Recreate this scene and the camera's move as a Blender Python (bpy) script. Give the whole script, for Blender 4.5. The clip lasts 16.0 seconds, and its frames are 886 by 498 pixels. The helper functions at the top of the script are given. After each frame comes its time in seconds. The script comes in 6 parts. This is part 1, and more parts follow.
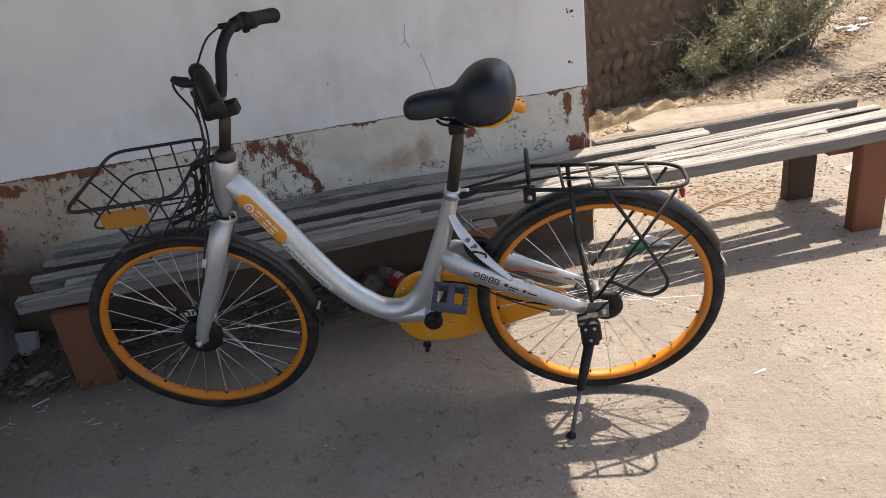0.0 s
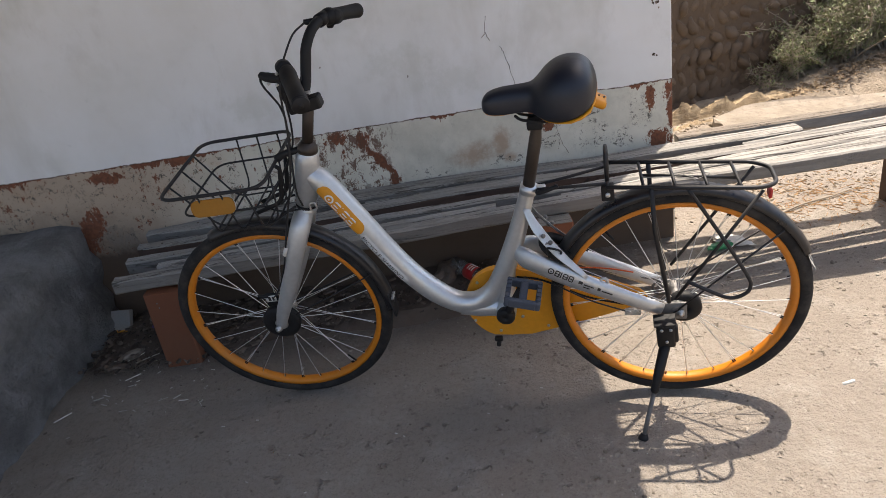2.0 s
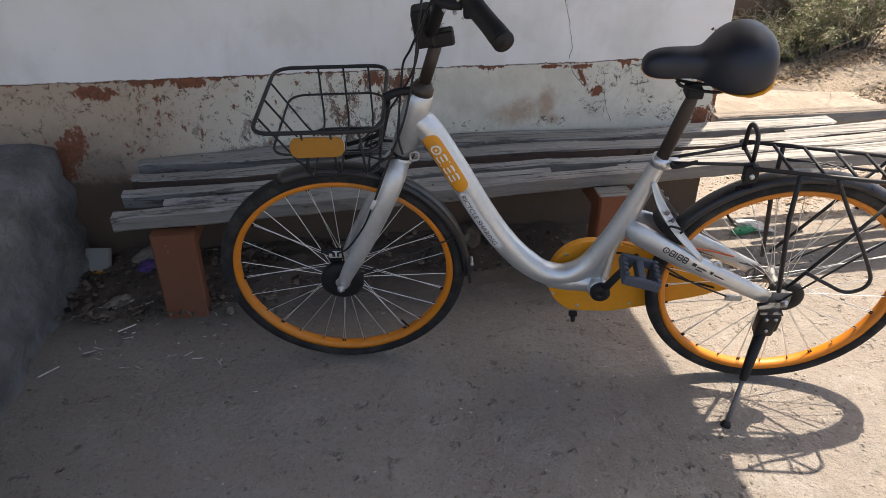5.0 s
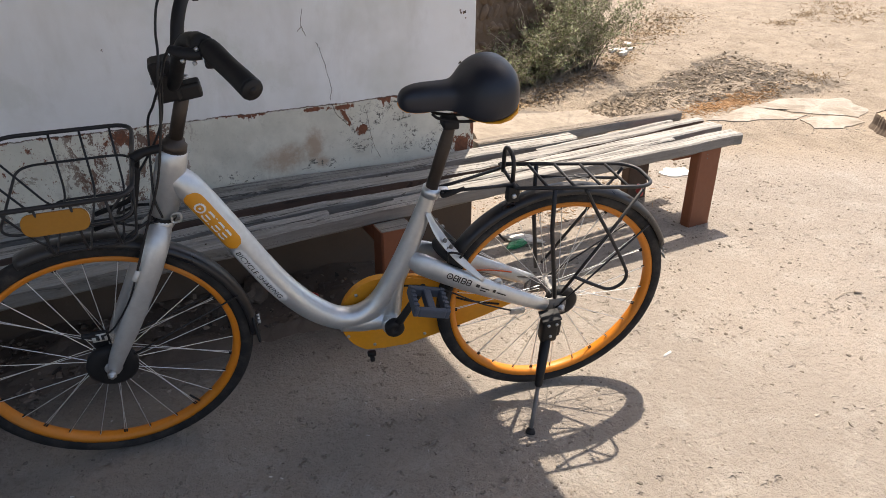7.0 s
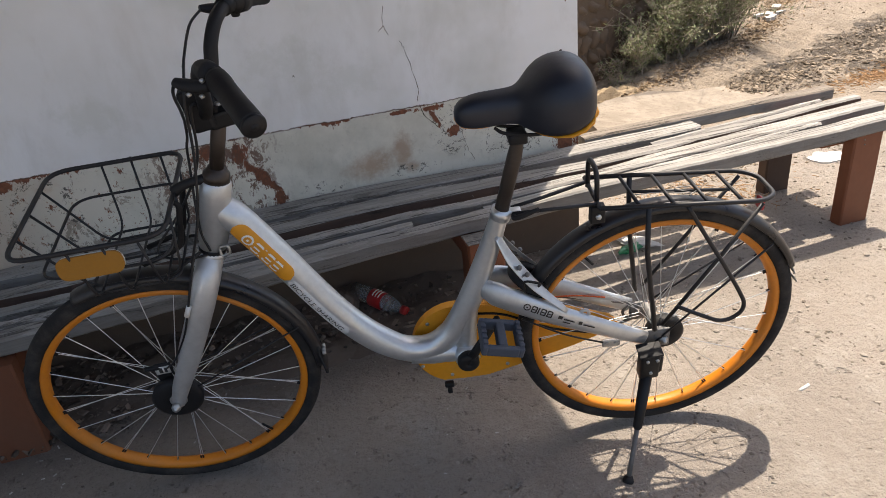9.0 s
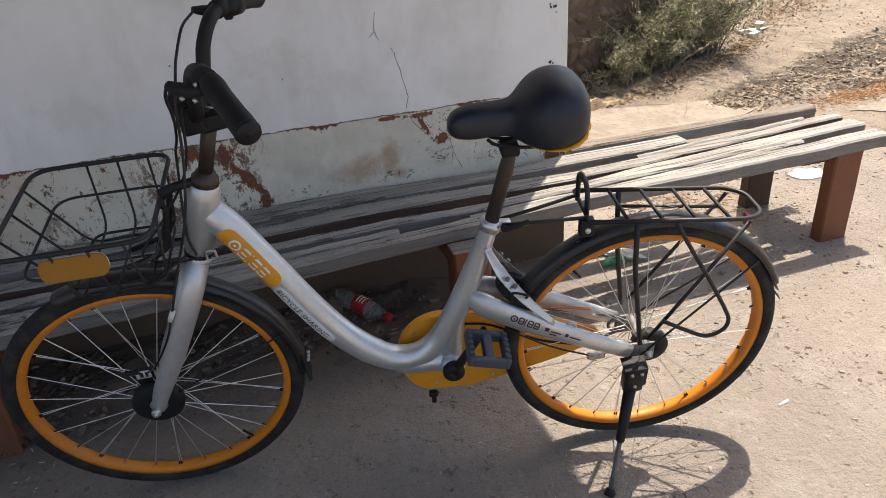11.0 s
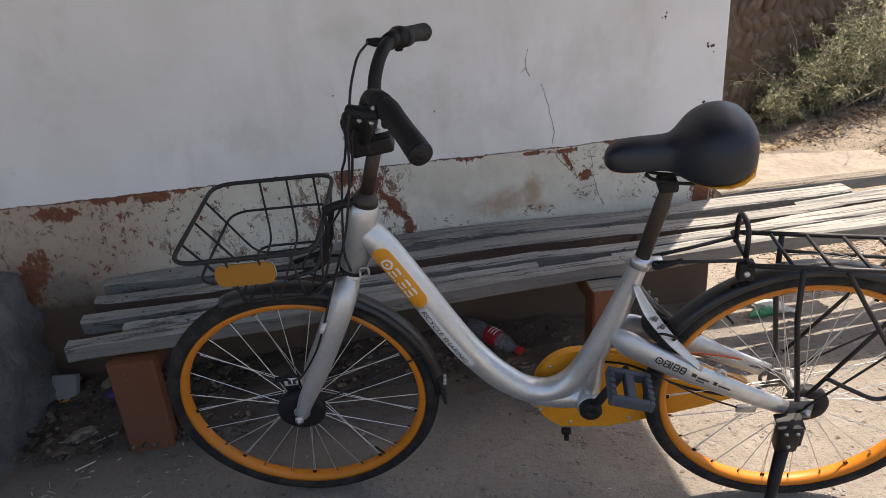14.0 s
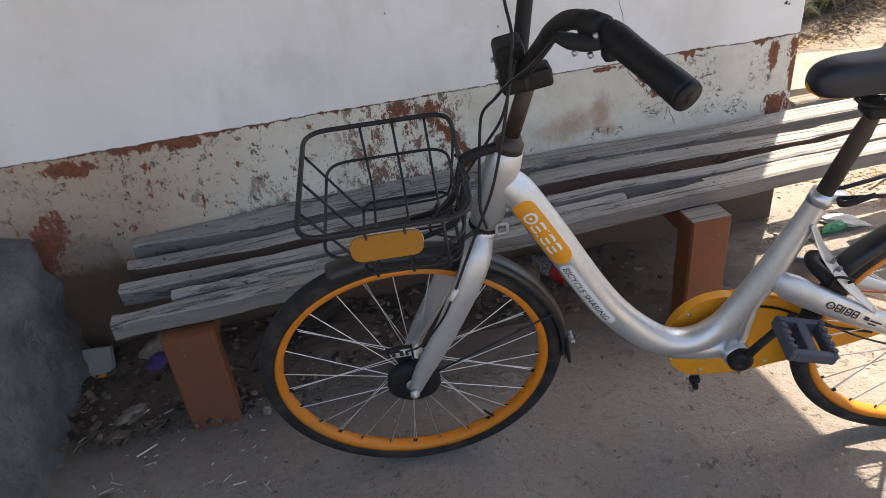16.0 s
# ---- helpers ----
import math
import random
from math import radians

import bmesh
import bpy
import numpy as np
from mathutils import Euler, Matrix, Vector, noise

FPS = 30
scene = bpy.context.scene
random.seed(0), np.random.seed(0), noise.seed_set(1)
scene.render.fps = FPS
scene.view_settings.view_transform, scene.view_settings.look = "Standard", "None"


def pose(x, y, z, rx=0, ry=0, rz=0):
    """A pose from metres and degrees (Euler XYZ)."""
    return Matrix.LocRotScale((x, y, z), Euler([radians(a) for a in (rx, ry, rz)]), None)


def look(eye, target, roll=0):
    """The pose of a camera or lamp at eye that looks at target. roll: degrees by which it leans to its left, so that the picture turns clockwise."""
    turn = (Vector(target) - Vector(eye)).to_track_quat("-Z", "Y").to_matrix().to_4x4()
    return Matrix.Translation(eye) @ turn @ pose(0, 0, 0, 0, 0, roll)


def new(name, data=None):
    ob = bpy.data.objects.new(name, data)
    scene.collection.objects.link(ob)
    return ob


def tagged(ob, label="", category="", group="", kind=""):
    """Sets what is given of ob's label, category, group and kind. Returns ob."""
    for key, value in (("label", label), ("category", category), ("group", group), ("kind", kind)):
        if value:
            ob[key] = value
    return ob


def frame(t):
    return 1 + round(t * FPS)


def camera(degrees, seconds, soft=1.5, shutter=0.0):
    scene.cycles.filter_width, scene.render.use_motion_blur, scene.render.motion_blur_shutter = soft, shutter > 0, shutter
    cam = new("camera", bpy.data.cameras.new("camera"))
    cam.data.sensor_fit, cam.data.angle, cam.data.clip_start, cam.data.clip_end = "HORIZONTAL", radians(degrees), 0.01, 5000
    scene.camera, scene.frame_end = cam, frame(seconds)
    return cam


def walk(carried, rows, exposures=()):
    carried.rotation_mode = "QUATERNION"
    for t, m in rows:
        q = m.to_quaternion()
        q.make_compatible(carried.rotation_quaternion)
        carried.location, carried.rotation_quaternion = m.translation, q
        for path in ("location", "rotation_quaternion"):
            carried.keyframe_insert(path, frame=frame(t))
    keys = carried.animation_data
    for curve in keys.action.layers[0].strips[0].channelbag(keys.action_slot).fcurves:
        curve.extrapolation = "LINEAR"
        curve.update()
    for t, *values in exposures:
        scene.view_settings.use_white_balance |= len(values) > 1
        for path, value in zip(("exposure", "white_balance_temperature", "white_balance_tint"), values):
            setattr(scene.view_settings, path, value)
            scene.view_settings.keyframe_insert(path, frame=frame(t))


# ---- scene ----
cam = camera(65.58, 16.0, soft=0.55)
PATH = [
    (0, (2.310, 0.889, 1.293), (2.443, 2.694, 0.441), -8.39),
    (0.5, (2.319, 0.904, 1.292), (2.335, 2.707, 0.428), -8.03),
    (1, (2.323, 0.887, 1.299), (2.333, 2.690, 0.433), -7.97),
    (1.5, (2.318, 0.885, 1.292), (2.281, 2.692, 0.434), -8.78),
    (2, (2.311, 0.887, 1.306), (2.227, 2.697, 0.459), -9.72),
    (2.5, (2.306, 0.900, 1.291), (2.277, 2.697, 0.414), -8.00),
    (3, (2.283, 0.932, 1.278), (2.292, 2.702, 0.346), -6.12),
    (3.5, (2.161, 0.992, 1.271), (2.285, 2.736, 0.299), -2.94),
    (3.7, (2.072, 1.002, 1.286), (2.223, 2.734, 0.296), -2.01),
    (5.8, (1.760, 1.127, 1.299), (2.179, 2.819, 0.318), 2.60),
    (6, (1.765, 1.111, 1.296), (2.382, 2.757, 0.341), 3.14),
    (6.5, (1.782, 1.107, 1.288), (2.664, 2.646, 0.364), 1.89),
    (7, (1.809, 1.123, 1.291), (2.625, 2.715, 0.397), 0.12),
    (7.5, (1.934, 1.218, 1.300), (2.472, 2.943, 0.443), -4.49),
    (8, (2.021, 1.272, 1.305), (2.515, 2.968, 0.367), -8.12),
    (8.5, (2.025, 1.271, 1.300), (2.510, 2.975, 0.371), -6.66),
    (8.7, (2.035, 1.262, 1.296), (2.477, 2.979, 0.370), -6.79),
    (10.8, (2.033, 1.291, 1.294), (2.450, 2.992, 0.328), -5.43),
    (11, (2.021, 1.278, 1.305), (2.509, 2.983, 0.381), -4.16),
    (11.5, (2.006, 1.284, 1.305), (2.605, 2.959, 0.391), -2.79),
    (12, (1.997, 1.271, 1.305), (2.533, 2.961, 0.379), -4.21),
    (12.5, (1.997, 1.268, 1.300), (2.374, 3.013, 0.399), -4.21),
    (13, (1.992, 1.252, 1.303), (2.203, 3.061, 0.476), -5.85),
    (13.5, (1.979, 1.257, 1.312), (2.115, 3.111, 0.573), -5.36),
    (14, (1.966, 1.272, 1.295), (2.129, 3.099, 0.496), -4.92),
    (14.5, (1.901, 1.318, 1.286), (2.020, 3.106, 0.397), -3.05),
    (15, (1.712, 1.380, 1.297), (2.046, 3.088, 0.310), -1.63),
    (15.5, (1.627, 1.438, 1.309), (2.094, 3.080, 0.266), -1.99),
    (16, (1.646, 1.550, 1.305), (1.908, 3.241, 0.270), -6.71),
]
walk(
    cam,
    [(t, look(eye, target, roll)) for t, eye, target, roll in PATH],
    [(t, e, k, 11) for t, e, k in (
        (0.0, 0.89, 7150), (2.0, 0.90, 7150), (3.5, 0.92, 7150), (6.0, 1.12, 7150), (6.5, 0.94, 7150), (7.5, 0.86, 7150), (12.0, 0.86, 7150), (13.0, 0.92, 7150),
        (13.5, 0.97, 7150), (14.0, 0.90, 7150), (14.5, 1.28, 7150), (15.0, 1.32, 7150), (15.5, 1.23, 7200), (16.0, 1.40, 7300))],
)

# ---- world and sun ----
SUN = Vector((0.22, 0.25, 1.0)).normalized()
world = bpy.data.worlds.new("sky")
scene.world = world
world.use_nodes = True
wn = world.node_tree
sky = wn.nodes.new("ShaderNodeTexSky")
sky.sky_type, sky.sun_disc = "NISHITA", False
sky.sun_elevation = math.asin(SUN.z)
sky.sun_rotation = math.atan2(SUN.x, SUN.y)
sky.air_density, sky.dust_density = 0.85, 3.2
wn.links.new(sky.outputs[0], wn.nodes["Background"].inputs[0])
wn.nodes["Background"].inputs[1].default_value = 0.15
sun = new("sun", bpy.data.lights.new("sun", "SUN"))
sun.data.energy, sun.data.angle, sun.data.color = 4.4, radians(0.55), (1.0, 0.94, 0.86)
sun.matrix_world = look(SUN * 20, (0, 0, 0))


# ---- materials ----
class Nodes:
    """A node material, built up with short calls."""

    def __init__(self, name):
        self.mat = bpy.data.materials.new(name)
        self.mat.use_nodes = True
        self.t = self.mat.node_tree
        self.bsdf = self.t.nodes["Principled BSDF"]
        self.pos = self.add("ShaderNodeTexCoord").outputs["Object"]

    def add(self, kind, operation="", data_type="", smooth=False, rings=False):
        n = self.t.nodes.new(kind)
        if operation:
            n.operation = operation
        if data_type:
            n.data_type = data_type
        if smooth:
            n.interpolation_type = "SMOOTHSTEP"
        if rings:
            n.wave_type, n.rings_direction = "RINGS", "Z"
        return n

    def put(self, socket, value):
        if isinstance(value, bpy.types.NodeSocket):
            self.t.links.new(value, socket)
        elif isinstance(value, (tuple, list)) and len(value) == 3 and socket.type == "RGBA":
            socket.default_value = (*value, 1)
        else:
            socket.default_value = value

    def math(self, op, a, b=0.0, c=0.0):
        n = self.add("ShaderNodeMath", operation=op)
        for s, v in zip(n.inputs, (a, b, c)):
            self.put(s, v)
        return n.outputs[0]

    def noise(self, scale, detail=4, rough=0.6, vec=None, warp=0.0):
        n = self.add("ShaderNodeTexNoise")
        self.put(n.inputs["Vector"], vec or self.pos)
        n.inputs["Scale"].default_value, n.inputs["Detail"].default_value = scale, detail
        n.inputs["Roughness"].default_value, n.inputs["Distortion"].default_value = rough, warp
        return n.outputs["Fac"]

    def ramp(self, fac, lo, hi, a=0.0, b=1.0):
        n = self.add("ShaderNodeMapRange", smooth=True)
        for s, v in zip(n.inputs, (fac, lo, hi, a, b)):
            self.put(s, v)
        return n.outputs[0]

    def mix(self, fac, a, b):
        n = self.add("ShaderNodeMix", data_type="RGBA")
        self.put(n.inputs[0], fac)
        self.put(n.inputs[6], a)
        self.put(n.inputs[7], b)
        return n.outputs[2]

    def split(self, vec=None):
        n = self.add("ShaderNodeSeparateXYZ")
        self.put(n.inputs[0], vec or self.pos)
        return n.outputs

    def stretch(self, sx, sy, sz, vec=None):
        n = self.add("ShaderNodeMapping")
        self.put(n.inputs["Vector"], vec or self.pos)
        n.inputs["Scale"].default_value = (sx, sy, sz)
        return n.outputs[0]

    def jitter(self, amount):
        """Object coordinates shifted for each object by its own random number."""
        r = self.add("ShaderNodeObjectInfo").outputs["Random"]
        n = self.add("ShaderNodeVectorMath", operation="ADD")
        self.put(n.inputs[0], self.pos)
        c = self.add("ShaderNodeCombineXYZ")
        for s in c.inputs:
            self.put(s, self.math("MULTIPLY", r, amount))
        self.put(n.inputs[1], c.outputs[0])
        self.pos = n.outputs[0]
        return r

    def bump(self, height, strength=0.3, distance=0.01):
        n = self.add("ShaderNodeBump")
        self.put(n.inputs["Height"], height)
        n.inputs["Strength"].default_value, n.inputs["Distance"].default_value = strength, distance
        self.put(self.bsdf.inputs["Normal"], n.outputs[0])

    def done(self, color, rough=0.6, metal=0.0, **more):
        self.put(self.bsdf.inputs["Base Color"], color)
        self.put(self.bsdf.inputs["Roughness"], rough)
        self.put(self.bsdf.inputs["Metallic"], metal)
        for k, v in more.items():
            self.put(self.bsdf.inputs[k.replace("_", " ")], v)
        return self.mat


def coat(name, color, rough=0.5, metal=0.0, dust=0.2, dust_color=(0.30, 0.26, 0.21), scale=25.0, bump=0.1, **more):
    """A finish with grain and a film of dust in patches."""
    n = Nodes(name)
    grain = n.noise(scale * 6, 3)
    c = n.mix(n.ramp(grain, 0.3, 0.7, 0.0, 0.25), color, tuple(v * 0.72 for v in color))
    patch = n.noise(scale * 0.35, 5, 0.65)
    c = n.mix(n.ramp(patch, 0.42, 0.72, 0.0, dust), c, dust_color)
    n.bump(grain, bump, 0.002)
    return n.done(c, n.ramp(patch, 0.3, 0.75, rough, min(1.0, rough + 0.3)), metal, **more)


M = {}
M["silver"] = coat("silver_paint", (0.605, 0.627, 0.640), 0.28, 0.78, 0.12, scale=14, bump=0.02)
M["dull"] = coat("grimy_steel", (0.20, 0.195, 0.19), 0.5, 0.6, 0.3, (0.12, 0.10, 0.08))
M["steel"] = coat("dull_steel", (0.55, 0.55, 0.54), 0.35, 0.9, 0.2)
M["chrome"] = coat("spoke_steel", (0.74, 0.74, 0.73), 0.34, 0.85, 0.1)
M["orange"] = coat("orange_rim_paint", (0.62, 0.195, 0.009), 0.42, 0.0, 0.35, (0.36, 0.21, 0.09), scale=18)
M["yellow"] = coat("yellow_plastic", (0.70, 0.285, 0.010), 0.45, 0.0, 0.25, (0.40, 0.27, 0.10), scale=14)
M["amber"] = coat("amber_reflector_plastic", (0.32, 0.135, 0.004), 0.45, 0.0, 0.03, (0.30, 0.16, 0.05), scale=30)
M["tyre"] = coat("tyre_rubber", (0.016, 0.0155, 0.016), 0.8, 0.0, 0.42, (0.11, 0.096, 0.082), scale=45, bump=0.6, Specular_IOR_Level=0.3)
M["black"] = coat("black_plastic", (0.008, 0.008, 0.009), 0.5, 0.0, 0.10, (0.08, 0.07, 0.06), scale=22, Specular_IOR_Level=0.35)
M["wire"] = coat("black_powder_coat", (0.008, 0.008, 0.010), 0.42, 0.0, 0.10, (0.09, 0.075, 0.06), scale=40)
M["gloss"] = coat("black_mudguard_plastic", (0.008, 0.008, 0.011), 0.22, 0.0, 0.22, (0.10, 0.09, 0.075), scale=16)
M["saddle"] = coat("black_saddle_vinyl", (0.007, 0.010, 0.019), 0.36, 0.0, 0.12, (0.05, 0.045, 0.04), scale=12, bump=0.12)
M["post"] = coat("dark_brown_post", (0.055, 0.042, 0.034), 0.4, 0.4, 0.3, (0.12, 0.10, 0.08), scale=30)
M["pedal"] = coat("grey_pedal_plastic", (0.052, 0.064, 0.088), 0.6, 0.0, 0.35, (0.16, 0.14, 0.12), scale=30)
M["white_ink"] = coat("white_decal", (0.75, 0.75, 0.73), 0.4, 0.0, 0.15)
M["grey_ink"] = coat("pale_grey_decal", (0.66, 0.67, 0.66), 0.4, 0.0, 0.15)
M["black_ink"] = coat("black_decal", (0.02, 0.02, 0.02), 0.4, 0.0, 0.1)
M["red"] = coat("red_plastic", (0.45, 0.02, 0.02), 0.3, 0.0, 0.2)
M["orange_wire"] = coat("orange_cable_sleeve", (0.60, 0.10, 0.015), 0.4, 0.0, 0.1)
M["brown"] = coat("brown_painted_timber", (0.185, 0.060, 0.025), 0.55, 0.0, 0.3, (0.20, 0.12, 0.08), scale=7, bump=0.35)
# the leg brown darkened, so the far leg looks shaded by the planks
M["dark_leg"] = coat("shaded_brown_timber", (0.075, 0.045, 0.030), 0.7, 0.0, 0.5, (0.10, 0.075, 0.058), scale=9, bump=0.5)
M["purple"] = coat("purple_wrapper", (0.09, 0.045, 0.22), 0.3, 0.0, 0.3)
M["green"] = coat("green_wrapper", (0.02, 0.22, 0.09), 0.3, 0.0, 0.2)
M["paper"] = coat("white_paper", (0.62, 0.61, 0.58), 0.8, 0.0, 0.3)
M["card"] = coat("grey_card", (0.30, 0.30, 0.29), 0.8, 0.0, 0.4)


def ground_material():
    n = Nodes("dusty_packed_earth")
    xyz = n.split()
    big, mid, fine = n.noise(0.7, 5), n.noise(5, 6, 0.65), n.noise(60, 4, 0.7)
    c = n.mix(n.ramp(big, 0.35, 0.65), (0.312, 0.268, 0.226), (0.262, 0.226, 0.191))
    c = n.mix(n.ramp(mid, 0.45, 0.72, 0.0, 0.55), c, (0.370, 0.337, 0.296))
    c = n.mix(n.ramp(fine, 0.48, 0.72, 0.0, 0.55), c, (0.190, 0.161, 0.133))
    c = n.mix(n.ramp(n.noise(38, 6, 0.75), 0.58, 0.70, 0.0, 0.5), c, (0.43, 0.395, 0.35))
    speck = n.noise(220, 2, 0.6)
    c = n.mix(n.ramp(speck, 0.60, 0.70, 0.0, 0.45), c, (0.110, 0.090, 0.073))
    # shallow scuffs and pits, darker than the ground round them
    pit = n.noise(24, 3, 0.55)
    scuff = n.math("MULTIPLY", n.ramp(pit, 0.60, 0.72), n.ramp(n.noise(2.3, 3, 0.5), 0.40, 0.60, 0.2, 1.0))
    c = n.mix(n.math("MULTIPLY", scuff, 0.45), c, (0.180, 0.148, 0.120))
    # darker earth along the house wall: dirt, with the bench's shade painted in
    dirt_and_shade = n.math("MULTIPLY", n.ramp(n.math("ADD", xyz[1], n.math("MULTIPLY", mid, 0.5)), 3.10, 3.36), n.ramp(n.math("ADD", xyz[0], mid), 3.7, 3.3))
    c = n.mix(n.math("MULTIPLY", dirt_and_shade, 0.6), c, (0.115, 0.090, 0.070))
    # the bank behind the bench: yellower loose earth with a dark, churned foot
    bank = n.ramp(n.math("ADD", n.math("MULTIPLY", xyz[0], 0.6), n.math("MULTIPLY", xyz[1], 0.8)), 5.75, 6.3)
    c = n.mix(bank, c, n.mix(n.ramp(mid, 0.35, 0.7), (0.305, 0.250, 0.192), (0.235, 0.190, 0.143)))
    churn = n.noise(3.2, 8, 0.75, warp=0.6)
    c = n.mix(n.math("MULTIPLY", bank, n.ramp(n.noise(11, 8, 0.78, warp=0.5), 0.52, 0.66, 0.0, 0.55)), c, (0.165, 0.127, 0.093))
    # rills washed down the bank
    rill = n.noise(5.5, 6, 0.7, n.stretch(1, 0.22, 1), 0.5)
    c = n.mix(n.math("MULTIPLY", bank, n.ramp(rill, 0.53, 0.66, 0.0, 0.45)), c, (0.175, 0.140, 0.106))
    u = n.math("SUBTRACT", xyz[1], n.math("MULTIPLY", xyz[0], 0.36))
    strip = n.math("MULTIPLY", n.ramp(n.math("ADD", xyz[1], n.math("MULTIPLY", xyz[0], 0.12)), 5.16, 5.30), n.ramp(u, 3.20, 3.04))
    strip = n.math("MULTIPLY", strip, n.ramp(xyz[0], 4.20, 4.65))
    strip = n.math("MULTIPLY", strip, n.ramp(n.math("ADD", churn, n.math("MULTIPLY", n.math("SUBTRACT", n.noise(17, 8, 0.8), 0.5), 0.9)), 0.44, 0.58))
    strip = n.math("MULTIPLY", strip, n.ramp(n.math("ADD", xyz[0], mid), 7.7, 6.6, 0.0, 1.0))
    c = n.mix(n.math("MULTIPLY", strip, 0.66), c, (0.150, 0.114, 0.080))
    h = n.math("ADD", n.math("MULTIPLY", fine, 0.5), n.math("ADD", n.math("MULTIPLY", mid, 0.6), n.math("MULTIPLY", speck, 0.25)))
    h = n.math("ADD", h, n.math("MULTIPLY", n.math("MULTIPLY", churn, strip), 6.0))
    h = n.math("ADD", h, n.math("MULTIPLY", n.noise(26, 6, 0.72), 0.9))
    h = n.math("SUBTRACT", h, n.math("MULTIPLY", n.math("MULTIPLY", bank, rill), 2.0))
    h = n.math("SUBTRACT", h, n.math("MULTIPLY", scuff, 0.8))
    n.bump(h, 1.0, 0.02)
    return n.done(c, 0.95)


M["ground"] = ground_material()

# rust-red patches of bare undercoat: x, z, half width, half height, slant
RUST = [
    (1.955, 0.605, 0.038, 0.05, 0.3), (2.005, 0.52, 0.032, 0.10, -0.7), (2.052, 0.435, 0.034, 0.04, 0.0),
    (3.062, 0.595, 0.026, 0.075, 0.0), (3.128, 0.62, 0.032, 0.05, 0.0), (3.138, 0.53, 0.020, 0.09, 0.0), (3.095, 0.435, 0.065, 0.050, 0.0),
    (2.61, 0.605, 0.014, 0.050, -0.5), (2.60, 0.642, 0.06, 0.014, 0.0), (2.675, 0.550, 0.032, 0.026, 0.0), (2.49, 0.646, 0.05, 0.010, 0.0), (1.70, 0.665, 0.07, 0.018, 0.0), (1.86, 0.63, 0.05, 0.04, 0.0),
    (1.25, 0.645, 0.09, 0.028, 0.0), (0.95, 0.62, 0.12, 0.035, 0.0), (0.80, 0.40, 0.07, 0.13, 0.4),
]


def wall_material():
    """Whitewash above a flaking dado with a red-brown undercoat."""
    n = Nodes("flaking_whitewashed_plaster")
    xyz = n.split()
    big, mid, fine = n.noise(1.3, 5), n.noise(9, 6, 0.7), n.noise(70, 4, 0.7)
    rag = n.math("SUBTRACT", n.noise(34, 9, 0.82), 0.5)
    scratch = n.math("SUBTRACT", n.noise(40, 6, 0.8, n.stretch(1, 1, 0.35)), 0.5)
    white = n.mix(n.ramp(big, 0.3, 0.7), (0.83, 0.835, 0.84), (0.73, 0.725, 0.70))
    white = n.mix(n.ramp(n.noise(3, 5, 0.6, n.stretch(1, 1, 0.35)), 0.50, 0.72, 0.0, 0.55), white, (0.60, 0.585, 0.545))
    white = n.mix(n.ramp(n.noise(2.2, 4, 0.6), 0.52, 0.72, 0.0, 0.55), white, (0.55, 0.56, 0.505))
    white = n.mix(n.ramp(n.noise(14, 6, 0.75), 0.62, 0.76, 0.0, 0.3), white, (0.50, 0.50, 0.47))
    white = n.mix(n.ramp(n.noise(5.5, 7, 0.72, n.stretch(1, 1, 0.55), 0.3), 0.50, 0.70, 0.0, 0.35), white, (0.60, 0.585, 0.55))
    # a greenish-grey damp stain with a broken edge
    damp = 0.0
    for x, z, w, h in ((2.15, 0.87, 0.17, 0.11), (2.30, 0.78, 0.20, 0.09), (1.55, 0.80, 0.16, 0.08)):
        d = n.math("ADD", n.math("POWER", n.math("DIVIDE", n.math("SUBTRACT", xyz[0], x), w), 2.0), n.math("POWER", n.math("DIVIDE", n.math("SUBTRACT", xyz[2], z), h), 2.0))
        damp = n.math("MAXIMUM", damp, n.math("SUBTRACT", 1.0, d))
    damp = n.ramp(n.math("ADD", damp, n.math("MULTIPLY", n.math("SUBTRACT", n.noise(11, 7, 0.75), 0.5), 3.2)), 0.35, 1.1)
    white = n.mix(n.math("MULTIPLY", damp, 0.28), white, (0.53, 0.545, 0.47))
    pale = n.mix(n.ramp(mid, 0.3, 0.7), (0.70, 0.675, 0.585), (0.58, 0.56, 0.475))
    pale = n.mix(n.ramp(n.noise(5, 6, 0.7, n.stretch(1, 1, 0.6)), 0.54, 0.72, 0.0, 0.4), pale, (0.47, 0.465, 0.40))
    ochre = n.ramp(n.math("ADD", n.noise(3.1, 5, 0.65), n.math("MULTIPLY", rag, 0.25)), 0.55, 0.68)
    leftward = n.ramp(n.math("ADD", xyz[0], n.math("MULTIPLY", mid, 0.3)), 2.25, 2.05, 0.12, 1.0)
    pale = n.mix(n.math("MULTIPLY", n.math("MULTIPLY", ochre, leftward), 0.55), pale, (0.50, 0.33, 0.21))

    def blots(places, noise_amount, lo, hi):
        """Ragged patches: x, z, half width, half height."""
        best = -1.0
        for x, z, w, h in places:
            d = n.math("ADD", n.math("POWER", n.math("DIVIDE", n.math("SUBTRACT", xyz[0], x), w), 2.0), n.math("POWER", n.math("DIVIDE", n.math("SUBTRACT", xyz[2], z), h), 2.0))
            best = n.math("MAXIMUM", best, n.math("SUBTRACT", 1.0, n.math("SQRT", d)))
        return n.ramp(n.math("ADD", best, n.math("MULTIPLY", n.math("SUBTRACT", mid, 0.5), noise_amount)), lo, hi)

    soft_stain = blots(((2.37, 0.485, 0.11, 0.06), (2.485, 0.515, 0.05, 0.08), (2.51, 0.45, 0.04, 0.03)), 2.2, 0.0, 0.9)
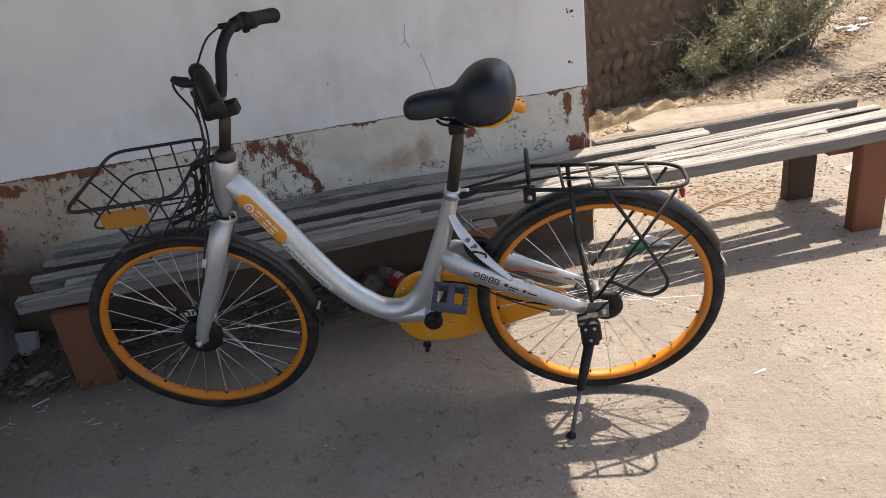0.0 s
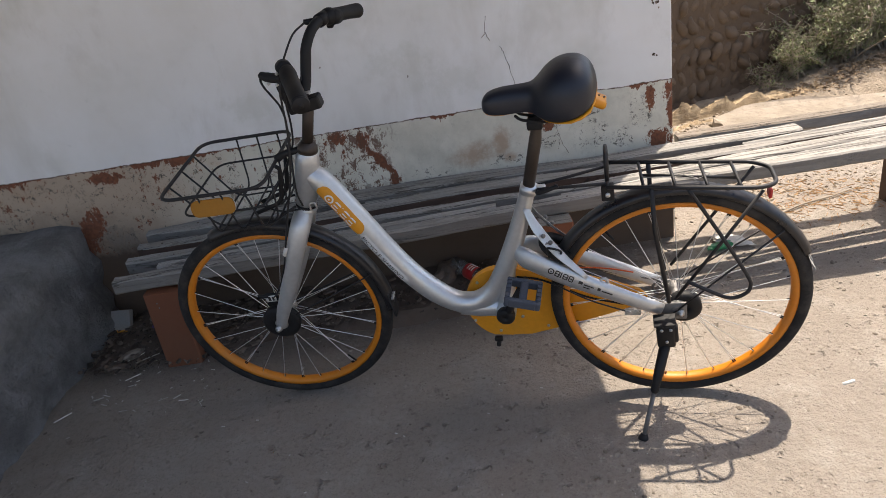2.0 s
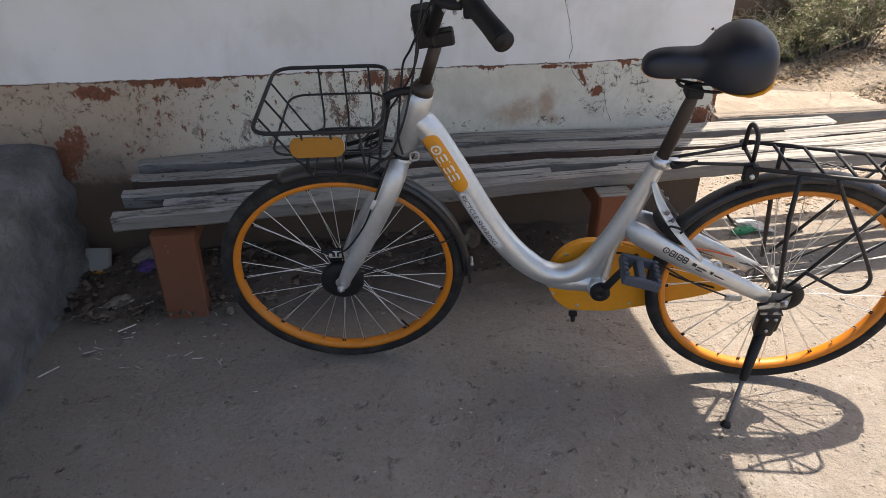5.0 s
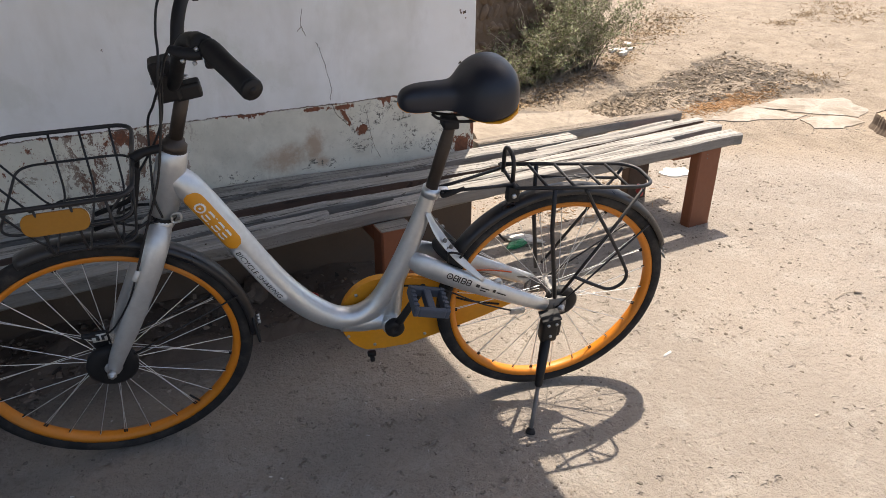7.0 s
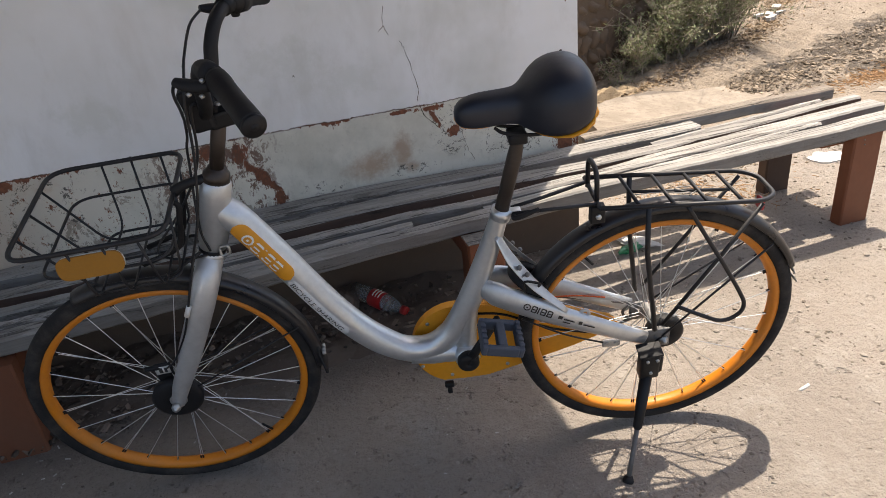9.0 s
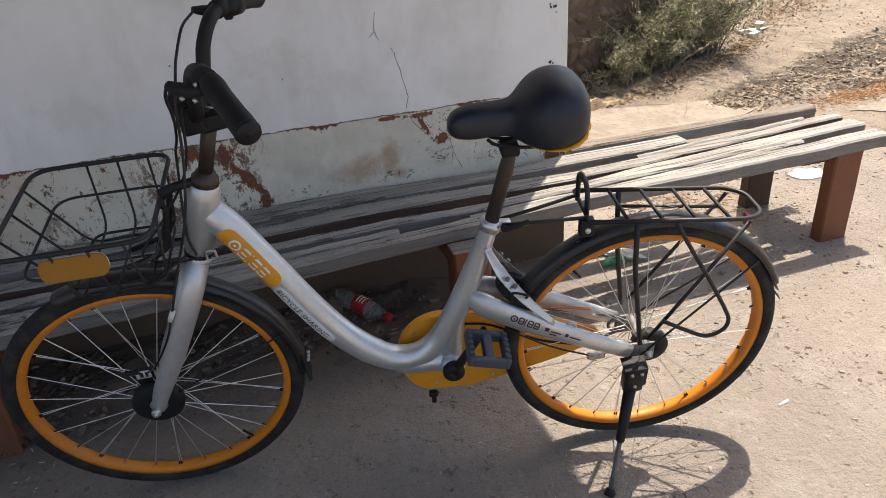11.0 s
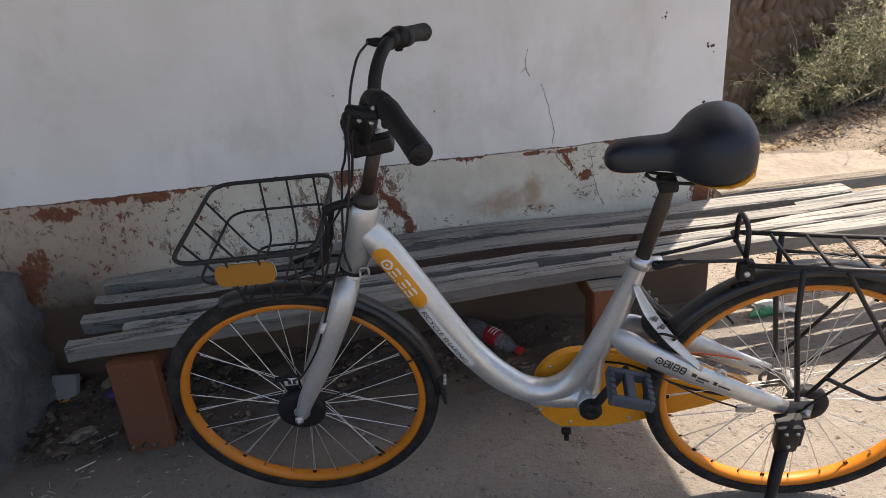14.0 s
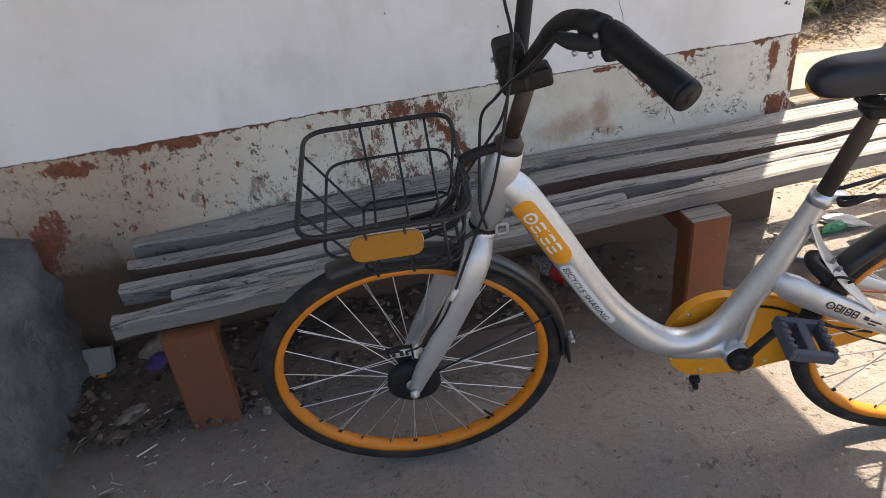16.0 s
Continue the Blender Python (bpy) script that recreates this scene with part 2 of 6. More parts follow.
    pale = n.mix(n.math("MULTIPLY", soft_stain, 0.75), pale, (0.40, 0.26, 0.165))
    # greyer and darker towards the foot of the wall
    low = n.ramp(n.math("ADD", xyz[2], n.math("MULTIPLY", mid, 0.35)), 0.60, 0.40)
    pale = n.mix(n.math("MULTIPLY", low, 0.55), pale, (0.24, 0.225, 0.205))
    left = n.ramp(n.math("ADD", xyz[0], n.math("MULTIPLY", mid, 0.5)), 1.85, 1.25)
    pale = n.mix(n.math("MULTIPLY", left, 0.85), pale, (0.41, 0.30, 0.215))
    grime = n.math("MULTIPLY", n.ramp(n.math("ADD", xyz[0], n.math("MULTIPLY", mid, 0.4)), 1.45, 0.95), n.ramp(n.math("ADD", xyz[2], n.math("MULTIPLY", mid, 0.3)), 0.72, 0.50))
    pale = n.mix(n.math("MULTIPLY", grime, 0.75), pale, (0.15, 0.105, 0.078))
    # dark brown along the foot, with a ragged upper edge
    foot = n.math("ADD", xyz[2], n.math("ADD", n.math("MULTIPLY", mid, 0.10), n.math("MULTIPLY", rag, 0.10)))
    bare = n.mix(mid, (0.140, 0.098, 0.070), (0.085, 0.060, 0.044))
    # larger scales gone from the lower half, down to a dirty under-layer
    scale = n.math("ADD", n.noise(8, 9, 0.8, n.stretch(1, 1, 0.8), 0.4), n.math("MULTIPLY", n.ramp(xyz[2], 0.60, 0.38), 0.05))
    pale = n.mix(n.math("MULTIPLY", leftward, n.ramp(scale, 0.60, 0.612, 0.0, 0.8)), pale, n.mix(fine, (0.17, 0.135, 0.105), (0.30, 0.25, 0.20)))
    # flakes fallen off: dark where the old coat shows
    crust = n.noise(15, 9, 0.8, n.stretch(1, 1, 1.25), 0.5)
    zone = n.noise(3.0, 3, 0.5)
    near = n.math("MULTIPLY", n.ramp(xyz[2], 0.50, 0.66), 0.035)
    flake = n.math("MULTIPLY", n.ramp(n.math("ADD", crust, near), 0.592, 0.606), n.ramp(zone, 0.42, 0.52))
    fleck = n.math("MULTIPLY", n.ramp(n.noise(44, 7, 0.82, n.stretch(1, 1, 0.7), 0.3), 0.578, 0.600), n.ramp(n.noise(5.0, 4, 0.6), 0.47, 0.55))
    picked_off = blots(((2.66, 0.56, 0.09, 0.10), (2.77, 0.605, 0.12, 0.06), (2.83, 0.49, 0.09, 0.07), (2.53, 0.437, 0.12, 0.035), (2.20, 0.44, 0.09, 0.03), (3.02, 0.55, 0.05, 0.08), (2.95, 0.46, 0.06, 0.05)), 1.2, 0.0, 0.3)
    crumbs = n.math("MULTIPLY", n.ramp(n.noise(30, 8, 0.82, n.stretch(1, 1, 1.3), 0.6), 0.555, 0.575), picked_off)
    flake = n.math("MAXIMUM", flake, crumbs)
    flake = n.math("MULTIPLY", n.math("MAXIMUM", flake, fleck), n.math("MAXIMUM", leftward, n.math("MULTIPLY", picked_off, 1.0)))
    pale = n.mix(n.math("MULTIPLY", flake, 0.9), pale, (0.075, 0.066, 0.056))
    red = n.mix(n.ramp(fine, 0.3, 0.7), (0.23, 0.085, 0.042), (0.13, 0.048, 0.026))
    rust = n.math("SUBTRACT", leftward, 1.0)
    for x, z, w, h, slant in RUST:
        dz = n.math("SUBTRACT", xyz[2], z)
        dx = n.math("ADD", n.math("SUBTRACT", xyz[0], x), n.math("MULTIPLY", dz, -slant))
        d = n.math("ADD", n.math("POWER", n.math("DIVIDE", dx, w), 2.0), n.math("POWER", n.math("DIVIDE", dz, h), 2.0))
        rust = n.math("MAXIMUM", rust, n.math("SUBTRACT", 1.0, n.math("SQRT", d)))
    # the band just under the edge of the whitewash
    line = n.noise(7, 6, 0.75, n.stretch(1, 1, 0.0))
    edge = n.math("ADD", 0.658, n.math("ADD", n.math("MULTIPLY", n.math("SUBTRACT", line, 0.5), 0.022), n.math("MULTIPLY", rag, 0.016)))
    drop = n.math("SUBTRACT", edge, xyz[2])
    depth = n.ramp(n.noise(4.2, 6, 0.75, n.stretch(1, 1, 0.0)), 0.46, 0.74, 0.003, 0.065)
    band = n.math("SUBTRACT", 1.0, n.math("DIVIDE", drop, depth))
    rust = n.math("MAXIMUM", rust, n.math("MULTIPLY", band, 0.8))
    rust = n.ramp(n.math("ADD", rust, n.math("ADD", n.math("MULTIPLY", rag, 2.4), n.math("MULTIPLY", scratch, 2.2))), 0.26, 0.34)
    pale = n.mix(rust, pale, red)
    # scratched stretch where small flakes have let the red through
    picked = n.math("MULTIPLY", n.ramp(xyz[0], 1.62, 1.74), n.ramp(xyz[0], 2.12, 2.00))
    picked = n.math("MULTIPLY", picked, n.ramp(n.noise(30, 7, 0.8, n.stretch(1, 1, 0.6), 0.4), 0.515, 0.545))
    pale = n.mix(n.math("MULTIPLY", picked, 0.9), pale, n.mix(zone, (0.16, 0.065, 0.036), (0.09, 0.06, 0.045)))
    pale = n.mix(n.math("MULTIPLY", n.ramp(drop, 0.006, 0.001), n.ramp(rag, -0.12, 0.02)), pale, (0.09, 0.06, 0.045))
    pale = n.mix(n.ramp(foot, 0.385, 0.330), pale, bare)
    upper = n.ramp(drop, 0.0015, -0.0015)
    c = n.mix(upper, pale, white)
    worn = n.math("MULTIPLY", n.math("MAXIMUM", flake, rust), n.math("SUBTRACT", 1.0, upper))
    h = n.math("ADD", n.math("MULTIPLY", upper, 0.5), n.math("SUBTRACT", n.math("MULTIPLY", big, 0.5), n.math("MULTIPLY", worn, 0.5)))
    n.bump(n.math("ADD", h, n.math("MULTIPLY", fine, 0.06)), 0.4, 0.006)
    return n.done(c, 0.85)


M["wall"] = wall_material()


def concrete_material():
    n = Nodes("rough_grey_concrete")
    mid, fine = n.noise(6, 7, 0.7), n.noise(55, 5, 0.7)
    c = n.mix(n.ramp(mid, 0.35, 0.65), (0.22, 0.222, 0.225), (0.12, 0.12, 0.12))
    c = n.mix(n.ramp(fine, 0.55, 0.75, 0.0, 0.5), c, (0.07, 0.065, 0.06))
    n.bump(n.math("ADD", mid, n.math("MULTIPLY", fine, 0.4)), 0.9, 0.03)
    return n.done(c, 0.92)


M["concrete"] = concrete_material()


def stone_material():
    n = Nodes("brown_river_cobble")
    r = n.jitter(7.0)
    mid = n.noise(9, 6, 0.65)
    c = n.mix(r, (0.118, 0.084, 0.057), (0.160, 0.116, 0.080))
    c = n.mix(n.ramp(mid, 0.4, 0.7, 0.0, 0.6), c, (0.105, 0.075, 0.051))
    n.bump(n.math("ADD", mid, n.noise(40, 5, 0.7)), 0.7, 0.012)
    return n.done(c, 0.9)


M["stone"] = stone_material()


def mud_material():
    n = Nodes("mud_mortar")
    mid = n.noise(12, 6, 0.7)
    c = n.mix(mid, (0.088, 0.061, 0.041), (0.145, 0.104, 0.071))
    n.bump(mid, 0.7, 0.02)
    return n.done(c, 0.95)


M["mud"] = mud_material()


def timber_material(name, a, b, worn, stain, cracks=0.85):
    """Weathered softwood with grain along x; a, b: its two tones; worn: how much of it is rubbed pale."""
    n = Nodes(name)
    r = n.jitter(5.0)
    grain = n.noise(9, 7, 0.72, n.stretch(0.30, 7, 7), 0.4)
    fibre = n.noise(45, 5, 0.75, n.stretch(0.12, 6, 6))
    patch = n.noise(3.2, 8, 0.78, n.stretch(0.7, 2.6, 2.6))
    c = n.mix(n.ramp(grain, 0.32, 0.68), a, b)
    c = n.mix(n.ramp(fibre, 0.55, 0.70, 0.0, 0.22), c, tuple(v * 0.45 for v in b))
    c = n.mix(n.ramp(patch, 0.47, 0.53, 0.0, worn), c, tuple(min(0.72, v * 1.22) for v in a))
    c = n.mix(n.ramp(n.noise(4, 8, 0.78, n.stretch(0.6, 2, 2)), 0.57, 0.63, 0.0, stain), c, tuple(v * 0.5 for v in b))
    c = n.mix(n.math("MULTIPLY", r, 0.35), c, tuple(v * 0.62 for v in b))
    crack = n.noise(2.6, 4, 0.6, n.stretch(0.12, 6, 6), 0.8)
    line = n.ramp(n.math("ABSOLUTE", n.math("SUBTRACT", crack, 0.5)), 0.012, 0.003)
    split = n.noise(7, 5, 0.65, n.stretch(0.08, 6, 6), 0.6)
    hair = n.math("MULTIPLY", n.ramp(n.math("ABSOLUTE", n.math("SUBTRACT", split, 0.53)), 0.010, 0.003), n.ramp(patch, 0.50, 0.58))
    line = n.math("MAXIMUM", line, hair)
    c = n.mix(n.math("MULTIPLY", line, cracks), c, (0.035, 0.028, 0.023))
    n.bump(n.math("SUBTRACT", n.math("ADD", n.math("ADD", grain, patch), n.math("MULTIPLY", fibre, 0.3)), n.math("MULTIPLY", line, 1.5)), 0.6, 0.005)
    return n.done(c, 0.88)


M["timber"] = timber_material("weathered_grey_timber", (0.355, 0.340, 0.315), (0.225, 0.209, 0.187), 0.65, 0.75, 0.75)
M["timber_brown"] = timber_material("brown_weathered_timber", (0.215, 0.183, 0.148), (0.135, 0.110, 0.088), 0.3, 0.6, 0.85)
# darker than the seat timber: shade on the plank sides put into the colour
M["timber_side"] = timber_material("shaded_worn_timber", (0.255, 0.242, 0.221), (0.170, 0.157, 0.139), 0.3, 0.6, 0.6)
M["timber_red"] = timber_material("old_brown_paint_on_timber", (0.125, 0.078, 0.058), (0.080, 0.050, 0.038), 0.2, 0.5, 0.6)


def island_material(name, a, b, rough=0.9, translucent=0.0):
    n = Nodes(name)
    r = n.add("ShaderNodeNewGeometry").outputs["Random Per Island"]
    c = n.mix(r, a, b)
    c = n.mix(n.ramp(n.noise(30, 4), 0.4, 0.7, 0.0, 0.35), c, tuple(v * 0.55 for v in a))
    return n.done(c, rough)


M["pebble"] = island_material("loose_pebbles", (0.13, 0.105, 0.082), (0.37, 0.325, 0.275))
M["clod"] = island_material("dry_earth_clods", (0.125, 0.094, 0.064), (0.38, 0.305, 0.225))
M["straw"] = island_material("dry_straw", (0.25, 0.125, 0.050), (0.46, 0.29, 0.15))
M["leaf"] = island_material("dusty_green_leaves", (0.065, 0.085, 0.028), (0.34, 0.37, 0.19), 0.6)
M["splinter"] = island_material("pale_splinters", (0.42, 0.40, 0.36), (0.72, 0.70, 0.65))
M["dead_leaf"] = island_material("dry_fallen_leaves", (0.16, 0.105, 0.060), (0.44, 0.33, 0.21), 0.85)
M["bark"] = coat("dry_twig_bark", (0.30, 0.255, 0.205), 0.85, 0.0, 0.3, scale=20)
M["stump_bark"] = coat("rough_stump_bark", (0.13, 0.095, 0.068), 0.9, 0.0, 0.4, (0.22, 0.175, 0.13), scale=16, bump=0.9)
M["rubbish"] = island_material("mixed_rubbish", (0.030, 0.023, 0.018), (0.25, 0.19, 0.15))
# earth for under the bench; part of the bench's shade is in this colour
M["ash"] = coat("shade_toned_earth", (0.105, 0.080, 0.063), 0.95, 0.0, 0.5, (0.155, 0.120, 0.094), scale=18, bump=0.8)


def stump_material():
    n = Nodes("cut_stump_wood")
    w = n.add("ShaderNodeTexWave", rings=True)
    n.put(w.inputs["Vector"], n.pos)
    w.inputs["Scale"].default_value, w.inputs["Distortion"].default_value = 14.0, 3.0
    c = n.mix(w.outputs["Fac"], (0.30, 0.235, 0.165), (0.22, 0.165, 0.11))
    n.bump(n.noise(30, 5), 0.6, 0.01)
    return n.done(c, 0.9)


M["stump"] = stump_material()


def crusty_material():
    n = Nodes("crusty_dry_mud")
    layer = n.noise(6, 8, 0.75, n.stretch(1, 1, 4), 0.5)
    c = n.mix(n.ramp(layer, 0.35, 0.65), (0.26, 0.19, 0.115), (0.42, 0.325, 0.21))
    c = n.mix(n.ramp(n.noise(50, 4, 0.7), 0.55, 0.72, 0.0, 0.6), c, (0.12, 0.085, 0.055))
    n.bump(n.math("ADD", layer, n.math("MULTIPLY", n.noise(45, 5, 0.75), 0.6)), 0.9, 0.02)
    return n.done(c, 0.95)


M["crusty"] = crusty_material()
clear = Nodes("clear_plastic")
M["clear"] = clear.done((0.86, 0.90, 0.90), 0.12, 0.0, Transmission_Weight=0.85, IOR=1.35)


# ---- mesh tools ----
def part(name, bm, material, parent=None, label="", smooth=True):
    """Links a bmesh as one mesh object, under a thing or a part."""
    me = bpy.data.meshes.new(name)
    bmesh.ops.recalc_face_normals(bm, faces=bm.faces)
    if smooth:
        for fc in bm.faces:
            fc.smooth = True
    bm.to_mesh(me)
    bm.free()
    return shared(name, me, material, parent, label)


def shared(name, me, material, parent=None, label="", m=None):
    if not me.materials:
        me.materials.append(material)
    ob = new(name, me)
    ob.parent = parent
    if m is not None:
        ob.matrix_basis = m
    return tagged(ob, label)


def thing(name, m, label, category, group=""):
    ob = new(name)
    ob.empty_display_size = 0.1
    ob.matrix_world = m
    return tagged(ob, label, category, group)


def curve(points, n=8):
    """A smooth line through the points (Catmull-Rom), n steps a span."""
    p = [Vector(v) for v in points]
    p = [2 * p[0] - p[1]] + p + [2 * p[-1] - p[-2]]
    out = []
    for a, b, c, d in zip(p, p[1:], p[2:], p[3:]):
        for k in range(n):
            t = k / n
            out.append(0.5 * (2 * b + (c - a) * t + (2 * a - 5 * b + 4 * c - d) * t * t + (3 * b - a - 3 * c + d) * t ** 3))
    return out + [p[-2]]


def rounded(points, r, n=4, closed=False):
    """A polyline with its corners rounded to about r."""
    p = [Vector(v) for v in points]
    out = []
    for k, b in enumerate(p):
        if not closed and k in (0, len(p) - 1):
            out.append(b)
            continue
        a, c = p[k - 1], p[(k + 1) % len(p)]
        u, v = a - b, c - b
        d = min(r, u.length * 0.45, v.length * 0.45)
        s, e = b + u.normalized() * d, b + v.normalized() * d
        for i in range(n + 1):
            t = i / n
            out.append(s * (1 - t) ** 2 + b * 2 * t * (1 - t) + e * t * t)
    return out


def sweep(bm, points, radius, seg=10, closed=False, flat=1.0, side=None):
    """A tube along the points; radius: one number or one a point; flat: its width across side, against the other way."""
    p = [Vector(v) for v in points]
    rad = list(radius) if isinstance(radius, (list, tuple)) else [radius] * len(p)
    if len(rad) != len(p):
        rad = list(np.interp(np.linspace(0, 1, len(p)), np.linspace(0, 1, len(rad)), rad))
    rad = [float(r) for r in rad]
    tang = []
    for k in range(len(p)):
        a = p[k - 1] if closed or k else p[0]
        b = p[(k + 1) % len(p)] if closed or k < len(p) - 1 else p[-1]
        tang.append((b - a).normalized())
    ref = Vector(side) if side else (Vector((0, 0, 1)) if abs(tang[0].z) < 0.9 else Vector((0, 1, 0)))
    u = (ref - tang[0] * ref.dot(tang[0])).normalized()
    rings = []
    for k, c in enumerate(p):
        if side:
            u = ref - tang[k] * ref.dot(tang[k])
        else:
            u = u - tang[k] * u.dot(tang[k])
        u.normalize()
        v = tang[k].cross(u)
        rings.append([bm.verts.new(c + rad[k] * (flat * math.cos(2 * math.pi * i / seg) * u + math.sin(2 * math.pi * i / seg) * v)) for i in range(seg)])
    for k in range(len(rings) - (0 if closed else 1)):
        a, b = rings[k], rings[(k + 1) % len(rings)]
        for i in range(seg):
            bm.faces.new((a[i], a[(i + 1) % seg], b[(i + 1) % seg], b[i]))
    if not closed:
        bm.faces.new(rings[0][::-1])
        bm.faces.new(rings[-1])
    return bm


def lathe(bm, profile, seg, origin=(0, 0, 0), start=0.0, end=2 * math.pi, closed=True):
    """Turns a closed profile of (radius, along) round the y axis through origin, or through a part of the circle."""
    o = Vector(origin)
    full = end - start > 6.28
    rings = []
    for k in range(seg if full else seg + 1):
        a = start + (end - start) * k / seg
        rings.append([bm.verts.new(o + Vector((r * math.cos(a), y, r * math.sin(a)))) for r, y in profile])
    m = len(profile)
    for k in range(seg):
        a, b = rings[k], rings[(k + 1) % len(rings)]
        for i in range(m if closed else m - 1):
            bm.faces.new((a[i], b[i], b[(i + 1) % m], a[(i + 1) % m]))
    if not full and closed:
        bm.faces.new(rings[0])
        bm.faces.new(rings[-1][::-1])
    return bm


def box(bm, lo, hi, bevel=0.0, m=None, seg=2):
    """A box between two corners with rounded edges."""
    made = bmesh.ops.create_cube(bm, size=1.0)["verts"]
    lo, hi = Vector(lo), Vector(hi)
    for v in made:
        v.co = Vector([(a + b) / 2 + c * (b - a) for a, b, c in zip(lo, hi, v.co)])
    if bevel:
        edges = list({e for v in made for e in v.link_edges})
        res = bmesh.ops.bevel(bm, geom=edges, offset=bevel, segments=seg, affect="EDGES", profile=0.5)
        made = list({v for fc in res["faces"] for v in fc.verts} | {v for v in made if v.is_valid})
    if m is not None:
        bmesh.ops.transform(bm, matrix=m, verts=made)
    return made


def rod(bm, a, b, r, seg=10):
    return sweep(bm, [a, b], r, seg)


def pill(bm, length, width, thick, m, r, seg=5):
    """A flat plate with corners rounded to r, in the xy plane of m."""
    quarter = [(r * math.cos(a), r * math.sin(a)) for a in np.linspace(0, math.pi / 2, seg)]
    x0, y0 = length / 2 - r, width / 2 - r
    ring = [(x0 + y, -y0 - x) for x, y in quarter[::-1]][::-1] + [(x0 + x, y0 + y) for x, y in quarter]
    ring += [(-x, -y) for x, y in ring]
    low = [bm.verts.new(m @ Vector((x, y, 0))) for x, y in ring]
    top = [bm.verts.new(m @ Vector((x, y, thick))) for x, y in ring]
    bm.faces.new(low[::-1])
    bm.faces.new(top)
    for i in range(len(ring)):
        j = (i + 1) % len(ring)
        bm.faces.new((low[i], low[j], top[j], top[i]))


# ---- ground ----
def bank_height(x, y):
    """The earth bank that rises behind and beside the bench."""
    u = 0.6 * (x - 4.33) + 0.8 * (y - 4.45)
    h = 0.055 * max(0.0, u - 0.2)
    h = 2.0 * math.tanh(h / 2.0)
    k = min(1.0, max(0.0, (u + 0.1) / 1.0))
    h += k * (0.05 * noise.noise((x * 1.1, y * 1.1, 0)) + 0.03 * noise.noise((x * 3.7, y * 3.7, 3)) + 0.012 * noise.noise((x * 9.7, y * 9.7, 3)))
    # churned strip of lumpy earth behind the bench
    lo, hi = 4.70 - 0.12 * (x - 4.45), 4.72 + 0.36 * (x - 4.45)
    if 4.5 < x < 7.2 and lo < y < hi:
        w = min(1.0, (y - lo) / 0.10, (hi - y) / 0.10, (x - 4.5) / 0.4, (7.2 - x) / 0.6)
        h += w * (0.014 + 0.022 * noise.noise((x * 6.5, y * 6.5, 2)))
    # a low heap of loose earth at the foot of the stone wall
    v = y - 4.62 - 0.35 * (x - 3.72)
    along = max(0.0, 1 - ((x - 3.72) / 0.60) ** 2)
    h += along * 0.030 * max(0.0, 1 - abs(v - 0.10) / (0.12 if v < 0.10 else 0.30)) * (1 + 0.6 * noise.noise((x * 9, y * 9, 5)))
    # packed ground: a few millimetres up and down away from the bicycle and the bench
    far = min(1.0, max(0.0, abs(x - 2.3) - 2.2))
    # a slight rise along the line on which the bicycle stands
    h += 0.013 * math.exp(-((x - 2.82) / 0.45) ** 2 - ((y - 2.46) / 0.30) ** 2) + 0.006 * math.exp(-((x - 1.74) / 0.45) ** 2 - ((y - 2.72) / 0.30) ** 2)
    return h + 0.010 * far * noise.noise((x * 2.3, y * 2.3, 7))


def spaced(lo, hi, step, out_lo, out_hi):
    core = list(np.arange(lo, hi + 1e-6, step))
    a, s = [lo], step
    while a[-1] > out_lo:
        s *= 1.35
        a.append(a[-1] - s)
    b, s = [core[-1]], step
    while b[-1] < out_hi:
        s *= 1.35
        b.append(b[-1] + s)
    return a[:0:-1] + core + b[1:]


def sheet(name, xs, ys, height, material):
    verts = [(x, y, height(x, y)) for y in ys for x in xs]
    w = len(xs)
    faces = [(j * w + i, j * w + i + 1, (j + 1) * w + i + 1, (j + 1) * w + i) for j in range(len(ys) - 1) for i in range(w - 1)]
    me = bpy.data.meshes.new(name)
    me.from_pydata([tuple(map(float, v)) for v in verts], [], faces)
    me.shade_smooth()
    return shared(name, me, material)


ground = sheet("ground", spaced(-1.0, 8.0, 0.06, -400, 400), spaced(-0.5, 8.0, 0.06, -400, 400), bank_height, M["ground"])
tagged(ground, "dusty pale packed earth ground rising to a dirt bank", "ground", kind="structure")

# ---- house ----
CORNER, FACE = 3.145, 3.46


def slab(name, lo, hi, material, label, category, bevel=0.004, parent=None):
    bm = bmesh.new()
    box(bm, lo, hi, bevel)
    return tagged(part(name, bm, material, parent, label, smooth=False), "", category, kind="structure")


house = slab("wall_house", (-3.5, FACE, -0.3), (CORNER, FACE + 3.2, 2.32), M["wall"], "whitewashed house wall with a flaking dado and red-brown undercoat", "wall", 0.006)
slab("roof", (-3.6, 1.45, 2.32), (CORNER + 0.004, FACE + 3.3, 2.44), M["concrete"], "plain grey roof slab with a deep eave over the bench", "roof")


